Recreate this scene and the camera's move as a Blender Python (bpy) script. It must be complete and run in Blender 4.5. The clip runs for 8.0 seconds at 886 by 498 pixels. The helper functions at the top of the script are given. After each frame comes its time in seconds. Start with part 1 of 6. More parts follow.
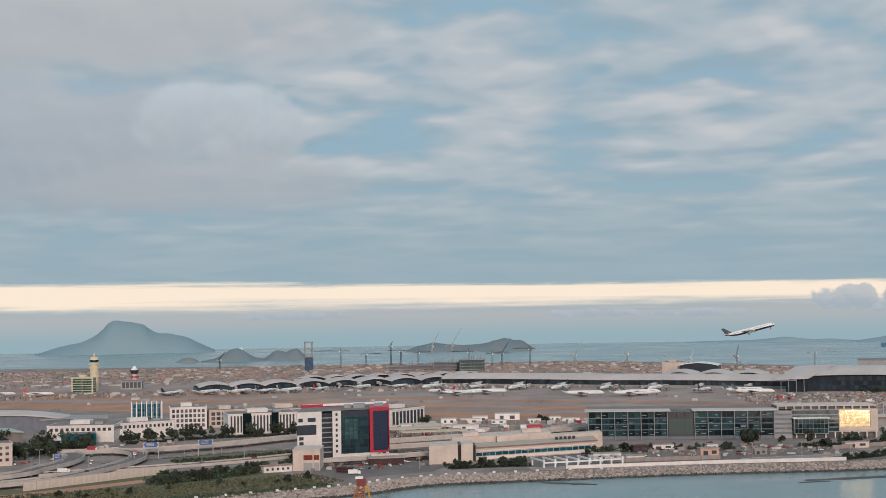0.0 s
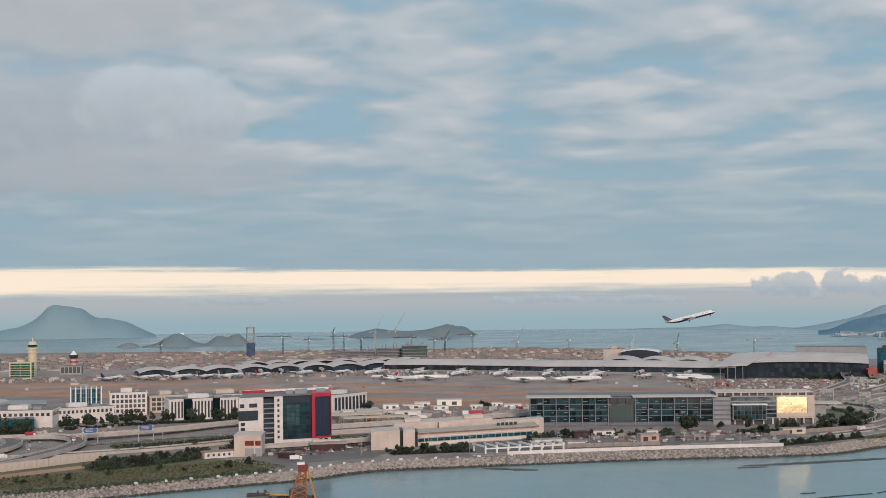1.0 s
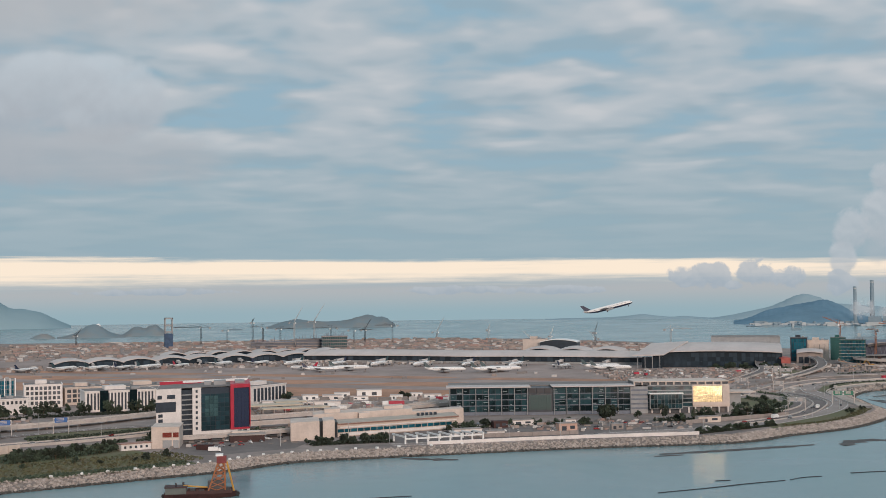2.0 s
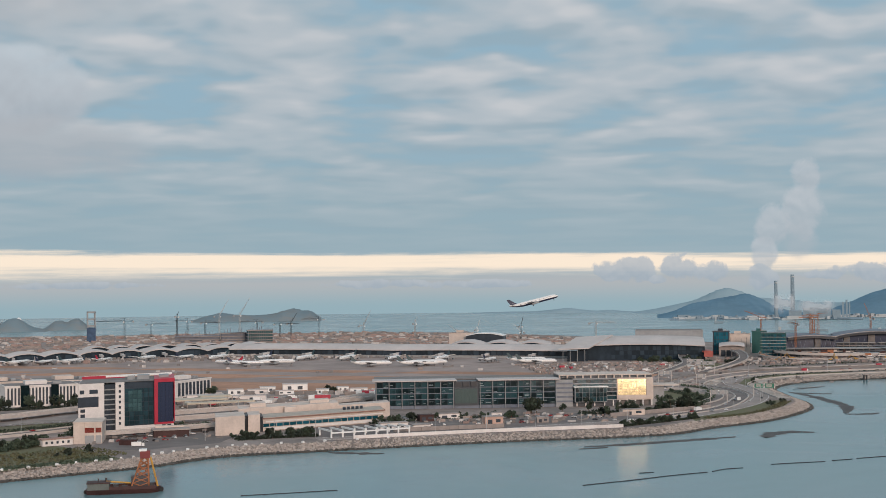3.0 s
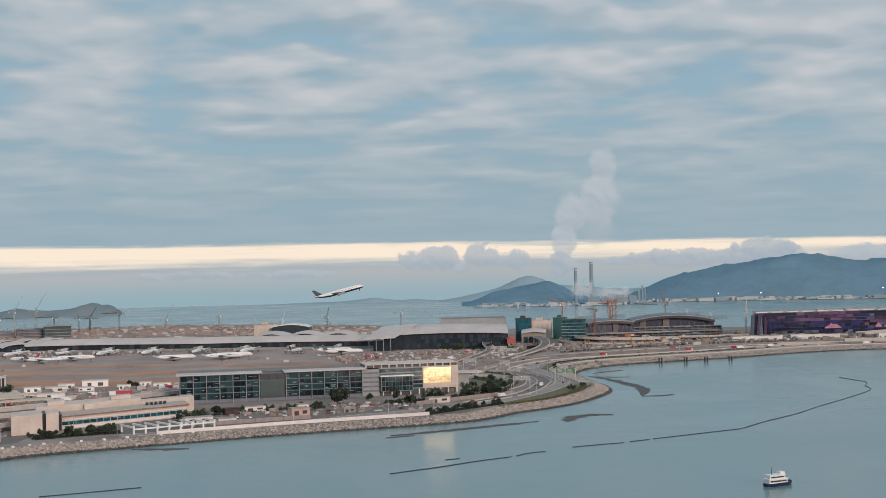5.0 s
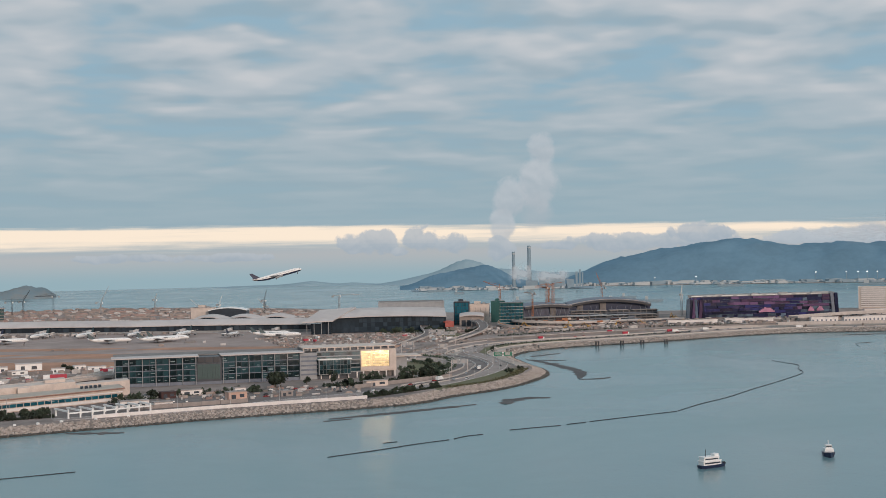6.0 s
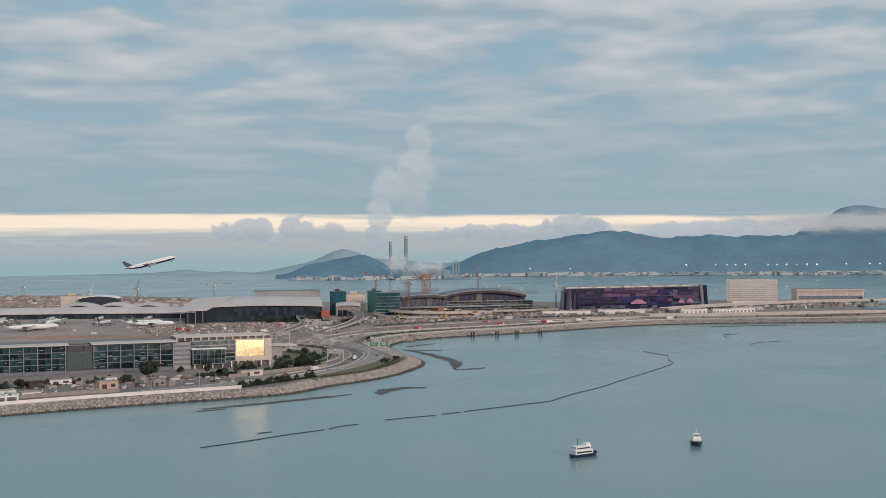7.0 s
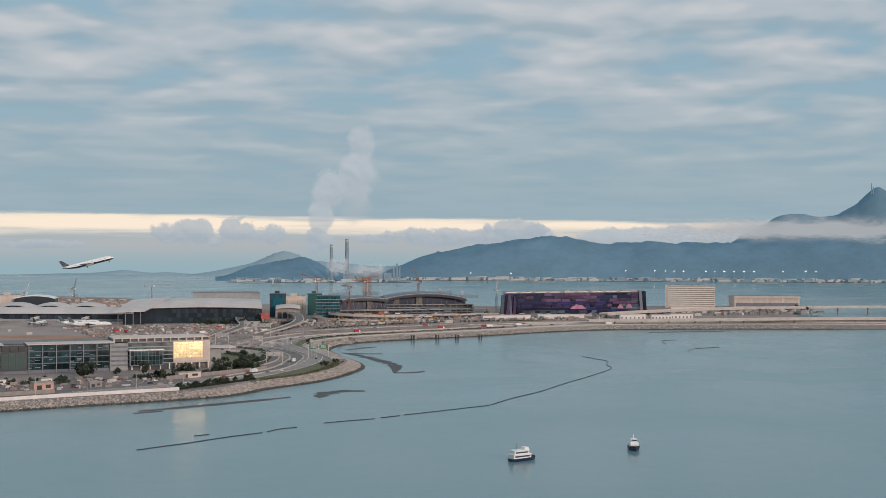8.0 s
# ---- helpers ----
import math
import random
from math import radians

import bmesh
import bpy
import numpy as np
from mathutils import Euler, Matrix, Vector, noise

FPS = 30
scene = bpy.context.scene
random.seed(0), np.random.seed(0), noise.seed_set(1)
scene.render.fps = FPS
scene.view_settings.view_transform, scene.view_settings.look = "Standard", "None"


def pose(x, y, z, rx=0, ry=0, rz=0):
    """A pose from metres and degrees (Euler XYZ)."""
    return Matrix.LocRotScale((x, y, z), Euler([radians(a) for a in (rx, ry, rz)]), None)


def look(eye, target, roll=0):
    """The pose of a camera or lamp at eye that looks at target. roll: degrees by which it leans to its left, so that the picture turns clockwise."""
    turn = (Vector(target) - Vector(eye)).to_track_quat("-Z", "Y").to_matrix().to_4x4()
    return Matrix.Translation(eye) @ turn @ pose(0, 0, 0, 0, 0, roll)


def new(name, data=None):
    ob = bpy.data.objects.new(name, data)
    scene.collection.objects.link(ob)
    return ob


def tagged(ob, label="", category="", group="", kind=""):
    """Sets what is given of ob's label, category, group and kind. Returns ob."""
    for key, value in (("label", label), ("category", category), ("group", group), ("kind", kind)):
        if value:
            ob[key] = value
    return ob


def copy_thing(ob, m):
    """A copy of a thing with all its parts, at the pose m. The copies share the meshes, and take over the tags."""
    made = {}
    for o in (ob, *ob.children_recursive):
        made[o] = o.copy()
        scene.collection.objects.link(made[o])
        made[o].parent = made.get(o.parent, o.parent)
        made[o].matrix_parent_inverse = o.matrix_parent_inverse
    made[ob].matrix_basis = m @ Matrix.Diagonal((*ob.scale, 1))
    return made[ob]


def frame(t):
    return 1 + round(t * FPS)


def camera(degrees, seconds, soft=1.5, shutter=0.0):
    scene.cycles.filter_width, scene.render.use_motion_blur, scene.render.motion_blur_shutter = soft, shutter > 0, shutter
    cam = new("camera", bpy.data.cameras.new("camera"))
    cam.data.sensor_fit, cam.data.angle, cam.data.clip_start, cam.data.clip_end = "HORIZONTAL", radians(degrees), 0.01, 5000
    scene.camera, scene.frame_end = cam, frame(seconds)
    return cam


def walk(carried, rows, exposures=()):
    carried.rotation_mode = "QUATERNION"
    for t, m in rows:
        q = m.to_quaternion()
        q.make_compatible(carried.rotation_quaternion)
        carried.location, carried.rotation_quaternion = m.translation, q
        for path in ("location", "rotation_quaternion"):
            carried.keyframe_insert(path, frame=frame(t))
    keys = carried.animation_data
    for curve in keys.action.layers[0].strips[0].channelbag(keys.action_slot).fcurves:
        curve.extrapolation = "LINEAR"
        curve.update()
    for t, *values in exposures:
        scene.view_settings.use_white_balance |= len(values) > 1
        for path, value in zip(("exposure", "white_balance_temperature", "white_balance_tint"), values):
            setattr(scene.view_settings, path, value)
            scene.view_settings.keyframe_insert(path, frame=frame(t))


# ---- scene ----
EYE = Vector((0.0, 0.0, 120.0))
cam = camera(36.18, 8.0, soft=0.2)
# seconds, yaw to the left, pitch up, lean to the left
ROWS = [
    (0.0, -0.000, 2.660, -0.941),
    (0.5, -1.642, 2.525, -0.851),
    (1.0, -2.389, 2.040, -0.659),
    (1.5, -4.021, 1.781, -0.662),
    (3.0, -8.852, 1.303, -0.588),
    (3.5, -10.406, 1.314, -0.626),
    (4.0, -12.125, 1.445, -0.803),
    (4.5, -14.497, 1.207, -1.087),
    (5.0, -17.068, 0.757, -1.336),
    (6.5, -21.657, -0.358, -0.836),
    (7.0, -24.839, -0.491, -0.533),
    (7.5, -26.462, -0.415, -0.285),
    (8.0, -27.329, -0.348, 0.148),
]


def aim(yaw, pitch, lean):
    a, b = radians(yaw), radians(pitch)
    return look(EYE, EYE + Vector((-math.sin(a) * math.cos(b), math.cos(a) * math.cos(b), math.sin(b))), lean)


walk(cam, [(t, aim(yaw, pitch, lean)) for t, yaw, pitch, lean in ROWS], [(0.0, 0.03, 6340, 11), (8.0, 0.03, 6340, 11)])

# ---- sky and sun ----
world = bpy.data.worlds.new("world")
scene.world = world
world.use_nodes = True
wt = world.node_tree
wt.nodes.clear()


class Graph:
    """Small helper to write node sums as calls."""

    def __init__(self, tree):
        self.tree = tree

    def node(self, kind, **values):
        n = self.tree.nodes.new(kind)
        for k, v in values.items():
            setattr(n, k, v)
        return n

    def put(self, socket, v):
        if isinstance(v, bpy.types.NodeSocket):
            self.tree.links.new(v, socket)
        else:
            socket.default_value = v

    def math(self, op, a, b=0.0, c=0.0):
        n = self.node("ShaderNodeMath", operation=op)
        for i, v in enumerate((a, b, c)):
            self.put(n.inputs[i], v)
        return n.outputs[0]

    def step(self, v, lo, hi, to0=0.0, to1=1.0):
        n = self.node("ShaderNodeMapRange", interpolation_type="SMOOTHSTEP")
        for i, x in enumerate((v, lo, hi, to0, to1)):
            self.put(n.inputs[i], x)
        return n.outputs[0]

    def mix(self, f, a, b):
        n = self.node("ShaderNodeMix", data_type="RGBA")
        self.put(n.inputs["Factor"], f)
        for key, v in (("A", a), ("B", b)):
            s = [i for i in n.inputs if i.name == key and i.type == "RGBA"][0]
            self.put(s, (*v, 1) if isinstance(v, tuple) else v)
        return [o for o in n.outputs if o.type == "RGBA"][0]

    def noise(self, vec, scale, detail=4.0, rough=0.55, warp=0.0):
        n = self.node("ShaderNodeTexNoise")
        self.put(n.inputs["Vector"], vec)
        n.inputs["Scale"].default_value, n.inputs["Detail"].default_value = scale, detail
        n.inputs["Roughness"].default_value, n.inputs["Distortion"].default_value = rough, warp
        return n.outputs["Fac"]

    def vec(self, x, y, z):
        n = self.node("ShaderNodeCombineXYZ")
        for i, v in enumerate((x, y, z)):
            self.put(n.inputs[i], v)
        return n.outputs[0]

    def xyz(self, v):
        n = self.node("ShaderNodeSeparateXYZ")
        self.put(n.inputs[0], v)
        return n.outputs


SUN_TURN, SUN_HIGH = 172.0, 14.0   # degrees clockwise from straight ahead; above the horizon
G = Graph(wt)
way = G.node("ShaderNodeTexCoord").outputs["Generated"]
dx, dy, dz = G.xyz(way)
az = G.math("MULTIPLY", G.math("ARCTAN2", dx, dy), 57.2958)
el = G.math("MULTIPLY_ADD", G.math("ARCSINE", dz), 57.2958, 0.49)


def shifted(v, x, y):
    n = G.node("ShaderNodeVectorMath", operation="ADD")
    G.put(n.inputs[0], v)
    n.inputs[1].default_value = (x, y, 0.0)
    return n.outputs[0]


# rolls of stratocumulus, drawn out sideways and closer packed towards the horizon
roll_v = G.math("MULTIPLY", G.math("LOGARITHM", G.math("ADD", G.math("MAXIMUM", el, 0.0), 3.0), 2.71828), 9.5)
rolls = G.vec(G.math("MULTIPLY", az, 0.23), roll_v, 4.0)
large = G.noise(G.vec(G.math("MULTIPLY", az, 0.07), G.math("MULTIPLY", roll_v, 0.55), 9.0), 1.0, 2, 0.5, 0.1)
lump = G.noise(rolls, 1.0, 2.2, 0.45, 0.16)
lump_above = G.noise(shifted(rolls, 0.05, 0.36), 1.0, 2.2, 0.45, 0.16)
wisp = G.noise(rolls, 2.7, 2.5, 0.5, 0.2)
relief = G.math("SUBTRACT", lump, lump_above)
cloud = G.math("ADD", G.math("MULTIPLY", large, 0.22), G.math("ADD", G.math("MULTIPLY", lump, 0.66), G.math("MULTIPLY", wisp, 0.12)))
sky = G.node("ShaderNodeTexSky", sky_type="NISHITA", sun_disc=False, sun_elevation=radians(SUN_HIGH), sun_rotation=radians(SUN_TURN))
thin = G.node("ShaderNodeVectorMath", operation="SCALE")
G.put(thin.inputs[0], sky.outputs[0])
thin.inputs["Scale"].default_value = 0.05
blue = G.mix(0.9, thin.outputs[0], (0.285, 0.445, 0.545))
open_high = G.step(el, 1.4, 8.5)
slate = G.mix(G.step(el, 3.0, 9.5), (0.305, 0.41, 0.455), (0.335, 0.43, 0.485))
body = G.mix(G.math("MULTIPLY", G.step(cloud, 0.50, 0.37), G.math("MULTIPLY_ADD", open_high, 0.72, 0.1)), slate, blue)
body = G.mix(G.math("MULTIPLY", G.step(cloud, 0.40, 0.58), G.math("MULTIPLY_ADD", open_high, 0.68, 0.12)), body, (0.47, 0.51, 0.535))
body = G.mix(G.math("MULTIPLY", G.step(G.math("MULTIPLY_ADD", relief, 0.55, cloud), 0.55, 0.78), G.math("MULTIPLY", open_high, 0.62)), body, (0.61, 0.61, 0.61))
body = G.mix(G.math("MULTIPLY", G.step(relief, -0.03, -0.20), G.math("MULTIPLY_ADD", open_high, 0.3, 0.22)), body, (0.30, 0.39, 0.44))
wob = G.math("SUBTRACT", G.noise(G.vec(G.math("MULTIPLY", az, 0.1), el, 0.0), 1.3, 6, 0.65, 0.3), 0.5)
seen = G.vec(az, el, 0.0)
puff = G.math("SUBTRACT", G.noise(seen, 0.42, 4, 0.5, 0.3), 0.5)
puff_up = G.math("SUBTRACT", G.noise(shifted(seen, 0.25, 0.6), 0.42, 3, 0.5, 0.3), 0.5)
fluff = G.math("SUBTRACT", G.noise(seen, 1.25, 4, 0.55, 0.3), 0.5)
fluff_up = G.math("SUBTRACT", G.noise(shifted(seen, 0.08, 0.22), 1.25, 3, 0.5, 0.3), 0.5)


def blob(base, a, e, wa, we, dark, lite, amount=1.0, soft=0.45, ragged=2.2, small=False, grain=1.3):
    """A cloud about azimuth a and elevation e, ragged at its edge, paler above."""
    n, n2 = (fluff, fluff_up) if small else (puff, puff_up)
    u = G.math("POWER", G.math("ABSOLUTE", G.math("DIVIDE", G.math("SUBTRACT", az, a), wa)), 2.0)
    rise = G.math("DIVIDE", G.math("SUBTRACT", el, e), we)
    v = G.math("POWER", G.math("ABSOLUTE", rise), 2.0)
    r = G.math("ADD", G.math("ADD", u, v), G.math("MULTIPLY", n, ragged))
    lit = G.math("ADD", G.math("MULTIPLY_ADD", rise, 0.35, 0.5), G.math("MULTIPLY", G.math("SUBTRACT", n2, n), grain))
    colour = G.mix(G.step(lit, 0.0, 1.0), dark, lite)
    return G.mix(G.math("MULTIPLY", G.step(r, 1.0, 1.0 - soft), amount), base, colour)


body = blob(body, -17.5, 12.8, 17.0, 3.2, (0.40, 0.425, 0.445), (0.50, 0.505, 0.51), 0.9, 0.9, 1.0, grain=0.5)
body = blob(body, -17.0, 7.6, 10.5, 3.6, (0.325, 0.37, 0.415), (0.43, 0.465, 0.495), 0.9, 0.9, 1.0, grain=0.6)
for a, e, wa, we in ((-10.4, 8.6, 2.6, 1.75), (-8.0, 8.3, 2.5, 1.9)):
    body = blob(body, a, e, wa, we, (0.385, 0.415, 0.445), (0.505, 0.56, 0.595), 0.85, 0.42, 1.2, grain=0.8)
body = blob(body, -9.5, 5.9, 8.0, 1.5, (0.37, 0.40, 0.43), (0.43, 0.455, 0.475), 0.7, 0.9, 1.2, grain=0.5)
# the bright gap under the cloud deck
rib = G.math("SUBTRACT", G.noise(G.vec(G.math("MULTIPLY", az, 0.06), G.math("MULTIPLY", el, 3.2), 7.0), 1.6, 5, 0.6, 0.2), 0.5)
top = G.math("ADD", G.math("MULTIPLY_ADD", az, -0.010, 1.68), G.math("ADD", G.math("MULTIPLY", wob, 0.55), G.math("MULTIPLY", rib, 0.5)))
gap = G.math("MULTIPLY", G.step(G.math("SUBTRACT", el, top), 0.12, -0.16), G.step(G.math("MULTIPLY_ADD", rib, 0.8, G.math("MULTIPLY_ADD", wob, 0.8, el)), 0.40, 1.15))
body = G.mix(gap, body, (0.95, 0.80, 0.63))
low = G.step(G.math("MULTIPLY_ADD", wob, 0.7, el), 0.95, 0.35)
body = G.mix(low, body, (0.43, 0.45, 0.455))
body = G.mix(G.step(el, 0.5, -0.7), body, (0.30, 0.42, 0.46))
for a, e, wa, we in ((16.6, 0.85, 1.5, 0.5), (18.7, 0.95, 0.95, 0.6), (20.0, 0.75, 0.8, 0.5), (17.9, 0.42, 0.4, 0.22), (22.0, 0.45, 0.8, 0.5), (6.0, 0.35, 2.4, 0.2), (10.5, 0.3, 2.4, 0.2), (24.6, 0.55, 0.9, 0.2), (28.4, 0.62, 4.6, 0.42), (30.4, 1.0, 1.3, 0.45), (31.2, 0.95, 0.6, 0.3), (-6.0, 0.4, 3.4, 0.16), (39.0, 0.75, 4.0, 0.35)):
    body = blob(body, a, e, wa, we, (0.345, 0.41, 0.465), (0.46, 0.495, 0.52), 0.85, 0.5, 3.4, True)
for a, e, wa, we in ((36.4, 0.78, 3.2, 0.42), (34.4, 0.7, 1.6, 0.3), (41.5, 0.9, 3.0, 0.5)):
    body = blob(body, a, e, wa, we, (0.40, 0.45, 0.49), (0.49, 0.525, 0.55), 0.9, 0.5, 2.2, True, 0.9)
for a, e, wa, we in ((22.2, 1.45, 0.62, 0.75), (22.55, 2.6, 0.85, 0.95), (23.75, 3.2, 0.95, 1.3), (23.85, 4.65, 0.65, 0.7)):
    body = blob(body, a, e, wa, we, (0.39, 0.44, 0.475), (0.53, 0.555, 0.575), 0.72, 0.6, 1.5, True, 0.8)
body = blob(body, 23.6, 2.0, 0.9, 1.0, (0.38, 0.43, 0.465), (0.44, 0.48, 0.505), 0.5, 0.9, 1.2, True, 0.6)
# an overcast sky grows brighter towards the zenith
body_high = G.node("ShaderNodeVectorMath", operation="SCALE")
G.put(body_high.inputs[0], body)
G.put(body_high.inputs["Scale"], G.step(el, 16.0, 70.0, 1.0, 1.35))
body = body_high.outputs[0]
sky_out = G.node("ShaderNodeBackground")
G.put(sky_out.inputs["Color"], body)
sky_out.inputs["Strength"].default_value = 1.0
wt.links.new(sky_out.outputs[0], G.node("ShaderNodeOutputWorld").inputs[0])

sun = new("sun", bpy.data.lights.new("sun", "SUN"))
sun.data.energy, sun.data.angle, sun.data.color = 1.9, radians(12), (1.0, 0.78, 0.64)
a, b = radians(SUN_TURN), radians(SUN_HIGH)
sun.matrix_world = look(Vector((math.sin(a) * math.cos(b), math.cos(a) * math.cos(b), math.sin(b))) * 100, (0, 0, 0))


# ---- materials ----
def material(name, colour, rough=0.8, metal=0.0, vary=0.25, scale=0.15, fine_scale=2.0, bump=0.0, second=None, spec=0.5, each=0.0):
    """A plain surface with stains at two sizes; each: how far single objects differ."""
    m = bpy.data.materials.new(name)
    m.use_nodes = True
    g = Graph(m.node_tree)
    p = m.node_tree.nodes["Principled BSDF"]
    where = g.node("ShaderNodeTexCoord").outputs["Object"]
    big, small = g.noise(where, scale, 4, 0.6, 0.4), g.noise(where, fine_scale, 5, 0.6)
    shade = g.math("ADD", g.math("MULTIPLY", big, 0.65), g.math("MULTIPLY", small, 0.35))
    if each:
        shade = g.math("MULTIPLY_ADD", g.math("SUBTRACT", g.node("ShaderNodeObjectInfo").outputs["Random"], 0.5), each, shade)
    dark = tuple(c * (1 - vary) for c in colour) if second is None else second
    lite = tuple(min(1, c * (1 + vary * 0.6)) for c in colour)
    g.put(p.inputs["Base Color"], g.mix(g.step(shade, 0.30, 0.70), dark, lite))
    g.put(p.inputs["Roughness"], g.step(small, 0.2, 0.8, max(rough - 0.08, 0.02), min(rough + 0.08, 1)))
    p.inputs["Metallic"].default_value = metal
    p.inputs["Specular IOR Level"].default_value = spec
    if bump:
        n = g.node("ShaderNodeBump")
        n.inputs["Strength"].default_value, n.inputs["Distance"].default_value = bump, 0.4
        g.put(n.inputs["Height"], small)
        g.put(p.inputs["Normal"], n.outputs[0])
    return m


WHITE = material("white_wall", (0.74, 0.69, 0.66), 0.7, vary=0.14, scale=0.12, fine_scale=0.8)
CREAM = material("cream_wall", (0.62, 0.52, 0.455), 0.75, vary=0.18, scale=0.1, fine_scale=0.7)
GREY = material("grey_cladding", (0.30, 0.305, 0.31), 0.6, vary=0.2, scale=0.1)
CONCRETE = material("weathered_concrete", (0.34, 0.295, 0.272), 0.85, vary=0.25, scale=0.08, fine_scale=0.9)
DARK = material("dark_cladding", (0.035, 0.045, 0.06), 0.35, vary=0.3, scale=0.2)
BLACK = material("black_steel", (0.03, 0.03, 0.035), 0.5, vary=0.3)
GLASS = material("teal_glass", (0.020, 0.048, 0.056), 0.10, vary=0.7, scale=0.14, fine_scale=0.6, each=0.7, spec=0.32)
BLUEGLASS = material("blue_glass", (0.015, 0.10, 0.14), 0.1, vary=0.4, scale=0.15, each=0.5)
# the low sun mirrored in the glass is painted in as a gold base
GOLDGLASS = material("sun_gold_painted_glass", (0.75, 0.62, 0.36), 0.30, 0.9, vary=0.25, scale=0.25, each=0.3)
PURPLE = material("purple_glass", (0.032, 0.024, 0.07), 0.25, 0.0, spec=0.2, vary=0.6, scale=0.05, fine_scale=0.3, each=0.6)
PINK = material("pink_panel", (0.45, 0.18, 0.30), 0.4, vary=0.35, scale=0.1)
PALE = material("pale_parapet", (0.50, 0.445, 0.41), 0.8, vary=0.2, scale=0.1, fine_scale=0.8)
# this pallor is haze over the farthest hills, put into the colour
HILLPALE = material("haze_paled_hill", (0.29, 0.385, 0.43), 1.0, vary=0.08, scale=0.004, spec=0.0)
TOWERGLASS = material("tower_glass", (0.022, 0.05, 0.062), 0.08, vary=0.5, scale=0.08, fine_scale=0.4, each=0.25)
TERMGLASS = material("terminal_glass", (0.035, 0.052, 0.07), 0.15, vary=0.4, scale=0.05, fine_scale=0.2, each=0.5)
SLATE = material("slate_cladding", (0.15, 0.17, 0.21), 0.6, vary=0.25)
WINDOW = material("shaded_window", (0.10, 0.105, 0.115), 0.2, vary=0.4, each=0.7)
RED = material("red_panel", (0.44, 0.028, 0.055), 0.45, vary=0.15, scale=0.2)
ROOF = material("pale_metal_roof", (0.54, 0.48, 0.455), 0.6, vary=0.15, scale=0.03, fine_scale=0.3)
ROOFDARK = material("flat_roof", (0.22, 0.20, 0.19), 0.9, vary=0.3, scale=0.1)
PALEROAD = material("worn_pale_road", (0.31, 0.262, 0.24), 0.9, vary=0.25, scale=0.04, fine_scale=0.3)
ASPHALT = material("asphalt", (0.175, 0.148, 0.138), 0.9, vary=0.25, scale=0.05, fine_scale=0.4)
TARMAC = material("apron_concrete", (0.34, 0.265, 0.237), 0.9, vary=0.3, scale=0.012, fine_scale=0.08)
SOIL = material("bare_soil", (0.44, 0.235, 0.15), 0.95, vary=0.35, scale=0.012, fine_scale=0.15, bump=0.3)
DUST = material("dusty_ground", (0.28, 0.228, 0.205), 0.95, vary=0.4, scale=0.025, fine_scale=0.2, bump=0.2)
GRASS = material("dry_grass", (0.082, 0.096, 0.04), 0.95, vary=0.4, scale=0.035, fine_scale=0.35, bump=0.5, second=(0.155, 0.122, 0.075))
LEAF = material("leaves", (0.042, 0.060, 0.038), 0.8, vary=0.5, scale=0.3, fine_scale=2.0, each=0.5)
BARK = material("bark", (0.12, 0.09, 0.06), 0.9)
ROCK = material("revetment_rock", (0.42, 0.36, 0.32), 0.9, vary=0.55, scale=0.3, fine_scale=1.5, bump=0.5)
# darker copy of the rock colour paints the shade between boulders
ROCKGAP = material("painted_rock_gap_shade", (0.235, 0.198, 0.175), 0.95, vary=0.4, scale=0.3, fine_scale=1.5, bump=0.5)
WETROCK = material("wet_rock", (0.07, 0.06, 0.05), 0.5, vary=0.5, scale=0.2)
MUD = material("mud", (0.062, 0.053, 0.048), 0.6, vary=0.5, scale=0.08, fine_scale=0.6, bump=0.5)
PAINT = material("white_paint", (0.80, 0.79, 0.77), 0.35, vary=0.08)
STEEL = material("galvanised_steel", (0.48, 0.48, 0.47), 0.5, 0.4, vary=0.2)
ORANGE = material("orange_steel", (0.36, 0.13, 0.05), 0.6, vary=0.35, scale=0.4)
RUST = material("rusty_hull", (0.055, 0.022, 0.02), 0.7, vary=0.4, scale=0.2)
NAVY = material("navy_paint", (0.02, 0.03, 0.07), 0.4, vary=0.3)
SIGNBLUE = material("blue_sign", (0.03, 0.12, 0.35), 0.5, vary=0.15)
SIGNGREEN = material("green_sign", (0.02, 0.16, 0.10), 0.5, vary=0.15)
TYRE = material("tyre", (0.02, 0.02, 0.02), 0.8)
GREENNET = material("green_scaffold_net", (0.02, 0.10, 0.095), 0.7, vary=0.35, scale=0.1, fine_scale=0.5)
# distance haze is mixed into the hills' base blue
HILL = material("haze_tinted_hill", (0.15, 0.25, 0.325), 1.0, vary=0.14, scale=0.008, fine_scale=0.05, spec=0.0)
# far island and islets: blue-grey of the haze painted into the base
HILLFAR = material("haze_tinted_far_hill", (0.245, 0.345, 0.385), 1.0, vary=0.06, scale=0.004, spec=0.0)
ISLET = material("haze_tinted_scrub_islet", (0.155, 0.215, 0.245), 1.0, vary=0.3, scale=0.01, fine_scale=0.06, second=(0.24, 0.245, 0.24), spec=0.0)

WATER = bpy.data.materials.new("harbour_water")
WATER.use_nodes = True
g = Graph(WATER.node_tree)
p = WATER.node_tree.nodes["Principled BSDF"]
where = g.node("ShaderNodeTexCoord").outputs["Object"]
wide = g.noise(where, 0.006, 3, 0.5, 0.6)
g.put(p.inputs["Base Color"], g.mix(g.step(wide, 0.35, 0.7), (0.148, 0.252, 0.272), (0.172, 0.287, 0.303)))
g.put(p.inputs["Roughness"], g.step(wide, 0.3, 0.7, 0.16, 0.26))
p.inputs["IOR"].default_value = 1.33
ripple = g.node("ShaderNodeBump")
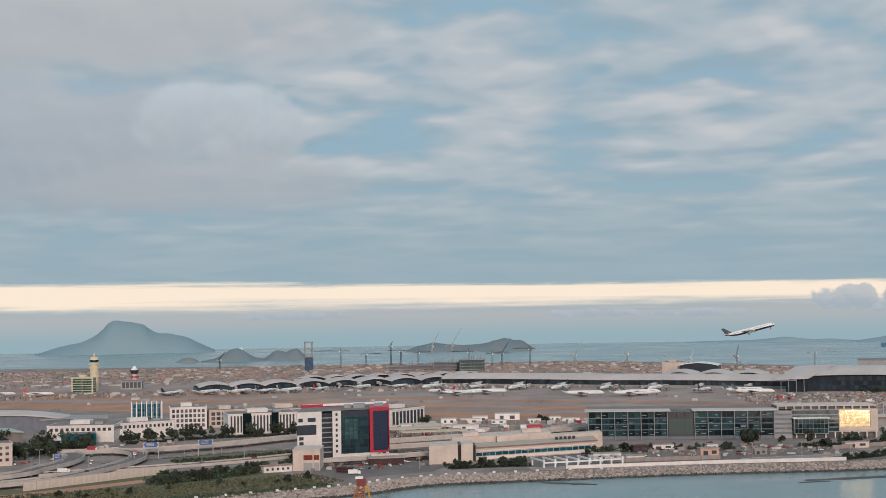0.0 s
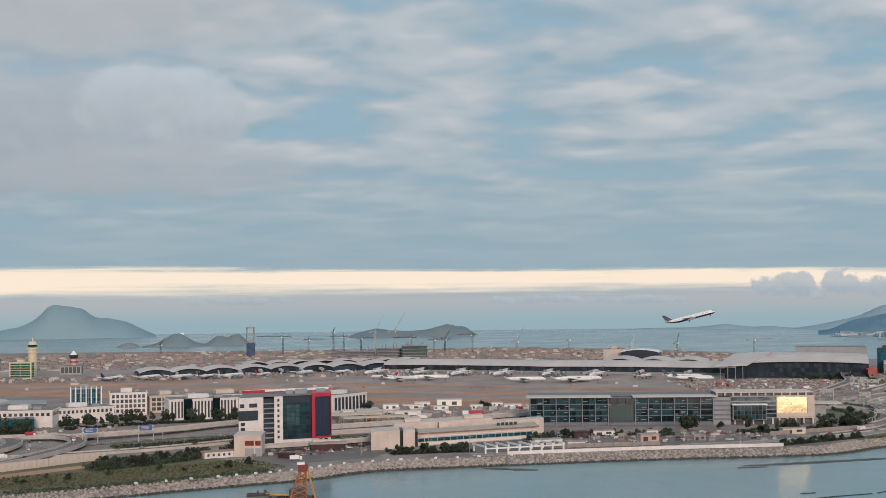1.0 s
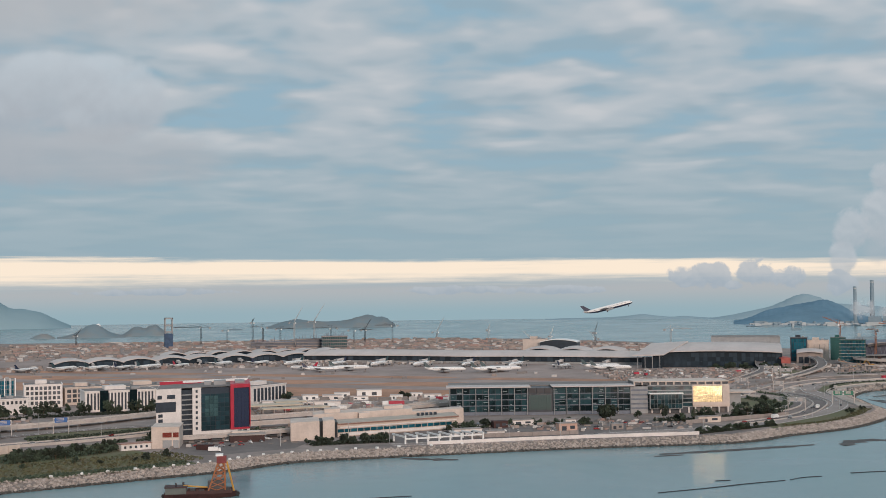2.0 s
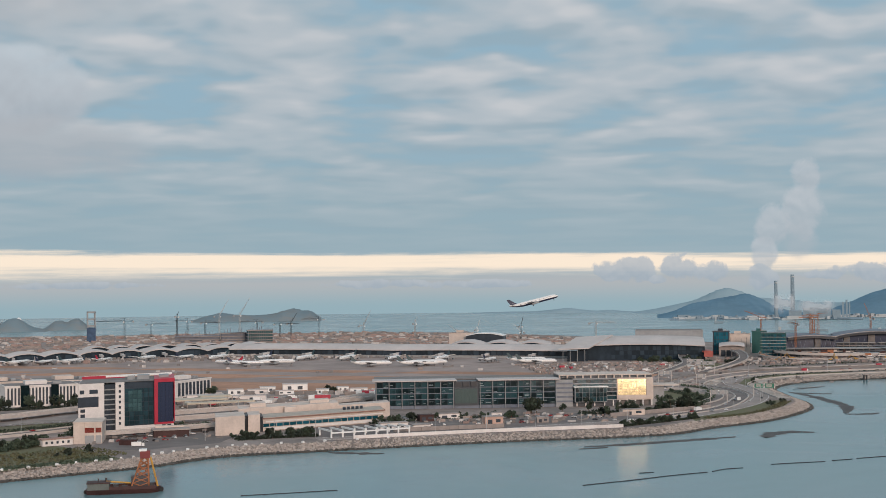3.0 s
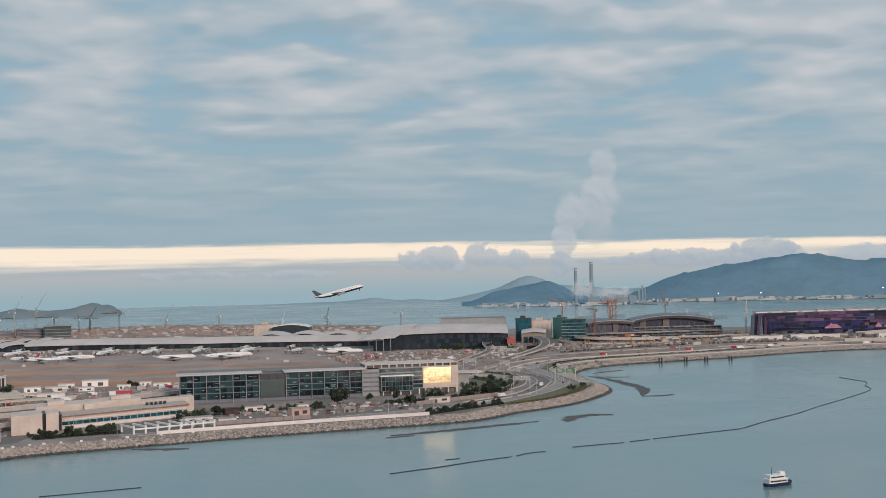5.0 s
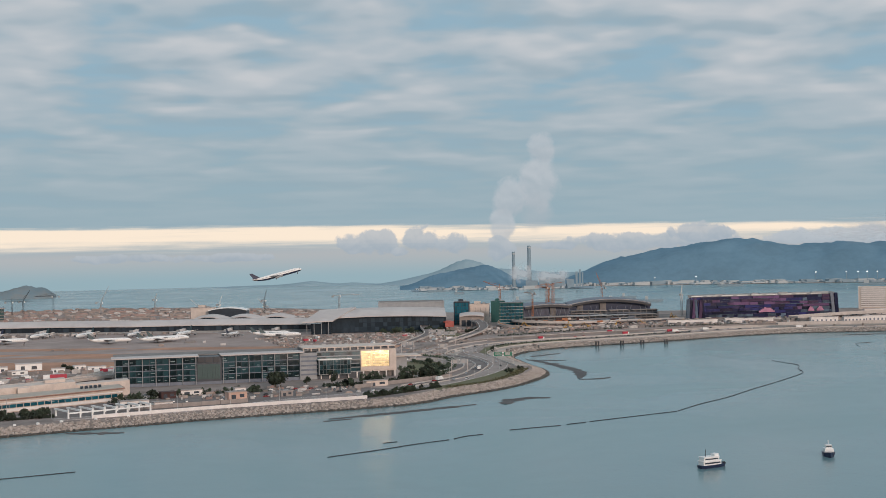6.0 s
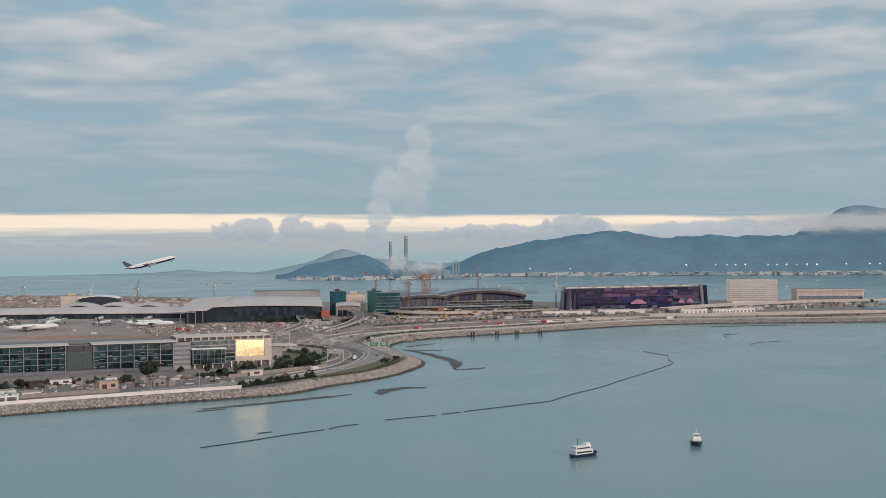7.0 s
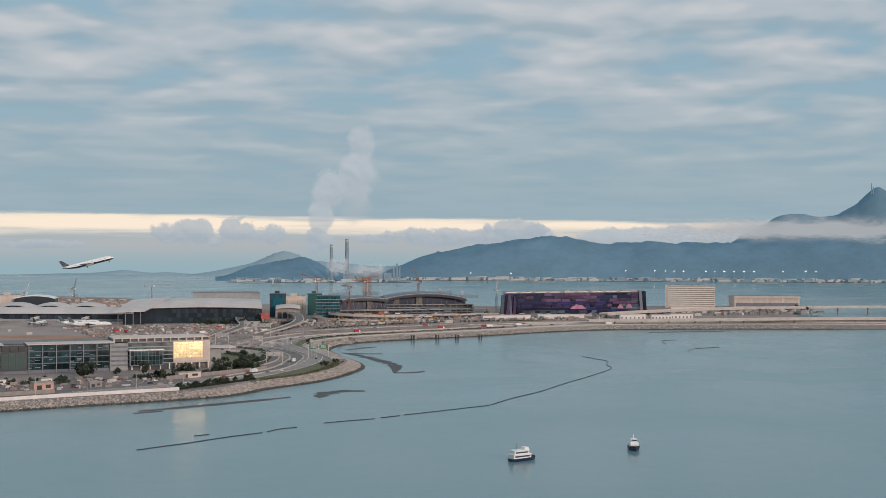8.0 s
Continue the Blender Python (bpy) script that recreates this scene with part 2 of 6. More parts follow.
ripple.inputs["Strength"].default_value, ripple.inputs["Distance"].default_value = 0.25, 0.25
g.put(ripple.inputs["Height"], g.math("ADD", g.noise(where, 0.35, 4, 0.6), g.math("MULTIPLY", g.noise(where, 0.05, 3, 0.5), 2.0)))
g.put(p.inputs["Normal"], ripple.outputs[0])


# ---- building helpers ----
def link(name, bm, mat, parent=None, label=""):
    me = bpy.data.meshes.new(name)
    bm.to_mesh(me)
    bm.free()
    me.materials.append(mat)
    ob = new(name, me)
    ob.parent = parent
    if label:
        tagged(ob, label)
    return ob


part = link


def box(bm, x0, x1, y0, y1, z0, z1, taper=0.0):
    v = [bm.verts.new((x0 + (taper if k else 0) if i == 0 else x1 - (taper if k else 0), (y0 if j == 0 else y1), z1 if k else z0)) for k in (0, 1) for j in (0, 1) for i in (0, 1)]
    for f in ((0, 2, 3, 1), (4, 5, 7, 6), (0, 1, 5, 4), (2, 6, 7, 3), (0, 4, 6, 2), (1, 3, 7, 5)):
        bm.faces.new([v[i] for i in f])
    return v


def boxes(name, rows, mat, parent=None, label=""):
    bm = bmesh.new()
    for r in rows:
        box(bm, *r)
    return link(name, bm, mat, parent, label)


def rod(bm, a, b, r, n=6, r2=None):
    a, b = Vector(a), Vector(b)
    q = (b - a).to_track_quat("Z", "Y")
    rings = [[bm.verts.new(c + q @ Vector((rr * math.cos(2 * math.pi * i / n), rr * math.sin(2 * math.pi * i / n), 0))) for i in range(n)] for c, rr in ((a, r), (b, r if r2 is None else r2))]
    for i in range(n):
        bm.faces.new((rings[0][i], rings[0][(i + 1) % n], rings[1][(i + 1) % n], rings[1][i]))
    bm.faces.new(rings[0][::-1])
    bm.faces.new(rings[1])


def rods(name, rows, mat, parent=None, label="", n=6):
    bm = bmesh.new()
    for r in rows:
        rod(bm, *r[:3], n, *r[3:])
    return link(name, bm, mat, parent, label)


def empty(name, x, y, z=0.0, turn=0.0, label="", category="", group="", kind=""):
    e = new(name)
    e.empty_display_size = 1
    e.matrix_basis = pose(x, y, z, 0, 0, turn)
    return tagged(e, label, category, group, kind)


def site(name, a, b, z, label, category, group=""):
    """A thing whose front runs from plan point a to b; its x goes along the front, y away behind it. Returns it and the front's length."""
    d = Vector(b) - Vector(a)
    return empty(name, a[0], a[1], z, math.degrees(math.atan2(d.y, d.x)), label, category, group), d.length


def curve(points, steps=8):
    """A smooth line through points of any size."""
    pts = [Vector(q) for q in points]
    pts = [2 * pts[0] - pts[1]] + pts + [2 * pts[-1] - pts[-2]]
    out = []
    for i in range(1, len(pts) - 2):
        p0, p1, p2, p3 = pts[i - 1:i + 3]
        for k in range(steps):
            t = k / steps
            out.append(0.5 * (2 * p1 + (p2 - p0) * t + (2 * p0 - 5 * p1 + 4 * p2 - p3) * t * t + (3 * p1 - p0 - 3 * p2 + p3) * t ** 3))
    return out + [pts[-2]]


def sheet(name, outline, z, mat, label, kind="structure", category=""):
    bm = bmesh.new()
    f = bm.faces.new([bm.verts.new((x, y, z)) for x, y in outline])
    if f.normal.z < 0:
        f.normal_flip()
    bmesh.ops.recalc_face_normals(bm, faces=bm.faces)
    bmesh.ops.triangulate(bm, faces=bm.faces)
    return tagged(link(name, bm, mat), label, category, kind=kind)


def polar(turn, reach):
    return reach * math.sin(radians(turn)), reach * math.cos(radians(turn))


# ---- water and land ----
sheet("water", [polar(i * 3, 4930) for i in range(120)], 0.0, WATER, "calm grey-green harbour water with faint ripples")
COAST = curve([(-1300, 250), (-430, 690), (-230, 800), (-117, 865), (-52, 902), (-11, 939), (52, 955), (185, 979), (319, 993), (379, 1033), (443, 1073), (507, 1145), (534, 1200), (546, 1265), (557, 1318), (572, 1374), (618, 1434), (686, 1466), (822, 1487), (970, 1520), (1093, 1504), (1382, 1369), (1800, 1120), (2400, 800)], 6)
BACK = [(2430, 880), (1990, 1140), (1620, 1370), (1440, 1470), (1425, 1560), (1500, 1690), (1650, 1800), (1580, 1890), (1330, 2020), (1130, 2110), (930, 2190), (800, 2360), (660, 2680), (500, 2930), (191, 3030), (-314, 3057), (-1021, 3121), (-2100, 3150), (-2100, 250)]
LAND = 5.0


def inland(line, by):
    """The line shifted to its left by so many metres."""
    out = []
    for i, q in enumerate(line):
        d = (line[min(i + 1, len(line) - 1)] - line[max(i - 1, 0)]).normalized()
        out.append(Vector((q.x - d.y * by, q.y + d.x * by)))
    return out


EDGE = inland(COAST, 17.0)
sheet("ground", [tuple(q) for q in EDGE] + BACK, LAND, DUST, "dusty beige reclaimed airport land")
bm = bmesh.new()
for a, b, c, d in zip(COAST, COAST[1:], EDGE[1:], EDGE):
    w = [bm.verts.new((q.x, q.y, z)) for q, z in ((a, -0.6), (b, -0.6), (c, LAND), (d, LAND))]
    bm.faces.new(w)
tagged(link("revetment", bm, ROCKGAP), "rubble slope coloured dark for shade between the boulders", kind="structure")
bm = bmesh.new()
for a, b, c, d in zip(COAST, COAST[1:], EDGE[1:], EDGE):
    bm.faces.new([bm.verts.new((q.x, q.y, z)) for q, z in ((a, -0.55), (b, -0.55), (b.lerp(c, 0.21), 0.70), (a.lerp(d, 0.21), 0.70))])
tagged(link("revetment_tide_band", bm, WETROCK), "dark wet band along the foot of the sea wall", kind="structure")


# ---- far hills and islands ----
def ridge(name, left, right, reach, depth, heights, mat, label, rough=0.10, category="hill", seed=0.0):
    """A hill between two directions (degrees) at that distance; heights at even steps along it."""
    cols, rows = 170, 18
    bm = bmesh.new()
    grid = []
    line = curve([(i, h) for i, h in enumerate(heights)], 20)
    for i in range(cols + 1):
        u = i / cols
        h = max(line[min(int(u * (len(line) - 1)), len(line) - 1)].y, 0.3)
        col = []
        for j in range(rows + 1):
            v = j / rows
            x, y = polar(left + (right - left) * u, reach + depth * (v - 0.5))
            bell = max(math.sin(math.pi * v), 0) ** 0.8
            n = noise.fractal((x * 0.010 + seed, y * 0.010, seed), 0.75, 2.1, 6)
            col.append(bm.verts.new((x, y, h * bell * (1 + rough * n) - (1.0 if bell < 0.05 else 0))))
        grid.append(col)
    for a, b in zip(grid, grid[1:]):
        for j in range(rows):
            bm.faces.new((a[j], b[j], b[j + 1], a[j + 1]))
    for f in bm.faces:
        f.smooth = True
    bmesh.ops.recalc_face_normals(bm, faces=bm.faces)
    return tagged(link(name, bm, mat), label, category)


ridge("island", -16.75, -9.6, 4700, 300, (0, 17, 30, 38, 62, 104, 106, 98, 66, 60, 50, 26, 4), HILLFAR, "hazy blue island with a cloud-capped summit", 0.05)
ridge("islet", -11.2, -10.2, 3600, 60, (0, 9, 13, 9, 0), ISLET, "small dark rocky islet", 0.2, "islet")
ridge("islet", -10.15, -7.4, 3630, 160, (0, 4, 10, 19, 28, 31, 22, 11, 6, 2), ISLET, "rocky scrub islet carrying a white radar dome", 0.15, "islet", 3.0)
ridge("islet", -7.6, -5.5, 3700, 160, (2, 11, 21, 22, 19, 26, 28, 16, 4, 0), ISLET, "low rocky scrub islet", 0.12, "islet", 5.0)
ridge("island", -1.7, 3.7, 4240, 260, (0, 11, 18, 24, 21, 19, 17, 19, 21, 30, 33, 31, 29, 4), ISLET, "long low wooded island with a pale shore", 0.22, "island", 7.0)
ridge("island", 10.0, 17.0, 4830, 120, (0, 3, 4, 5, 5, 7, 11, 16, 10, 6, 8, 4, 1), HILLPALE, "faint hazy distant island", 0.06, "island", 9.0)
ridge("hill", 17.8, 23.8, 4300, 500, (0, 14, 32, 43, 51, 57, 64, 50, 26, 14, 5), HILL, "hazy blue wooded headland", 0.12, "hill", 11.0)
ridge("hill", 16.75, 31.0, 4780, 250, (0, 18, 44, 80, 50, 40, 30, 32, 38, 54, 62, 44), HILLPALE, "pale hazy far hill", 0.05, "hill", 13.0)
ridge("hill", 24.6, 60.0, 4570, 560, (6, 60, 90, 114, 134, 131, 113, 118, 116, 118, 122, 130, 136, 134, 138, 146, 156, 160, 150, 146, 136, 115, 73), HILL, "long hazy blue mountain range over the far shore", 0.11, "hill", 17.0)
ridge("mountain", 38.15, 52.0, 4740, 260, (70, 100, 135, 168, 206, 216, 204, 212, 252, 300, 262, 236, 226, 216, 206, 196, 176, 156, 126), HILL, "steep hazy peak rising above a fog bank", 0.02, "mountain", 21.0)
SHORE = [polar(a, 4085 + max(a - 38, 0) * 12) for a in range(24, 56, 2)] + [polar(a, 4330) for a in range(54, 22, -2)]
sheet("ground_far_shore", SHORE, 0.7, CONCRETE, "low grey industrial far shore")


# ---- helpers for facades, roads, plants and vehicles ----
def panes(name, parent, x0, x1, nx, z0, z1, nz, y, mat, gap=0.5, depth=0.25, label=""):
    """A grid of single panes on a front, alike pieces on one mesh."""
    w, h = (x1 - x0) / nx, (z1 - z0) / nz
    bm = bmesh.new()
    box(bm, gap / 2, w - gap / 2, -depth, depth, gap / 2, h - gap / 2)
    first = link(name, bm, mat, parent, label)
    first.location = (x0, y, z0)
    for k in range(1, nx * nz):
        o = new(name, first.data)
        o.parent, o.location = parent, (x0 + (k % nx) * w, y, z0 + (k // nx) * h)
        if label:
            tagged(o, label)
    return first


def side_panes(name, parent, y0, y1, ny, z0, z1, nz, x, mat, gap=0.5, depth=0.25):
    w, h = (y1 - y0) / ny, (z1 - z0) / nz
    bm = bmesh.new()
    box(bm, -depth, depth, gap / 2, w - gap / 2, gap / 2, h - gap / 2)
    me = None
    for k in range(ny * nz):
        if me is None:
            o = link(name, bm, mat, parent)
            me = o.data
        else:
            o = new(name, me)
            o.parent = parent
        o.location = (x, y0 + (k % ny) * w, z0 + (k // ny) * h)


def each_box(name, rows, mat, parent, label=""):
    """Every row a part of its own."""
    for r in rows:
        boxes(name, [r], mat, parent, label)


def road(name, points, width, z, mat, label, parapet=0.0, thick=0.0, columns=0.0, lines=True, rise=None):
    """A road along a smooth line; parapet: height of its edge walls; columns: spacing of supports."""
    line = curve([Vector(q) for q in points], 8)
    n = len(line)
    zs = [z + (rise(i / (n - 1)) if rise else 0.0) for i in range(n)]

    def strip(off0, off1, lo, hi):
        bm = bmesh.new()
        a, b = inland(line, off0), inland(line, off1)
        prev = None
        for i in range(n):
            row = [bm.verts.new((q.x, q.y, zs[i] + h)) for q, h in ((a[i], lo), (b[i], lo), (b[i], hi), (a[i], hi))]
            if prev:
                for k in range(4):
                    bm.faces.new((prev[k], prev[(k + 1) % 4], row[(k + 1) % 4], row[k]))
            else:
                bm.faces.new(row[::-1])
            prev = row
        bm.faces.new(prev)
        bmesh.ops.recalc_face_normals(bm, faces=bm.faces)
        return bm

    deck = tagged(link(name, strip(-width / 2, width / 2, -max(thick, 0.3), 0.0), mat), label, kind="structure")
    if parapet:
        for s in (-1, 1):
            link("parapet", strip(s * width / 2 - 0.3, s * width / 2 + 0.3, -max(thick, 0.3) - 0.2, parapet), PALE, deck, "pale concrete parapet")
    if lines:
        for s in ((-0.5, 0.5) if width > 6 else ()):
            link("edge_line", strip(s * width * 0.88 - 0.15, s * width * 0.88 + 0.15, 0.0, 0.03), PAINT, deck, "white painted line")
    if columns:
        run = 0.0
        for i in range(1, n):
            run += (line[i] - line[i - 1]).length
            if run > columns and zs[i] - thick > LAND + 1:
                run = 0.0
                boxes("column", [(line[i].x - 0.9, line[i].x + 0.9, line[i].y - 0.9, line[i].y + 0.9, LAND - 6, zs[i] - thick)], CONCRETE, deck)
    return deck


def tree(height, spread, seed, label, slender=False):
    rnd = random.Random(seed)
    t = empty("tree", 0, 0, 0, 0, label, "tree", "trees")
    bm = bmesh.new()
    rod(bm, (0, 0, -0.3), (0.1, 0, height * 0.5), 0.28, 7, 0.15)
    for k in range(5):
        a = k * 1.26 + rnd.random()
        rod(bm, (0, 0, height * (0.25 + 0.05 * k)), (math.cos(a) * spread * 0.55, math.sin(a) * spread * 0.55, height * (0.55 + 0.07 * k)), 0.12, 5, 0.05)
    part("trunk", bm, BARK, t)
    bm = bmesh.new()
    lumps = []
    for k in range(9 if not slender else 6):
        a, r = rnd.uniform(0, 6.28), spread * rnd.uniform(0.15, 0.72)
        lumps.append((Vector((math.cos(a) * r, math.sin(a) * r, height * rnd.uniform(0.38, 0.86))), spread * rnd.uniform(0.28, 0.5)))
    for c, r in lumps:
        for k in range(34):
            d = Vector((rnd.gauss(0, 1), rnd.gauss(0, 1), rnd.gauss(0, 0.8))).normalized() * r * rnd.uniform(0.55, 1.05)
            s = rnd.uniform(0.5, 1.1) * spread * 0.17
            q = Euler((rnd.uniform(-1.2, 1.2), rnd.uniform(-1.2, 1.2), rnd.uniform(0, 6.28))).to_matrix()
            w = [bm.verts.new(c + d + q @ Vector(v)) for v in ((-s, -s * 0.7, 0), (s, -s * 0.5, s * 0.2), (s * 0.8, s * 0.8, -s * 0.1), (-s * 0.7, s, s * 0.25))]
            bm.faces.new(w)
    part("crown", bm, LEAF, t)
    return t


TREES = [tree(9, 4.6, 1, "broad dark green leafy tree"), tree(12, 4.4, 2, "tall dark green leafy tree"), tree(6, 3.8, 3, "low bushy dark green tree"), tree(13, 2.6, 4, "slender upright dark tree", True)]
TREES[0].matrix_basis, TREES[1].matrix_basis = pose(-374, 1187, LAND), pose(-341, 1140, LAND)
TREES[2].matrix_basis, TREES[3].matrix_basis = pose(282, 1148, LAND), pose(392, 1134, LAND)
rng = random.Random(7)


def plant(kind, x, y, size=1.0, z=LAND):
    m = pose(x, y, z, 0, 0, rng.uniform(0, 360)) @ Matrix.Diagonal((size, size, size * rng.uniform(0.85, 1.2), 1))
    made = copy_thing(TREES[kind], Matrix())
    made.matrix_basis = m
    return made


def grove(kinds, points, count, scatter, size=(0.8, 1.2)):
    """Trees scattered along a line."""
    line = curve([Vector(q) for q in points], 10) if len(points) > 1 else [Vector(points[0])]
    for _ in range(count):
        q = rng.choice(line)
        plant(rng.choice(kinds), q.x + rng.uniform(-scatter, scatter), q.y + rng.uniform(-scatter, scatter), rng.uniform(*size))


def car(label, mat, van=False):
    c = empty("car" if not van else "truck", 0, 0, 0, 0, label, "car" if not van else "truck", "cars on the roads" if not van else "trucks")
    bm = bmesh.new()
    if van:
        box(bm, -4.5, 2.4, -1.25, 1.25, 0.9, 3.6)
        part("box", bm, mat, c)
        bm = bmesh.new()
        box(bm, 2.6, 4.5, -1.2, 1.2, 0.6, 2.8, 0.15)
        front = part("cab", bm, PAINT, c)
        boxes("windscreen", [(4.3, 4.46, -1.0, 1.0, 1.7, 2.6)], DARK, front)
        wheels = [(x, y) for x in (-3.2, -2.0, 3.4) for y in (-1.1, 1.1)]
    else:
        box(bm, -2.2, 2.2, -0.9, 0.9, 0.35, 0.95, 0.08)
        box(bm, -1.5, 1.0, -0.78, 0.78, 1.40, 1.48)
        part("body", bm, mat, c)
        bm = bmesh.new()
        box(bm, -1.8, 1.4, -0.8, 0.8, 0.95, 1.42, 0.4)
        part("window", bm, DARK, c, "dark car windows")
        wheels = [(x, y) for x in (-1.4, 1.4) for y in (-0.85, 0.85)]
    for x, y in wheels:
        rods("wheel", [((x, y - 0.1, 0.34), (x, y + 0.1, 0.34), 0.34)], TYRE, c, n=10)
    return c


CARPAINT = [material("silver_car_paint", (0.45, 0.46, 0.47), 0.35, 0.3), material("dark_car_paint", (0.03, 0.03, 0.035), 0.3), material("red_car_paint", (0.40, 0.03, 0.025), 0.3)]
CARS = [car("white car with dark windows", PAINT), car("silver car with dark windows", CARPAINT[0]), car("black car with dark windows", CARPAINT[1]), car("red taxi with dark windows", CARPAINT[2])]
TRUCKS = [car("white box truck with cab", PAINT, True), car("red container truck with white cab", RED, True)]
for i, c in enumerate(CARS):
    c.matrix_basis = pose(-70 + 7 * i, 1004 + 3 * i, LAND, 0, 0, 20)
for i, c in enumerate(TRUCKS):
    c.matrix_basis = pose(-66 + 190 * i, 976 + 330 * i, LAND, 0, 0, 5)


def park(x, y, turn, z=LAND + 0.05, truck=False):
    return copy_thing(rng.choice(TRUCKS if truck else CARS), pose(x, y, z, 0, 0, turn))


def traffic(points, count, z, off=3.0):
    line = curve([Vector(q) for q in points], 10)
    for _ in range(count):
        i = rng.randrange(1, len(line) - 1)
        d = (line[i + 1] - line[i - 1]).normalized()
        s = rng.choice((-1, 1)) * off
        park(line[i].x - d.y * s, line[i].y + d.x * s, math.degrees(math.atan2(d.y, d.x)), z, rng.random() < 0.2)


# ---- ground patches: soil, taxiways, apron, grass ----
ALONG, ACROSS, BASE = Vector((0.89, -0.456)), Vector((0.456, 0.89)), Vector((-18, 1466))


def band(name, near, far, left, right, z, mat, label):
    q = [BASE + ALONG * a + ACROSS * b for a, b in ((left, near), (right, near), (right, far), (left, far))]
    return sheet(name, [tuple(p) for p in q], z, mat, label)


band("ground_soil", 0, 330, -2200, 420, LAND + 0.04, SOIL, "orange brown bare soil beside the runway")
band("road_taxiway", 112, 160, -2200, 440, LAND + 0.10, TARMAC, "grey concrete taxiway")
band("road_runway", 228, 280, -2200, 430, LAND + 0.10, TARMAC, "grey asphalt runway with tyre marks")
band("apron", 322, 640, -1300, 400, LAND + 0.08, TARMAC, "grey concrete aircraft apron")
for k, (a, b, w) in enumerate(((-420, 138, 26), (-60, 140, 30), (180, 150, 24))):
    q0, q1 = BASE + ALONG * a + ACROSS * b, BASE + ALONG * (a + 170) + ACROSS * 330
    road("road_link", [q0, (q0 + q1) / 2, q1], w, LAND + 0.16, TARMAC, "diagonal concrete taxiway link", lines=False)
ruler = random.Random(11)
for k in range(14):
    a, b, l = ruler.uniform(-1100, 300), ruler.uniform(330, 470), ruler.uniform(20, 70)
    q = [BASE + ALONG * (a + u) + ACROSS * (b + v) for u, v in ((0, 0), (l, 0), (l, 2.5), (0, 2.5))]
    sheet("apron_mark", [tuple(p) for p in q], LAND + 0.17, ASPHALT, "dark tyre streak on the apron")
sheet("ground_grass", [(-700, 560), (-430, 706), (-230, 818), (-112, 884), (-72, 912), (-100, 965), (-128, 1000), (-136, 1050), (-180, 1030), (-208, 1000), (-280, 925), (-420, 860), (-700, 800)], LAND + 0.03, GRASS, "rough dry grass behind the sea wall")
sheet("ground_grass_verge", [(-210, 1050), (-160, 1090), (-110, 1120), (-112, 1175), (-170, 1165), (-225, 1120)], LAND + 0.05, GRASS, "grass slope between two roads")
sheet("ground_grass_tip", [(366, 1045), (416, 1072), (470, 1130), (503, 1185), (508, 1206), (495, 1200), (462, 1165), (412, 1108), (370, 1070)], LAND + 0.05, GRASS, "green grass verge on the point")
sheet("ground_grass_station", [(582, 1650), (617, 1668), (650, 1735), (615, 1740)], LAND + 0.05, GRASS, "grass patch below the station ramp")
sheet("ground_soil_path", [(-420, 800), (-280, 900), (-215, 965), (-205, 955), (-270, 880), (-420, 780)], LAND + 0.09, SOIL, "bare tan earth track")
sheet("road_yard", [(-100, 962), (-60, 958), (-10, 985), (0, 1020), (-30, 1060), (-95, 1035)], LAND + 0.06, ASPHALT, "grey concrete truck yard")
sheet("road_service_yard", [(60, 992), (330, 1012), (345, 1060), (300, 1130), (140, 1140), (60, 1090)], LAND + 0.05, ASPHALT, "worn service yard beside the sea wall")

# ---- roads ----
road("road_coast", [(60, 992), (170, 1006), (240, 1034), (295, 1049), (353, 1068), (407, 1111), (465, 1176), (505, 1252), (520, 1321), (530, 1398), (563, 1475), (626, 1530), (724, 1560), (850, 1570), (1000, 1575), (1216, 1480), (1500, 1340), (1900, 1100)], 16, LAND + 0.25, PALEROAD, "pale two lane coast road with white edge lines")
road("road_inner", [(353, 1085), (421, 1140), (468, 1215), (490, 1268), (498, 1335), (484, 1390), (430, 1420), (350, 1390)], 13, LAND + 0.32, ASPHALT, "curving slip road with a low barrier", parapet=0.9)
road("road_middle", [(400, 1160), (445, 1219), (468, 1275), (466, 1325), (430, 1360), (380, 1350)], 11, LAND + 0.40, ASPHALT, "inner curving slip road", parapet=0.9)
road("road_highway", [(430, 1330), (470, 1420), (545, 1520), (640, 1590), (800, 1625), (1000, 1625), (1250, 1530), (1600, 1350)], 18, LAND + 0.28, PALEROAD, "wide pale airport highway along the bay", parapet=0.8)
road("road_station_ramp", [(560, 1570), (617, 1640), (668, 1720), (700, 1800), (715, 1870)], 12, LAND + 1.0, ASPHALT, "ramp up to the station", parapet=1.0, thick=1.0, columns=40, rise=lambda u: 9 * u)
road("road_station_ramp", [(500, 1560), (580, 1690), (610, 1790), (640, 1860)], 12, LAND + 0.6, ASPHALT, "ramp up to the departures kerb", parapet=1.0, thick=1.0, columns=40, rise=lambda u: 10 * u)
road("road_ramp", [(-420, 860), (-318, 971), (-304, 1015), (-295, 1060), (-300, 1105), (-318, 1135)], 14, 8.6, ASPHALT, "raised concrete ramp with parapets", parapet=1.3, thick=1.6, columns=24)
road("road_loop", [(-330, 1135), (-306, 1140), (-280, 1144), (-258, 1126), (-246, 1090), (-246, 1050), (-254, 1009), (-266, 968), (-290, 935), (-420, 830)], 13, 8.8, ASPHALT, "raised loop road with pale parapets", parapet=1.3, thick=1.6, columns=24)
road("road_upper", [(-262, 1135), (-217, 1165), (-179, 1199), (-137, 1246), (-60, 1300)], 13, 9.0, CONCRETE, "raised pale concrete road", parapet=1.2, thick=1.5, columns=26)
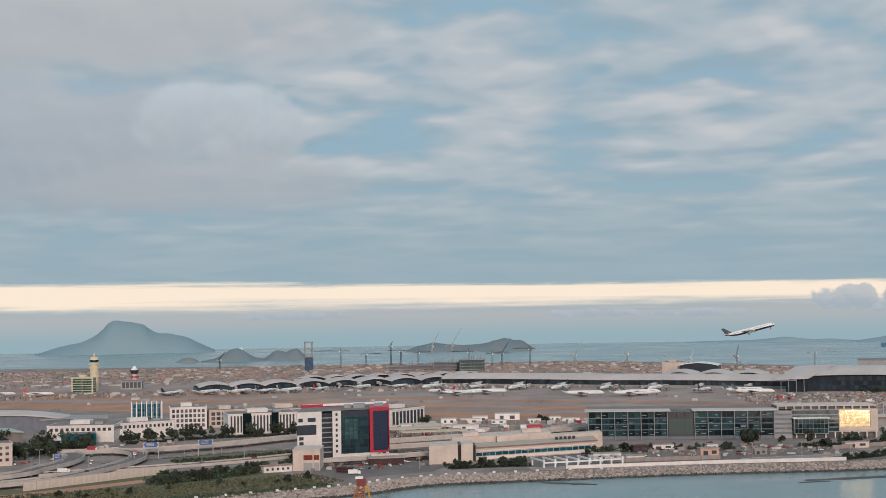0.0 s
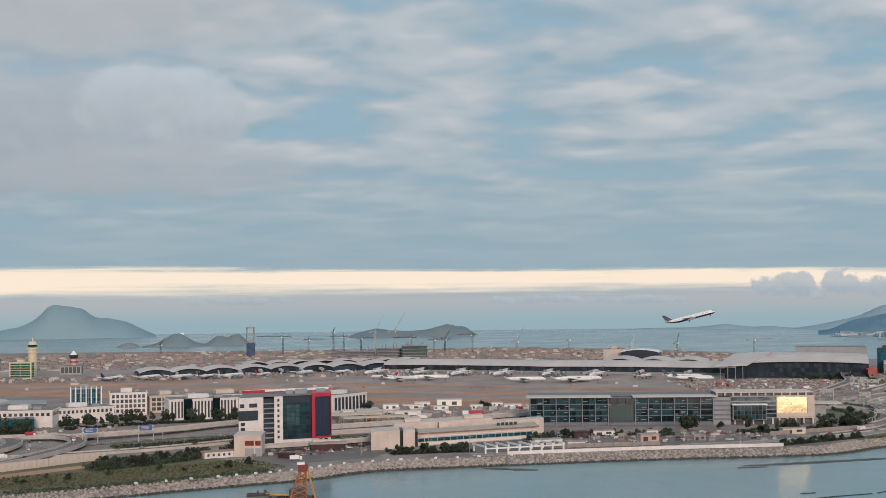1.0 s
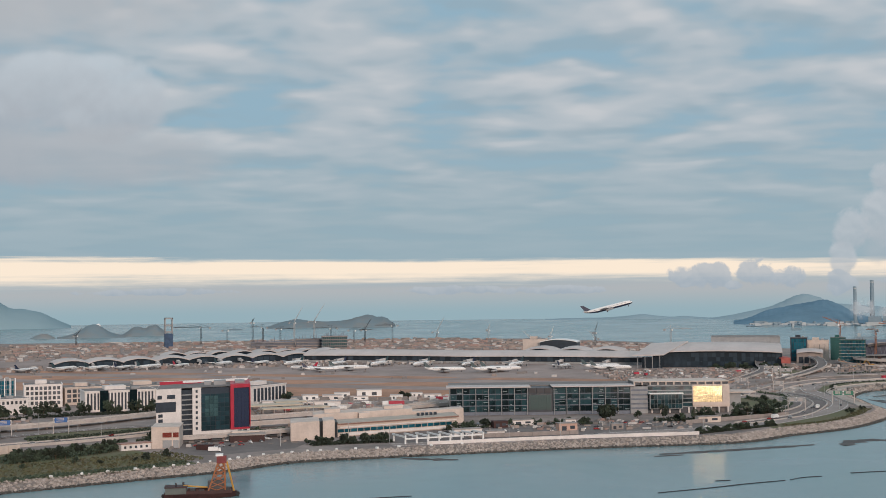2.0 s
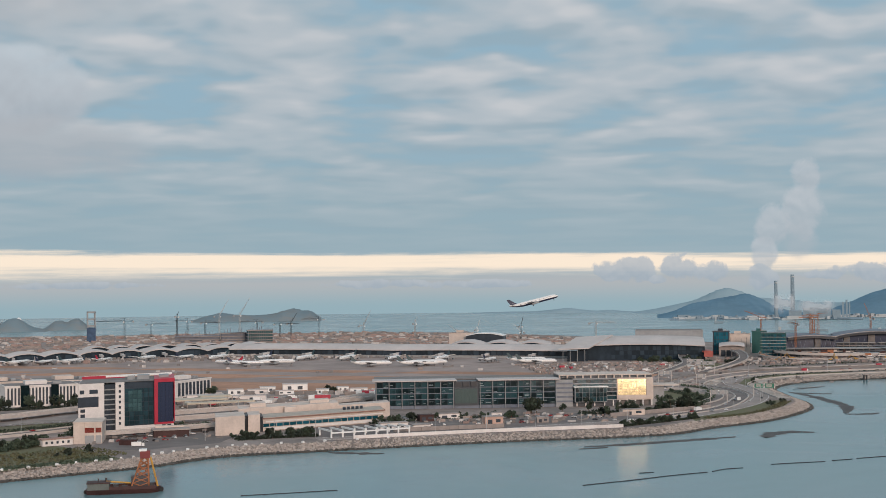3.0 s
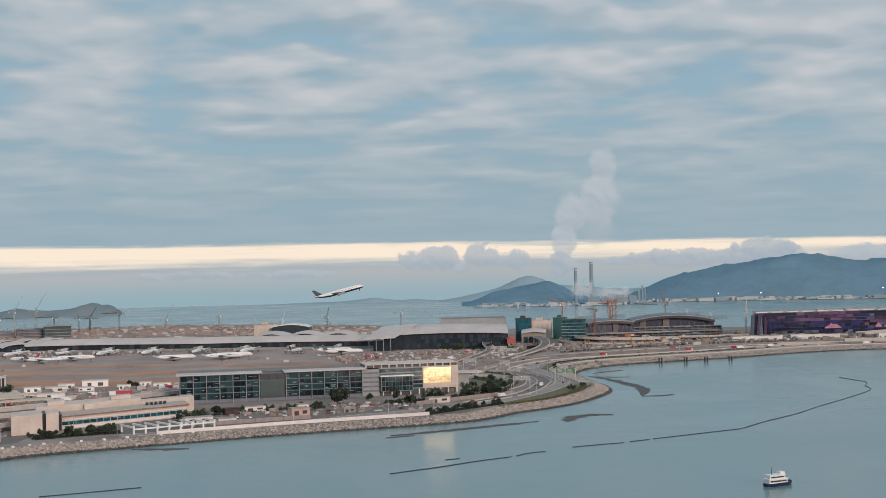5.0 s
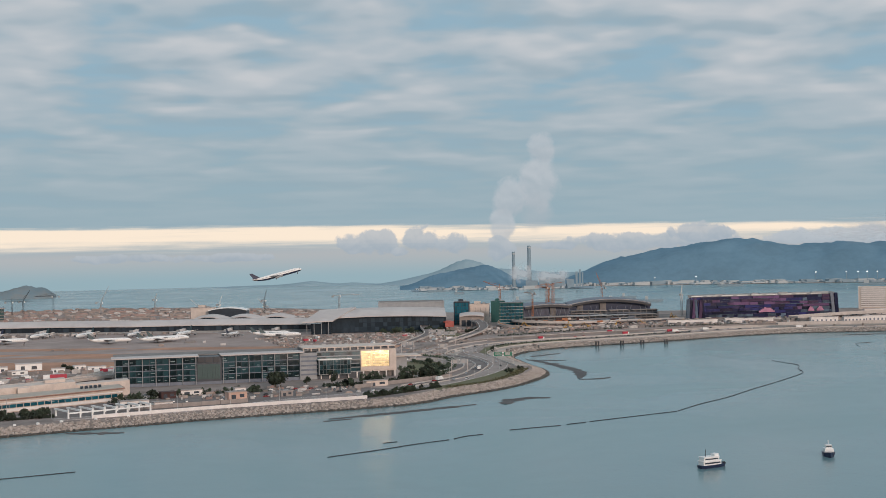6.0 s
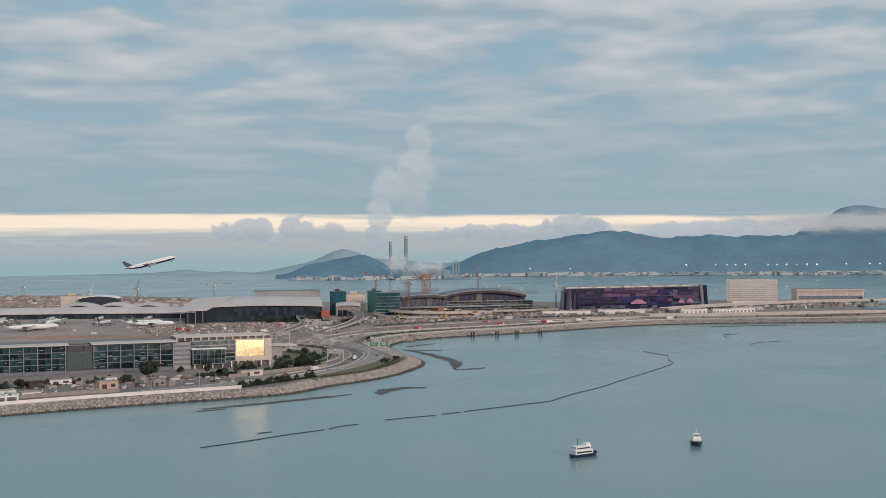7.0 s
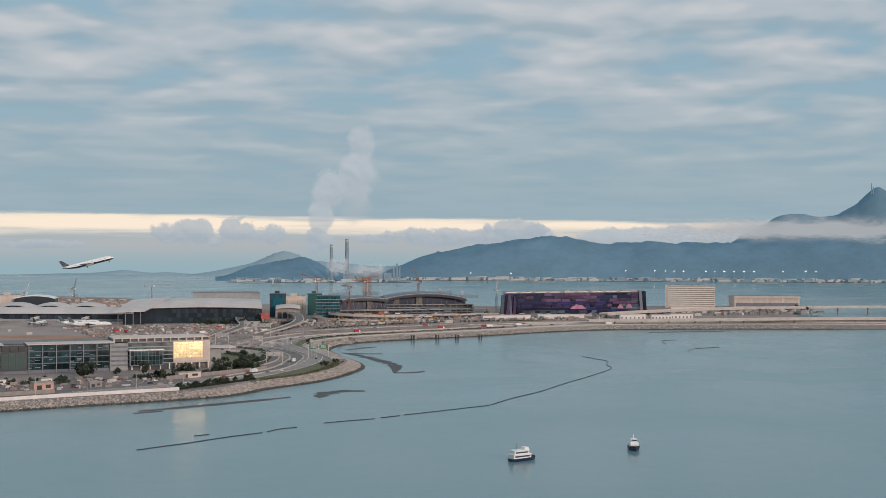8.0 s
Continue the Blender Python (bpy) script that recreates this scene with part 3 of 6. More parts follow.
road("road_lower", [(-300, 1000), (-215, 1039), (-172, 1064), (-124, 1106), (-60, 1180)], 15, 6.2, ASPHALT, "main road between grass verges", parapet=0.9, thick=1.0)
road("road_side", [(-270, 1075), (-241, 1099), (-185, 1143), (-128, 1166)], 9, 5.6, ASPHALT, "side road beside the grass slope")
road("road_deck", [(-108, 1030), (-70, 1046), (-13, 1076), (60, 1130)], 11, 9.2, CONCRETE, "raised concrete driveway on columns", parapet=1.0, thick=1.2, columns=12)
road("road_flyover", [(-110, 1150), (-49, 1176), (5, 1205), (60, 1228), (134, 1286), (200, 1360)], 13, 10.2, CONCRETE, "pale concrete flyover", parapet=1.1, thick=1.6, columns=22)
road("road_flyover", [(-90, 1110), (-40, 1137), (25, 1172), (70, 1230), (132, 1330)], 10, 9.2, CONCRETE, "narrow concrete flyover", parapet=1.1, thick=1.6, columns=22)
road("road_back", [(-60, 1330), (20, 1350), (110, 1390), (160, 1440)], 10, LAND + 0.3, CONCRETE, "pale service road beside the airfield")
road("bridge", [(1150, 1700), (1261, 1735), (1440, 1755), (1586, 1730), (1713, 1690), (2100, 1540)], 16, 11.0, CONCRETE, "long low concrete road bridge over water", parapet=1.2, thick=2.2, columns=45)
road("viaduct", [(1040, 1575), (1182, 1520), (1327, 1480), (1495, 1410), (1900, 1180)], 13, 11.0, CONCRETE, "pale concrete viaduct along the shore", parapet=1.2, thick=2.0, columns=36)

sheet("ground_grass_loop", [(408, 1185), (436, 1222), (458, 1275), (456, 1320), (430, 1348), (405, 1338), (395, 1280)], LAND + 0.07, GRASS, "rough grass inside the slip road loop")
sheet("ground_grass_bank", [(545, 1330), (548, 1390), (585, 1450), (640, 1495), (720, 1520), (715, 1540), (630, 1518), (575, 1470), (540, 1400), (534, 1330)], LAND + 0.07, GRASS, "narrow grass strip above the sea wall")
# dark back wall added to stand in for the shade beneath the driveway
bay, L = site("car_bay", (-102, 1052), (-15, 1092), LAND, "undercroft with a dark wall added for driveway shade", "car bay")
boxes("back_wall", [(0, L, 0, 0.5, 0, 3.2)], DARK, bay)
each_box("pier", [(L * k / 9 - 0.4, L * k / 9 + 0.4, -6, -5.2, 0, 3.2) for k in range(10)], CONCRETE, bay)
boxes("ceiling_slab", [(0, L, -6.5, 0.5, 3.2, 3.6)], CONCRETE, bay)

# verges, barriers and planting along the bay
VERGE = material("sandy_verge", (0.43, 0.365, 0.315), 0.95, vary=0.3, scale=0.05, fine_scale=0.4, bump=0.3)
BAY = [i for i, q in enumerate(COAST) if q.x > 536 and q.y > 1200 and q.x < 1500]


def bay_strip(name, near, far, low_z, high_z, mat, label, first=0, last=None):
    """A long strip of the given height that follows the shore between two distances inland."""
    a, b = inland(COAST, near), inland(COAST, far)
    bm = bmesh.new()
    prev = None
    for i in BAY[first:last]:
        row = [bm.verts.new((q.x, q.y, z)) for q, z in ((a[i], low_z), (a[i], high_z), (b[i], high_z), (b[i], low_z))]
        if prev:
            for k in range(3):
                bm.faces.new((prev[k], prev[k + 1], row[k + 1], row[k]))
        else:
            bm.faces.new(row[::-1])
        prev = row
    bm.faces.new(prev)
    bmesh.ops.recalc_face_normals(bm, faces=bm.faces)
    return tagged(link(name, bm, mat), label, kind="structure")


bay_strip("ground_verge", 17.5, 29.0, LAND - 0.2, LAND + 0.12, VERGE, "pale sandy verge above the sea wall")
bay_strip("ground_verge", 62.0, 74.0, LAND - 0.2, LAND + 0.12, VERGE, "pale sandy verge between the roads", 6)
bay_strip("barrier", 30.0, 30.6, LAND - 0.2, LAND + 1.3, PALE, "pale concrete road barrier along the bay")
bay_strip("barrier", 76.0, 76.6, LAND - 0.2, LAND + 1.6, PALE, "pale concrete barrier beside the highway", 8)
bay_strip("barrier", 118.0, 118.8, LAND - 0.2, LAND + 2.6, ROOFDARK, "dark site hoarding behind the highway", 12)

# sea wall details
WALL = [q for q in inland(COAST, 25.0) if 82 < q.x < 312 and q.y < 1040]
wall_front = tagged(boxes("sea_wall", [(0, 0.6, 0, 0.6, 0, 0.1)], WHITE), "white concrete sea wall parapet", kind="structure")
bm = bmesh.new()
for a, b in zip(WALL, WALL[1:]):
    d = (b - a).normalized()
    nrm = Vector((-d.y, d.x)) * 0.4
    lo = [bm.verts.new((q.x + s * nrm.x, q.y + s * nrm.y, z)) for z in (LAND - 0.5, LAND + 2.6) for q, s in ((a, -1), (b, -1), (b, 1), (a, 1))]
    for f in ((0, 1, 5, 4), (2, 3, 7, 6), (4, 5, 6, 7), (0, 4, 7, 3), (1, 2, 6, 5)):
        bm.faces.new([lo[i] for i in f])
bmesh.ops.recalc_face_normals(bm, faces=bm.faces)
bm.to_mesh(wall_front.data)
bm.free()
wall, L = site("retaining_wall", (-283, 912), (-206, 1002), LAND - 0.5, "cream concrete retaining wall with dark joints", "wall")
panes("panel", wall, 0, L, 12, 0, 6.2, 1, 0, CREAM, 0.25, 0.5)
wall, L = site("garden_wall", (309, 1092), (414, 1142), LAND, "pale concrete boundary wall below trees", "wall")
panes("panel", wall, 0, L, 14, 0, 3.4, 1, 0, CONCRETE, 0.2, 0.3)
wall, L = site("yard_wall", (120, 1026), (208, 1036), LAND, "long grey concrete yard wall", "wall")
panes("panel", wall, 0, L, 12, 0, 3.2, 1, 0, CONCRETE, 0.2, 0.3)

# ---- office tower with the red frame ----
tower, L = site("office_building", (-116, 1063), (-46, 1093), LAND, "white office block with dark glass and a red framed end", "office building")
boxes("white_wall", [(0, 20, 0, 50, 0, 40)], WHITE, tower)
boxes("recessed_wall", [(20, 28.6, 3, 50, 0, 38.5)], DARK, tower)
each_box("balcony_slab", [(20, 28.6, 1.2, 3, z, z + 0.9) for z in (6, 10, 14, 18, 22, 26, 30, 34)], GREY, tower)
boxes("white_fin", [(28.6, 35.7, -1.0, 50, 0, 40)], WHITE, tower)
boxes("core_wall", [(35.7, 59.6, 0.6, 50, 4.5, 39.5)], DARK, tower)
boxes("podium_wall", [(35.7, 76, -0.4, 48, 0, 4.5)], WHITE, tower)
panes("window_pane", tower, 36, 59.3, 6, 5, 34.5, 8, 0.4, TOWERGLASS, 0.35, 0.35)
panes("green_pane", tower, 39, 50, 3, 16, 33, 5, 0.15, material("pale_green_glass", (0.05, 0.10, 0.105), 0.15, vary=0.4, each=0.2), 0.3, 0.3)
boxes("red_frame", [(59.6, 62.6, -1.4, 50, 4.5, 41.5), (62.6, 76.4, -1.4, 50, 38.6, 41.5), (75.6, 76.4, -1.4, 50, 6, 38.6), (62.6, 75.6, -1.4, 0, 4.5, 6)], RED, tower, "glossy red metal frame")
boxes("end_wall", [(62.6, 75.6, 0, 50, 4.5, 38.6)], NAVY, tower)
panes("navy_pane", tower, 62.8, 75.4, 4, 6.2, 38.4, 8, -0.1, NAVY, 0.15, 0.2)
boxes("corner_window", [(-0.4, 15.5, -0.4, 16, 21.5, 29.5)], DARK, tower, "dark wrapped corner window")
each_box("small_window", [(1.5, 5, -0.25, 1, z, z + 2.6) for z in (5, 9.2, 13.4, 17.4)] + [(1, 4.5, -0.25, 1, 32, 35), (8.5, 15, -0.25, 1, 32, 35.2)], DARK, tower)
each_box("slit_window", [(31.2, 32.8, -1.25, 0, z, z + 2.2) for z in (6, 10.3, 14.6, 18.9, 23.2, 27.5, 31.8, 36)], DARK, tower)
boxes("roof", [(0.6, 75.4, 0.6, 49.4, 40, 40.3)], ROOFDARK, tower)
each_box("roof_rail", [(2, 75, 47, 48.2, 41.2, 42.8), (20, 74, 30, 31.5, 42.2, 43.6)], PAINT, tower)
boxes("roof_edge", [(0, 35, 45, 46, 40.3, 42.6)], RED, tower, "red rooftop band")
each_box("roof_plant", [(38, 44, 20, 28, 40.3, 43), (46, 56, 18, 30, 40.3, 43.6), (64, 72, 12, 30, 41, 43.2)], GREY, tower)
each_box("door", [(66, 69, -0.7, 0, 0.2, 4), (70.5, 73.5, -0.7, 0, 0.2, 4)], DARK, tower)

for me in {o.data for o in tower.children}:
    for v in me.vertices:
        v.co.x += 0.37 * max(v.co.y, 0.0)   # the plan is a parallelogram
tower.scale.z = 0.96

pod, L = site("podium_block", (-113, 1003), (-92, 1003), LAND, "cream annexe with dark red windows and shutters", "annexe")
boxes("wall", [(0, 20, 0, 30, 0, 15)], CREAM, pod)
boxes("cornice", [(-0.4, 20.4, -0.4, 30.4, 15, 15.7)], CREAM, pod)
each_box("red_window", [(8, 14.5, -0.3, 0.2, 8, 11.5), (15.5, 19.5, -0.3, 0.2, 8, 11.5)], material("dark_red_glass", (0.20, 0.03, 0.02), 0.25), pod)
each_box("shutter", [(8, 14.5, -0.3, 0.2, 0.2, 6), (15.5, 19.5, -0.3, 0.2, 0.2, 6)], GREY, pod)
each_box("column", [(7, 7.8, -0.7, 0, 0, 15), (14.7, 15.3, -0.7, 0, 0, 15)], CREAM, pod)
huts, L = site("hut_row", (-133, 993), (-113, 1003), LAND, "single storey cream huts with a pinkish roof", "hut")
boxes("wall", [(0, 22, 0, 8, 0, 4.5)], WHITE, huts)
boxes("roof", [(-0.6, 22.6, -0.8, 8.6, 4.5, 5.1)], material("pinkish_roof", (0.36, 0.22, 0.18), 0.8), huts)
each_box("window", [(x, x + 1.6, -0.15, 0.1, 1.5, 3.2) for x in (2, 6, 10, 14, 18)], DARK, huts)
gate, L = site("gate_canopy", (-59, 1030), (-31, 1034), LAND, "flat roofed brown gatehouse", "gatehouse")
boxes("wall", [(1, 27, 1, 9, 0, 5)], RUST, gate)
boxes("roof", [(0, 28, 0, 10, 5, 6)], CONCRETE, gate)
boxes("upper_roof", [(3, 24, 10, 16, 6.2, 7.4)], CREAM, gate)
kiosk, L = site("brick_hut", (-80, 990), (-69, 985), LAND, "small dull red metal shed", "shed")
boxes("wall", [(0, 11, 0, 6, 0, 3.2)], RUST, kiosk)
boxes("roof", [(-0.4, 11.4, -0.4, 6.4, 3.2, 3.7)], RUST, kiosk)

# ---- long glass office ----
office, L = site("glass_office", (126, 1206), (375, 1182), LAND, "long four storey glass office building with slim columns", "office building")
boxes("core_wall", [(0, 161, 1.2, 40, 0, 24)], DARK, office)
panes("window_pane", office, 0.5, 70, 12, 3, 23.6, 4, 0.9, GLASS, 0.35, 0.3)
panes("window_pane", office, 92, 161, 12, 3, 23.6, 4, 0.9, GLASS, 0.35, 0.3)
each_box("floor_band", [(0.3, 70, 0.2, 0.62, z, z + 0.7) for z in (8, 13.2, 18.3)] + [(92, 161, 0.2, 0.62, z, z + 0.7) for z in (8, 13.2, 18.3)], SLATE, office)
boxes("plinth", [(0, 161, 0, 1.2, 0, 2.8)], SLATE, office)
for x in [0.2 + 11.5 * k for k in range(7)] + [93 + 11.4 * k for k in range(7)]:
    rods("column", [((x, -1.2, 0), (x, -1.2, 24.5), 0.38)], GREY, office, n=8)
boxes("roof", [(-3, 72, -4, 20, 24.6, 25.5)], ROOF, office, "thin pale overhanging roof")
boxes("roof", [(91, 165, -4, 20, 24.6, 25.5)], ROOF, office, "thin pale overhanging roof")
boxes("flat_roof", [(-1, 250, 20, 60, 24.2, 24.9)], ROOFDARK, office)
boxes("wall_rear", [(0, 250, 40, 60, 0, 24.2)], GREY, office)
rb = random.Random(9)
BLIND = material("pale_blind", (0.20, 0.26, 0.28), 0.5, vary=0.3)
for _ in range(64):
    bx = rb.choice((0.6, 92.1)) + 5.78 * rb.randrange(12)
    bz = 3 + 5.15 * rb.randrange(4) + rb.uniform(0.8, 3.6)
    boxes("window_blind", [(bx + rb.uniform(0, 2), bx + rb.uniform(3, 5.3), 0.5, 0.59, bz, bz + rb.uniform(0.3, 0.8))], BLIND, office)
boxes("louvre_back", [(70, 91, -0.6, 1.2, 2.6, 18)], DARK, office)
panes("louvre_panel", office, 70.5, 90.5, 14, 4.5, 17.6, 1, -0.8, material("teal_panel", (0.028, 0.068, 0.066), 0.4, vary=0.25), 0.2, 0.2)
each_box("louvre_opening", [(71, 76.4, -0.3, 1.4, 19.5, 23.6), (77.5, 83.5, -0.3, 1.4, 19.5, 23.6), (84.6, 90, -0.3, 1.4, 19.5, 23.6)], BLACK, office)
boxes("grey_wall", [(161, 177, 0.6, 40, 0, 24)], GREY, office)
each_box("grey_band", [(161, 177, 0.2, 0.6, z, z + 1.5) for z in (4, 8, 12, 16, 20)], SLATE, office)
boxes("east_wall", [(177, 217, 2.2, 40, 0, 24)], DARK, office)
panes("east_pane", office, 177.3, 217, 10, 5.8, 23.6, 5, 2.1, GLASS, 0.3, 0.3)
each_box("east_band", [(177, 217, 1.5, 1.75, z, z + 0.8) for z in (5.2, 9.0, 12.6, 16.2, 19.8)], GREY, office)
boxes("bay_box", [(178, 207, -5, 2.2, 4.2, 17.5)], GREY, office)
panes("bay_pane", office, 178.4, 206.6, 9, 4.6, 17.2, 3, -5.1, GLASS, 0.3, 0.2)
boxes("bay_roof", [(177, 208, -5.6, 2.2, 17.5, 18.2)], PAINT, office)
boxes("top_slab", [(165, 250, 4, 40, 27.4, 28.2)], CREAM, office)
boxes("top_wall", [(165, 250, 7.0, 40, 24.9, 27.4)], DARK, office)
each_box("top_post", [(165 + 7.1 * k, 166.2 + 7.1 * k, 4.6, 7.0, 24.9, 27.4) for k in range(12)], CREAM, office)
boxes("cornice", [(177, 217, 1.2, 40, 24, 24.9)], GREY, office)
boxes("gold_wall", [(217, 250, 1.4, 40, 5.2, 25)], CREAM, office)
panes("gold_pane", office, 217.6, 243.4, 6, 9.6, 24.0, 6, 1.2, GOLDGLASS, 0.18, 0.15, "pane coloured gold for mirrored sunset light")
boxes("gold_frame", [(243.8, 250, 0.7, 1.4, 6.6, 24.6), (217, 243.8, 0.7, 1.4, 6.6, 9.2), (217, 243.8, 0.7, 1.4, 24.1, 24.6)], CREAM, office)
each_box("ground_column", [(x, x + 1.1, 0.6, 1.8, 0, 5.2) for x in (180, 188, 196, 205, 213, 219, 226, 233, 240, 248)], WHITE, office)
boxes("ground_wall", [(177, 250, 6, 40, 0, 5.2)], ROOFDARK, office)
boxes("side_block", [(250, 262, 10, 36, 0, 17)], GREY, office)
boxes("side_roof", [(249, 275, 6, 30, 17, 18)], CREAM, office)

# ---- low cream building on the waterfront ----
low, L = site("warehouse", (-13, 1030), (121, 1092), LAND, "low cream warehouse with a long green window strip", "warehouse")
boxes("end_block", [(0, 24, 0, 30, 0, 14)], CREAM, low)
boxes("stair_block", [(27, 37, 4, 30, 0, 13.5)], CREAM, low)
each_box("dark_slot", [(24, 27, 6, 30, 0, 13), (37, 39.5, 6, 30, 0, 11.5)], BLACK, low)
boxes("wall", [(39.5, 148, 6, 34, 0, 9.4)], CREAM, low)
boxes("roof_edge", [(39, 149, 4.4, 35, 9.4, 10.2)], material("brick_red_edge", (0.30, 0.17, 0.13), 0.8), low)
boxes("roof", [(40, 148, 6, 34, 10.2, 10.5)], material("warm_flat_roof", (0.46, 0.40, 0.34), 0.9, vary=0.2), low)
panes("strip_window", low, 42, 145, 18, 3.2, 6.2, 1, 5.7, BLUEGLASS, 0.5, 0.25)
each_box("white_band", [(42, 147, 5.0, 6, 0.8, 2.8), (42, 147, 5.4, 6, 6.8, 7.8)], WHITE, low)
boxes("upper_block", [(20, 110, 40, 62, 0, 15)], CREAM, low)
each_box("roof_house", [(60, 70, 34, 40, 10.4, 14.5), (84, 102, 48, 60, 15, 17.5), (30, 44, 46, 60, 15, 18)], CREAM, low)
boxes("side_wing", [(110, 160, 44, 60, 0, 12)], CREAM, low)
each_box("roof_vent", [(112 + 4 * k, 114.5 + 4 * k, 22, 26, 10.4, 12.6) for k in range(5)], DARK, low)

for me in {o.data for o in low.children}:
    for v in me.vertices:
        v.co.x += 0.44 * v.co.y   # the ends run straight inland

# beams over the settling tanks
per = empty("pergola", 70, 996, LAND, 18, "row of white concrete beams on posts", "pergola", "")
for k in range(8):
    x = 9.0 * k
    boxes("beam", [(x, x + 1.1, -2, 24 - k, 4.6, 5.8)], PAINT, per)
    boxes("post", [(x, x + 1.1, -1.8, -0.7, 0, 4.6)], PAINT, per)
    boxes("post", [(x, x + 1.1, 21 - k, 22 - k, 0, 4.6)], PAINT, per)
boxes("cross_beam", [(0, 64, -2.2, -1.2, 3.4, 4.4)], PAINT, per)
for x, y, w, d, h, mat, name, lab in ((196, 1052, 15, 9, 6.5, material("pink_render", (0.55, 0.36, 0.29), 0.8), "pump_house", "small pink rendered pump house"), (112, 1040, 22, 8, 5, WHITE, "tank_house", "low white tank house"), (136, 1030, 14, 9, 4, WHITE, "shed", "small flat roofed white shed"), (322, 1100, 20, 7, 4.6, CREAM, "shed", "long cream shed beside trees"), (150, 1094, 12, 8, 5, RUST, "shed", "dull red flat roofed shed"), (210, 1098, 9, 7, 5, WHITE, "shed", "small flat roofed white shed"), (168, 1110, 18, 6, 4, WHITE, "shed", "low flat roofed white shed"), (240, 1062, 10, 4, 4, CONCRETE, "shed", "small grey concrete shed")):
    e = empty(name, x, y, LAND, 8, lab, "shed")
    boxes("wall", [(0, w, 0, d, 0, h)], mat, e)
    boxes("roof", [(-0.4, w + 0.4, -0.4, d + 0.4, h, h + 0.5)], CONCRETE if mat is not RUST else RUST, e)
    each_box("opening", [(w * 0.15, w * 0.4, -0.15, 0.1, 0.3, h * 0.7), (w * 0.6, w * 0.85, -0.15, 0.1, h * 0.35, h * 0.75)], DARK, e)


# ---- other airport offices ----
def block(name, a, b, depth, h, wall_mat, label, rows=0, cols=0, pane_mat=DARK, sill=2.0, roofbox=True, side=True, gap=1.4, category="office building"):
    e, length = site(name, a, b, LAND, label, category)
    boxes("wall", [(0, length, 0, depth, 0, h)], wall_mat, e)
    boxes("roof_edge", [(-0.5, length + 0.5, -0.5, depth + 0.5, h, h + 0.9)], wall_mat, e)
    boxes("roof", [(0.6, length - 0.6, 0.6, depth - 0.6, h + 0.9, h + 1.0)], ROOFDARK, e)
    if rows:
        panes("window", e, 1.5, length - 1.5, cols, sill, h - 0.6, rows, 0.0, pane_mat, gap, 0.2)
        if side:
            side_panes("side_window", e, 1.5, depth - 1.5, max(2, int(depth / 5)), sill, h - 0.6, rows, length, pane_mat, gap, 0.2)
    if roofbox:
        boxes("roof_house", [(length * 0.3, length * 0.6, depth * 0.3, depth * 0.7, h + 1, h + 4.5)], wall_mat, e)
        boxes("roof_tank", [(length * 0.68, length * 0.8, depth * 0.3, depth * 0.5, h + 1, h + 3)], GREY, e)
    return e, length


e, L = block("glass_block", (-330.5, 1433), (-300, 1440), 16, 24, GREY, "blue glass office block with white vertical fins", 5, 12, BLUEGLASS, 1.0, gap=0.3)
each_box("fin", [(k * L / 6 - 0.5, k * L / 6 + 0.5, -1.0, 0.0, 0, 26) for k in range(7)], PAINT, e)
block("office_block", (-279, 1378), (-243, 1386), 30, 22, WHITE, "white office block with dark window bands", 4, 8, WINDOW, 2.0, gap=1.5)
block("office_block", (-243, 1400), (-205, 1414), 34, 17, CREAM, "low cream flat roofed office", 3, 7, WINDOW, 2.0)
e, L = block("striped_block", (-210, 1315), (-146, 1334), 36, 19, WHITE, "white block with narrow dark vertical windows", 1, 20, DARK, 1.0, gap=1.5)
each_box("glazed_stair", [(14, 22, -0.8, 2, 0, 20), (42, 49, -0.8, 2, 0, 20)], GLASS, e)
block("hall_block", (-190, 1385), (-130, 1402), 50, 18, CREAM, "plain cream flat roofed hall", 0, 0)
block("hall_block", (-146, 1345), (-95, 1362), 50, 17, CREAM, "cream hall with few windows", 1, 9, WINDOW, 3.0, gap=2.5)
block("office_block", (-314, 1287), (-262, 1316), 26, 14, WHITE, "white two storey office wing", 1, 14, WINDOW, 8.6, gap=1.9)
block("office_block", (-368, 1257), (-307, 1260), 40, 15, WHITE, "white flat roofed office", 1, 12, WINDOW, 9.6, gap=2.0)
e, L = block("blue_glass_lobby", (-345, 1222), (-316, 1230), 20, 10, BLUEGLASS, "blue glass lobby with a grey roof", 2, 8, BLUEGLASS, 0.5, roofbox=False, gap=0.3)
block("office_block", (-380, 1055), (-341, 1072), 24, 17, CREAM, "cream three storey office", 3, 8, WINDOW, 2.5, gap=2.4)
e, L = block("striped_block", (-55, 1366), (-22, 1412), 26, 17, WHITE, "white block with dark vertical stripes", 1, 9, DARK, 1.0, gap=2.2)
block("store_block", (-92, 1380), (-58, 1390), 30, 13, WHITE, "white low store building", 3, 7, WINDOW, 2.0, gap=2.4)


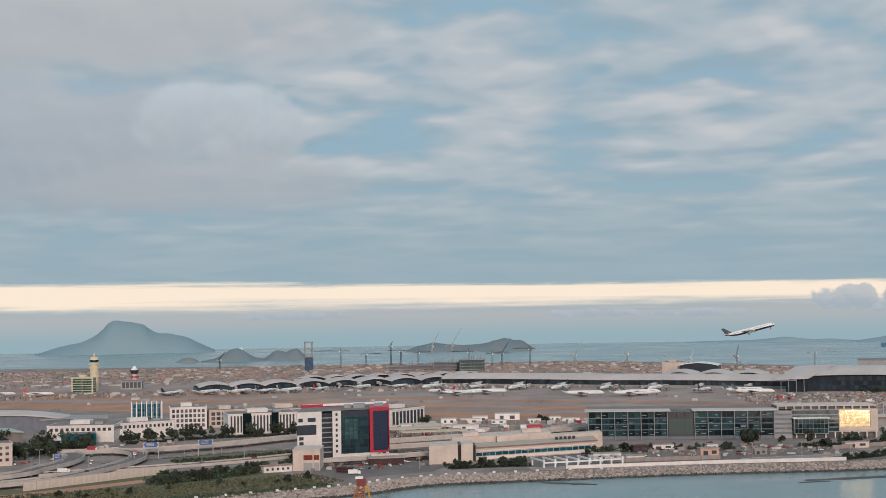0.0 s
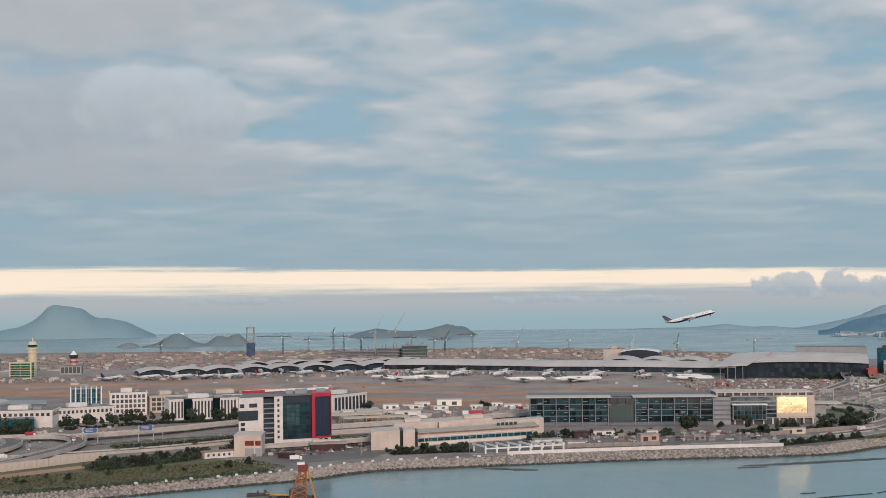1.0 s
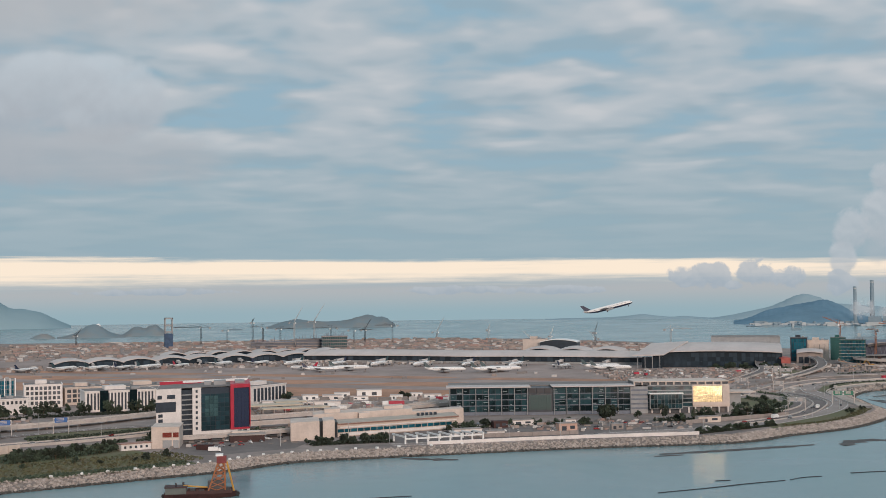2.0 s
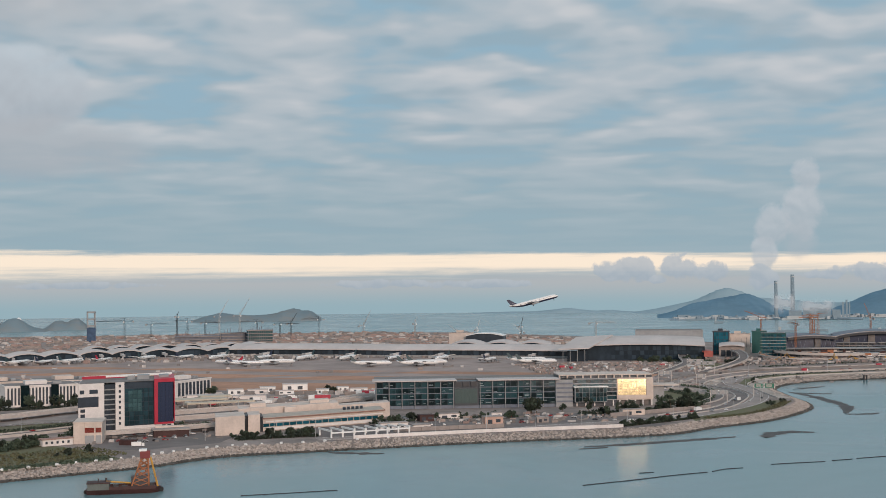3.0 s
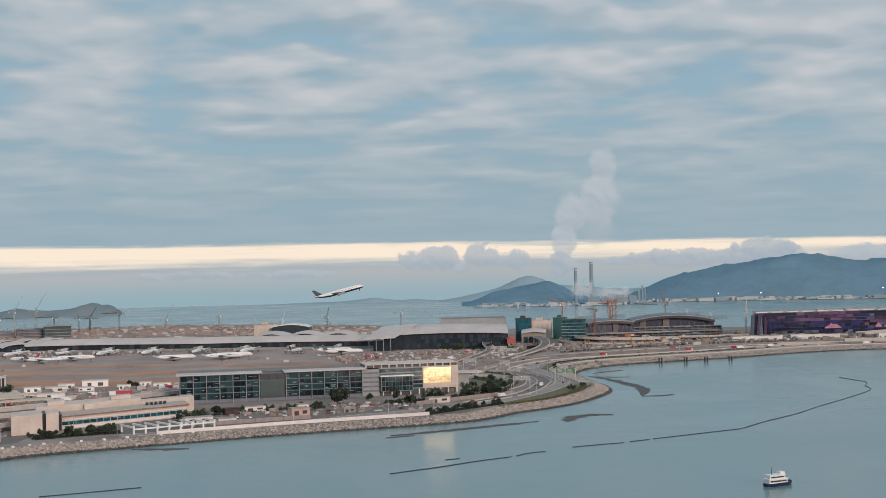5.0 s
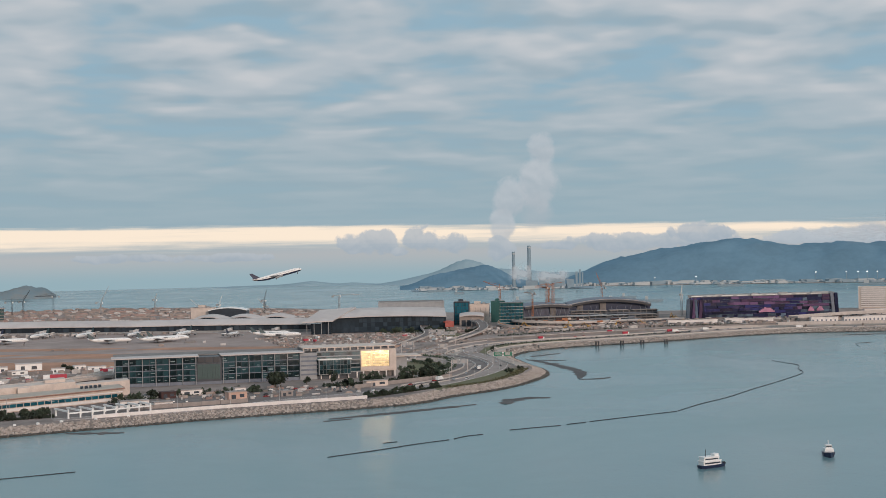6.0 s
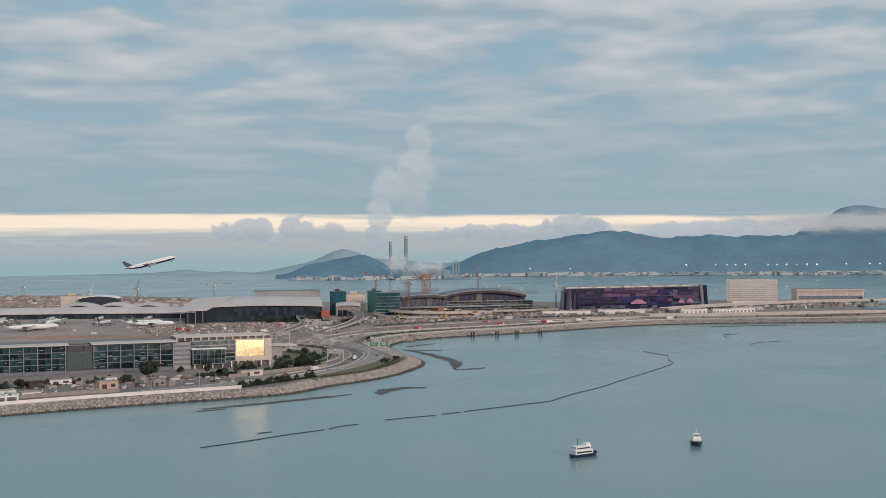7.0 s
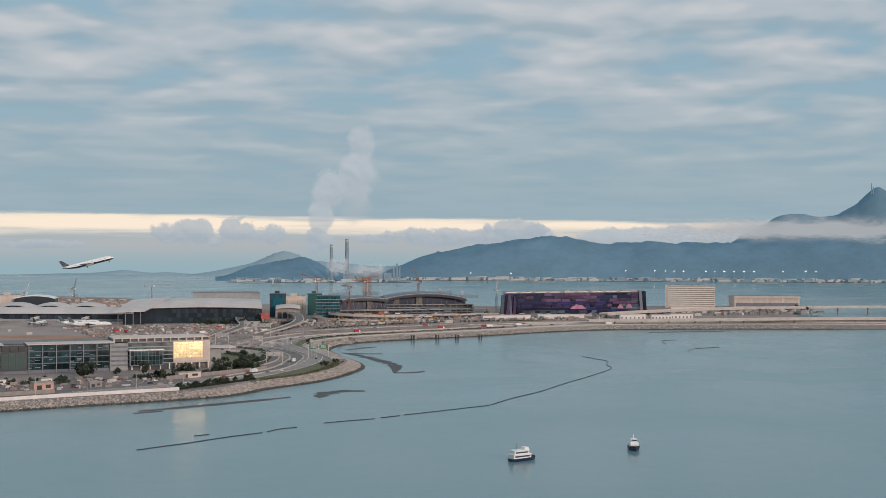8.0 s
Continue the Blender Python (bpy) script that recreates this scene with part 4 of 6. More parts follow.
def vault_hall(name, a, b, depth, h, rise, vaults, label, wall_mat=TERMGLASS, roof_mat=ROOF, over=4.0, category="airport terminal", crown=0.0, group=""):
    """A hall under a row of vaults side by side along its front, the roof a thick curved shell."""
    e, length = site(name, a, b, LAND, label, category, group)
    n = max(10 * vaults, 16)
    top = []
    for i in range(n + 1):
        u = i / n
        top.append((u * length, h + rise * abs(math.sin(math.pi * u * vaults)) ** 0.8))
    bm = bmesh.new()
    grid = []
    m = 8 if crown else 1
    for x, z in top:
        col = []
        for k in range(m + 1):
            v = k / m
            y = -over + (depth + 2 * over) * v
            col.append((x, y, z + crown * math.sin(math.pi * min(v, 1)) ** 0.8 if crown else z))
        grid.append([bm.verts.new((a, b, c - 0.2)) for a, b, c in col] + [bm.verts.new((a, b, c + 1.0)) for a, b, c in reversed(col)])
    for a, b in zip(grid, grid[1:]):
        for k in range(len(a)):
            bm.faces.new((a[k], a[(k + 1) % len(a)], b[(k + 1) % len(a)], b[k]))
    bm.faces.new(grid[0][::-1])
    bm.faces.new(grid[-1])
    bmesh.ops.recalc_face_normals(bm, faces=bm.faces)
    link("roof", bm, roof_mat, e)
    bm = bmesh.new()
    prev = None
    for x, z in top:
        row = [bm.verts.new(v) for v in ((x, 0, 0), (x, depth, 0), (x, depth, z - 0.3), (x, 0, z - 0.3))]
        if prev:
            for k in (1, 3):
                bm.faces.new((prev[k], prev[(k + 1) % 4], row[(k + 1) % 4], row[k]))
        else:
            bm.faces.new(row[::-1])
        prev = row
    bm.faces.new(prev)
    bmesh.ops.recalc_face_normals(bm, faces=bm.faces)
    link("glass_wall", bm, wall_mat, e)
    return e, length


vault_hall("hangar", (-520, 1350), (-375, 1392), 60, 9, 9, 1, "grey hangar with a pale shallow curved roof", SLATE, ROOF, 3, "hangar", crown=2.0)
vault_hall("hangar", (-410, 1375), (-345, 1392), 34, 12, 1.0, 1, "blue grey hangar annexe with sloped roof", SLATE, GREY, 2, "hangar")
vault_hall("hangar", (-470, 1215), (-392, 1262), 40, 10, 2.5, 1, "open shed with a pale green roof", ROOFDARK, material("pale_green_roof", (0.36, 0.42, 0.38), 0.6), 4, "shed")

# ---- control towers and the hoist tower ----
atc = empty("control_tower", -548, 2125, LAND, 0, "tall airport control tower tinted yellow for sunlight", "control tower")
# warm sunlight on the tower is painted into this yellow
SUNNY = material("sunlight_yellow_tint", (0.66, 0.59, 0.42), 0.6, vary=0.12)
rods("shaft", [((0, 0, 0), (0, 0, 44), 6.5)], SUNNY, atc, n=16)
for z, r, h in ((22, 7.4, 1.6), (29, 7.6, 1.6), (36, 8.4, 2.0), (42, 9, 2.2)):
    rods("gallery", [((0, 0, z), (0, 0, z + h), r)], SUNNY, atc, n=16)
rods("cab", [((0, 0, 46), (0, 0, 49), 6.4, 7.4)], GLASS, atc, "sloped cab glass", n=12)
rods("cap", [((0, 0, 49), (0, 0, 54), 7.4, 5)], SUNNY, atc, n=12)
rods("mast", [((0, 0, 55), (0, 0, 60), 1.2)], SUNNY, atc)
e, L = block("control_centre", (-568, 2068), (-534, 2062), 12, 24, SUNNY, "green glass control centre beside the tower", 6, 2, material("green_glass", (0.04, 0.10, 0.08), 0.2), 1.5, gap=0.8)
atc = empty("control_tower", -500, 2190, LAND, 0, "short red and white ground control tower", "control tower")
rods("shaft", [((0, 0, 0), (0, 0, 24), 4)], CREAM, atc, n=12)
rods("cab", [((0, 0, 24), (0, 0, 30), 5.5, 7.5)], DARK, atc, n=12)
rods("cap", [((0, 0, 30), (0, 0, 36), 6, 1.5)], PAINT, atc, n=12)
rods("ring", [((0, 0, 18), (0, 0, 20), 6)], RED, atc, n=12)
block("equipment_building", (-515, 2160), (-482, 2164), 20, 13, GREY, "grey block below the ground tower", 1, 5, DARK, 2.0, roofbox=False)
hoist = empty("hoist_tower", -274, 2741, LAND, 10, "tall building core under construction in netting", "tower")
boxes("blue_netting", [(-8, 8, -8, 8, 0, 28)], material("blue_netting", (0.05, 0.09, 0.16), 0.8, vary=0.4), hoist)
each_box("frame", [(x, x + 2, y, y + 2, 28, 60) for x in (-8, 6) for y in (-8, 6)] + [(-8, 8, -8, 8, z, z + 3) for z in (30, 43, 57)], GREY, hoist)

# ---- terminal ----
wing, L = vault_hall("terminal_concourse", (-372, 2052), (8, 2192), 45, 6.5, 5.0, 8, "airport concourse under a row of pale vaults", TERMGLASS, ROOF, crown=2.5)
panes("wall_pane", wing, 2, L - 2, 40, 1, 8.5, 1, -0.2, TERMGLASS, 0.6, 0.2)
arm, L = vault_hall("terminal_concourse", (-4, 2130), (480, 1905), 50, 10.5, 0.8, 2, "long airport concourse with a pale flat metal roof", TERMGLASS, ROOF, 6, crown=7.0)
panes("wall_pane", arm, 3, L - 3, 60, 4, 11.5, 1, -0.2, TERMGLASS, 0.7, 0.2)
each_box("ground_band", [(3, L - 3, -0.5, 0, 0, 3.5)], GREY, arm)
vault_hall("terminal_concourse", (-235, 2270), (60, 2345), 40, 6, 5, 8, "rear concourse under pale vaults", TERMGLASS, ROOF)
vault_hall("terminal_concourse", (330, 2060), (470, 1990), 40, 13, 6, 3, "concourse end with three pale vaults", TERMGLASS, ROOF, crown=3.0)
hall, L = vault_hall("terminal_hall", (478, 1850), (645, 1799), 110, 20, 2.5, 1, "airport terminal hall under a broad curved pale roof", TERMGLASS, ROOF, 9, crown=9.0)
panes("wall_pane", hall, 46, L - 3, 22, 2, 20, 3, -0.3, TERMGLASS, 0.6, 0.2)
bm = bmesh.new()
low_v = [bm.verts.new(v) for v in ((-26, -38, 17), (16, -32, 18), (48, 40, 33), (-4, 40, 30))]
top_v = [bm.verts.new((v.co.x, v.co.y, v.co.z + 1.4)) for v in low_v]
bm.faces.new(low_v[::-1])
bm.faces.new(top_v)
for k in range(4):
    bm.faces.new((low_v[k], low_v[(k + 1) % 4], top_v[(k + 1) % 4], top_v[k]))
bmesh.ops.recalc_face_normals(bm, faces=bm.faces)
part("lower_roof", bm, ROOF, hall, "sloping pale canopy roof")
boxes("lower_wall", [(-14, 14, -20, 0, 0, 15)], TERMGLASS, hall)
each_box("kerb_column", [(-20 + 10 * k, -19.2 + 10 * k, -28, -27.4, 0, 18) for k in range(4)], GREY, hall)
each_box("red_truss", [(L - 4, L + 8, -12, 30, 12, 13.5), (L - 2, L + 10, -16, -14, 6, 14)], material("faded_red_steel", (0.42, 0.10, 0.08), 0.6), hall)
block("upper_hall", (590, 1945), (684, 1915), 60, 36, GREY, "grey roof storey behind the terminal hall", 0, 0, roofbox=False, category="airport terminal")
vault_hall("control_lounge", (364, 2110), (420, 2090), 30, 26, 4, 1, "raised white lounge building on legs", DARK, PAINT, 3)
block("annexe", (340, 2130), (372, 2118), 30, 30, CREAM, "cream annexe beside the lounge", 0, 0)

# ---- station, scaffolded towers, arena, mall, hotel ----
e, L = vault_hall("station", (697, 1885), (731, 1872), 50, 14, 2, 1, "railway station with a pale curved canopy roof", CONCRETE, ROOF, 5, "station", crown=3.0)
each_box("track_portal", [(3 + 8 * k, 9 + 8 * k, -0.4, 2, 0, 9) for k in range(4)], DARK, e)
block("dark_office", (703, 1926), (725, 1917), 24, 34, DARK, "dark blue glass office", 6, 6, BLUEGLASS, 1.0, gap=0.4)
block("cream_office", (733, 1947), (764, 1934), 24, 29, CREAM, "plain cream hall building", 1, 4, DARK, 5.0, gap=8.0)
scaffold, L = block("scaffold_tower", (749, 1854), (781, 1841), 26, 33, GREENNET, "green netted tower under construction", 7, 8, BLUEGLASS, 1.0, gap=0.8, category="tower", roofbox=False)
each_box("working_deck", [(-0.8, L + 0.8, -1.4, -0.3, z, z + 0.5) for z in (5, 9.6, 14.2, 18.8, 23.4, 28)], STEEL, scaffold)
each_box("scaffold_pole", [(L * k / 9 - 0.15, L * k / 9 + 0.15, -1.5, -1.2, 0, 35 + k % 3) for k in range(10)], BLACK, scaffold)
block("scaffold_tower", (774, 1952), (794, 1944), 24, 32, GREENNET, "tall green netted block under construction", 7, 5, GREENNET, 1.0, gap=0.8, category="tower")
def arena_hall(a, b, h, rise, label, piers):
    """A hall in shade under a thick curved roof whose dark fascia hangs out over concrete piers."""
    e, length = vault_hall("arena", a, b, 70, h, rise, 1, label, NAVY, SLATE, 10, "arena", crown=2.0)
    n = 18
    for mat, name, lo, hi, y0, y1, lab in ((BLACK, "fascia", -3.4, -0.4, -10.6, -10.1, "dark metal fascia under the roof edge"), (PALE, "roof_edge", 0.9, 1.5, -10.8, -9.6, "thin pale roof edge")):
        bm = bmesh.new()
        prev = None
        for i in range(n + 1):
            u = i / n
            z = h + rise * abs(math.sin(math.pi * u)) ** 0.8
            row = [bm.verts.new(v) for v in ((u * length, y0, z + lo), (u * length, y1, z + lo), (u * length, y1, z + hi), (u * length, y0, z + hi))]
            if prev:
                for k in range(4):
                    bm.faces.new((prev[k], prev[(k + 1) % 4], row[(k + 1) % 4], row[k]))
            else:
                bm.faces.new(row[::-1])
            prev = row
        bm.faces.new(prev)
        bmesh.ops.recalc_face_normals(bm, faces=bm.faces)
        part(name, bm, mat, e, lab)
    each_box("pier", [(length * u - w / 2, length * u + w / 2, -3, 0.6, 0, h - 1 + rise * 0.6 * math.sin(math.pi * u)) for u, w in piers], ROOFDARK, e)
    for u in (0.12, 0.3, 0.55, 0.72, 0.9):
        for lean in (-5, 5):
            rods("prop", [((length * u, -7, 0), (length * u + lean, -9, h - 2), 0.4)], SLATE, e, n=5)
    return e, length


arena_hall((852, 2006), (928, 1995), 19, 3, "dark unfinished arena hall under a low metal roof", ((0.62, 9),))
arena_hall((926, 1996), (1052, 1955), 20, 8, "dark arena hall under a curved metal roof on piers", ((0.14, 9), (0.42, 10)))


# half-built decks before the arena
def half_built(a, b, depth, levels, seed, label):
    e, length = site("building_frame", a, b, LAND, label, "building site")
    rq = random.Random(seed)
    for k in range(levels):
        z = 4.2 * (k + 1)
        x = 0.0
        while x < length - 6:
            w = min(rq.uniform(18, 60), length - x)
            if rq.random() < 0.84:
                boxes("slab", [(x, x + w, rq.uniform(0, 3), depth, z, z + 0.9)], rq.choice((CONCRETE, ROOFDARK, GREY, SLATE)), e)
            x += w + rq.choice((0.0, 0.0, 5.0))
    n = int(length / 9)
    each_box("column", [(length * k / n - 0.45, length * k / n + 0.45, 2.5, 3.4, 0, 4.2 * levels + rq.choice((0, 0, 2.5))) for k in range(n + 1)], ROOFDARK, e)
    boxes("back_wall", [(0, length, depth * 0.4, depth * 0.4 + 1, 0, 4.2 * levels)], DARK, e)
    for _ in range(int(length / 16)):
        x, w = rq.uniform(0, length - 8), rq.uniform(3, 12)
        boxes("hoarding", [(x, x + w, -0.6, -0.3, rq.choice((0, 4.6)), rq.choice((2.4, 6.5)) + 1.0)], rq.choice((WHITE, SLATE, RUST, CREAM, ORANGE)), e)
    return e


half_built((792, 1880), (1010, 1850), 30, 2, 61, "grey half-built concrete deck with columns")
half_built((770, 1815), (960, 1800), 22, 1, 62, "long low concrete deck under construction")
half_built((850, 1770), (1010, 1768), 20, 1, 63, "low grey concrete frame with site hoardings")
half_built((905, 1940), (1040, 1905), 20, 3, 64, "tall half-built frame beside the arena")
road("road_site_ramp", [(790, 1880), (768, 1835), (790, 1795), (850, 1775), (930, 1790), (1030, 1815)], 11, 15.0, CONCRETE, "curved concrete ramp under construction", parapet=1.2, thick=1.6, columns=16, lines=False, rise=lambda u: -7 * u)
road("road_site_ramp", [(770, 1900), (745, 1840), (745, 1790), (780, 1755), (860, 1740)], 9, 10.0, SOIL, "earth coloured site ramp", parapet=0.8, thick=1.2, columns=18, lines=False, rise=lambda u: -4 * u)
YELLOWSTEEL = material("yellow_machine_paint", (0.50, 0.28, 0.06), 0.55, vary=0.3)


def digger():
    e = empty("excavator", 0, 0, 0, 0, "yellow tracked excavator with a raised boom", "excavator", "excavators")
    for y in (-1.6, 1.1):
        boxes("track", [(-2.4, 2.4, y, y + 0.6, 0, 1.0)], BLACK, e)
    boxes("body", [(-2.4, 1.2, -1.5, 1.5, 1.1, 2.6)], YELLOWSTEEL, e)
    cabin = boxes("cab", [(0.6, 2.2, -1.5, -0.2, 1.1, 3.4)], YELLOWSTEEL, e)
    boxes("window", [(2.2, 2.26, -1.4, -0.3, 2.0, 3.2)], DARK, cabin)
    rods("boom", [((1.0, 0.4, 2.0), (5.5, 0.4, 6.4), 0.32), ((5.5, 0.4, 6.4), (8.6, 0.4, 3.0), 0.26)], YELLOWSTEEL, e, n=4)
    boxes("bucket", [(8.0, 9.4, -0.2, 1.0, 1.8, 3.0)], BLACK, e)
    return e


dig = digger()
dig.matrix_basis = pose(800, 1738, LAND, 0, 0, 30)
for x, y, turn, size in ((758, 1770, 200, 1.6), (815, 1752, 80, 1.4), (836, 1735, 150, 1.2), (880, 1742, 10, 1.3), (720, 1735, 300, 1.2), (930, 1748, 170, 1.2), (985, 1735, 40, 1.1), (1012, 1790, 100, 1.4), (1035, 1850, 220, 1.6)):
    copy_thing(dig, pose(x, y, LAND, 0, 0, turn) @ Matrix.Scale(size, 4))

# dark glass mall: two tiers of coloured facets, taller leaning panels at one end
pur, L = site("mall", (1034, 1810), (1276, 1768), LAND, "dark glass mall with mauve and indigo facets", "mall")
boxes("wall", [(6, L, 0, 80, 0, 34)], PURPLE, pur)
boxes("roof", [(4, L + 1, -1, 82, 34, 34.8)], ROOFDARK, pur)
rp = random.Random(4)
NIGHT = material("night_blue_panel", (0.014, 0.017, 0.048), 0.25, vary=0.5, spec=0.12, each=0.6)
INDIGO = material("indigo_panel", (0.026, 0.028, 0.115), 0.3, vary=0.5, spec=0.12, each=0.5)
MAUVE = material("mauve_panel", (0.115, 0.062, 0.135), 0.35, vary=0.5, spec=0.12, each=0.5)
STEELBLUE = material("steel_blue_panel", (0.085, 0.12, 0.165), 0.3, vary=0.4, spec=0.12, each=0.5)


def facet_mix(x, r):
    u = x / L
    if r >= 4 and 0.10 < u < 0.62:
        return (MAUVE, MAUVE, PURPLE, NIGHT)
    if r <= 1:
        return (NIGHT, NIGHT, STEELBLUE, INDIGO)
    if u > 0.72:
        return (STEELBLUE, NIGHT, PURPLE, MAUVE)
    return (INDIGO, INDIGO, NIGHT, PURPLE)


for r in range(7):
    x = 8.0
    while x < L - 3:
        w = min(rp.uniform(6, 26), L - x)
        out = rp.choice((0.4, 0.9, 1.6, 2.4)) - (0.25 if r >= 4 else 0.0)
        z = 2.8 + r * 4.5
        boxes("facade_panel", [(x + 0.15, x + w - 0.15, -out, 0.6, z + rp.uniform(0.1, 0.5), z + rp.uniform(3.6, 4.4))], rp.choice(facet_mix(x, r)), pur)
        x += w
for r, x0, x1 in ((2, 60, 150), (4, 20, 120), (4, 150, 235), (5, 140, 210), (6, 60, 130), (1, 20, 90)):
    boxes("ledge", [(x0, x1, -3.2, -1.2, 2.4 + r * 4.5, 2.9 + r * 4.5)], STEELBLUE, pur, "thin pale ledge")
for x, w, h, lean, mat in ((0, 5, 32, 2, STEELBLUE), (5, 4, 30, 1.5, NIGHT), (9, 5, 33, 3, MAUVE), (15, 4, 31, -2, STEELBLUE), (20, 5, 30, 2, MAUVE), (27, 3, 33, -3, NIGHT), (L - 10, 5, 36, -3, SLATE), (L - 4, 5, 36, -2, NIGHT)):
    bm = bmesh.new()
    for v, (dx_, dz_) in zip(box(bm, x, x + w, -3.4, -1.0, 3, h), ((0, 0),) * 4 + ((lean, 0),) * 4):
        v.co.x += dx_
    part("leaning_panel", bm, mat, pur)
bm = bmesh.new()
for x, w in ((116, 26), (196, 10), (210, 12)):
    for k in range(9):
        u = (k + 0.5) / 9
        box(bm, x + w * k / 9, x + w * (k + 1) / 9 - 0.2, -3.5, -2.6, 9, 9.6 + 7.0 * math.sin(math.pi * u) ** 0.8 * (0.85 if k % 3 else 1.0))
part("pink_screen", bm, PINK, pur, "pale pink facade figure")
each_box("roof_unit", [(x, x + w, 8, 20, 34.8, 34.8 + h) for x, w, h in ((14, 30, 1.6), (48, 12, 2.8), (64, 40, 1.8), (108, 9, 3.4), (122, 22, 2.2), (150, 16, 3.6), (172, 30, 2.4), (206, 26, 3.0))], GREY, pur)
each_box("roof_rail", [(x, x + 18, 2, 2.4, 34.8, 36.2) for x in range(10, 220, 24)], STEEL, pur)
each_box("entrance", [(x, x + 7, -2.8, 0, 0, 3.6) for x in (30, 62, 98, 150, 186)], STEELBLUE, pur)
for me in {o.data for o in pur.children}:
    for v in me.vertices:
        v.co.x += 0.36 * max(v.co.y, 0.0)   # the ends run straight inland
hotel, L = site("hotel", (1420, 1909), (1486, 1856), LAND, "pale hotel slab with many horizontal balconies", "hotel")
boxes("wall", [(0, L, 0, 24, 0, 38)], CREAM, hotel)
each_box("balcony", [(4, L - 1, -1.6, 0, 4 + 3.4 * k, 6.1 + 3.4 * k) for k in range(10)], WHITE, hotel)
each_box("window_band", [(4, L - 1, -0.2, 0.1, 6.2 + 3.4 * k, 7.0 + 3.4 * k) for k in range(10)], material("warm_window", (0.26, 0.21, 0.17), 0.4, vary=0.4), hotel)
e, L = block("exhibition_hall", (1530, 1858), (1630, 1806), 50, 19, CREAM, "long low pale exhibition hall", 1, 4, PALE, 6.0, gap=3.0, roofbox=False, category="hall")
boxes("window_band", [(2, L - 2, -0.35, 0.1, 2.5, 8.5)], SLATE, e)
boxes("roof_edge", [(-2, L + 2, -3, 0, 17.6, 18.8)], ROOF, e, "pale overhanging roof edge")
for a, b, h in (((1041, 1708), (1103, 1680), 6), ((1150, 1655), (1186, 1642), 6), ((1195, 1640), (1224, 1629), 5.5), ((1230, 1640), (1262, 1628), 6), ((960, 1730), (1030, 1712), 5), ((1290, 1760), (1345, 1740), 5), ((1350, 1800), (1410, 1780), 6)):
    e, L = block("site_shed", a, b, 9, h, WHITE, "long white site shed", 0, 0, roofbox=False, category="shed")
    each_box("opening", [(L * k / 6 + 1.2, L * k / 6 + 3.4, -0.12, 0.1, 0.3, h * 0.55) for k in range(6)], SLATE, e)

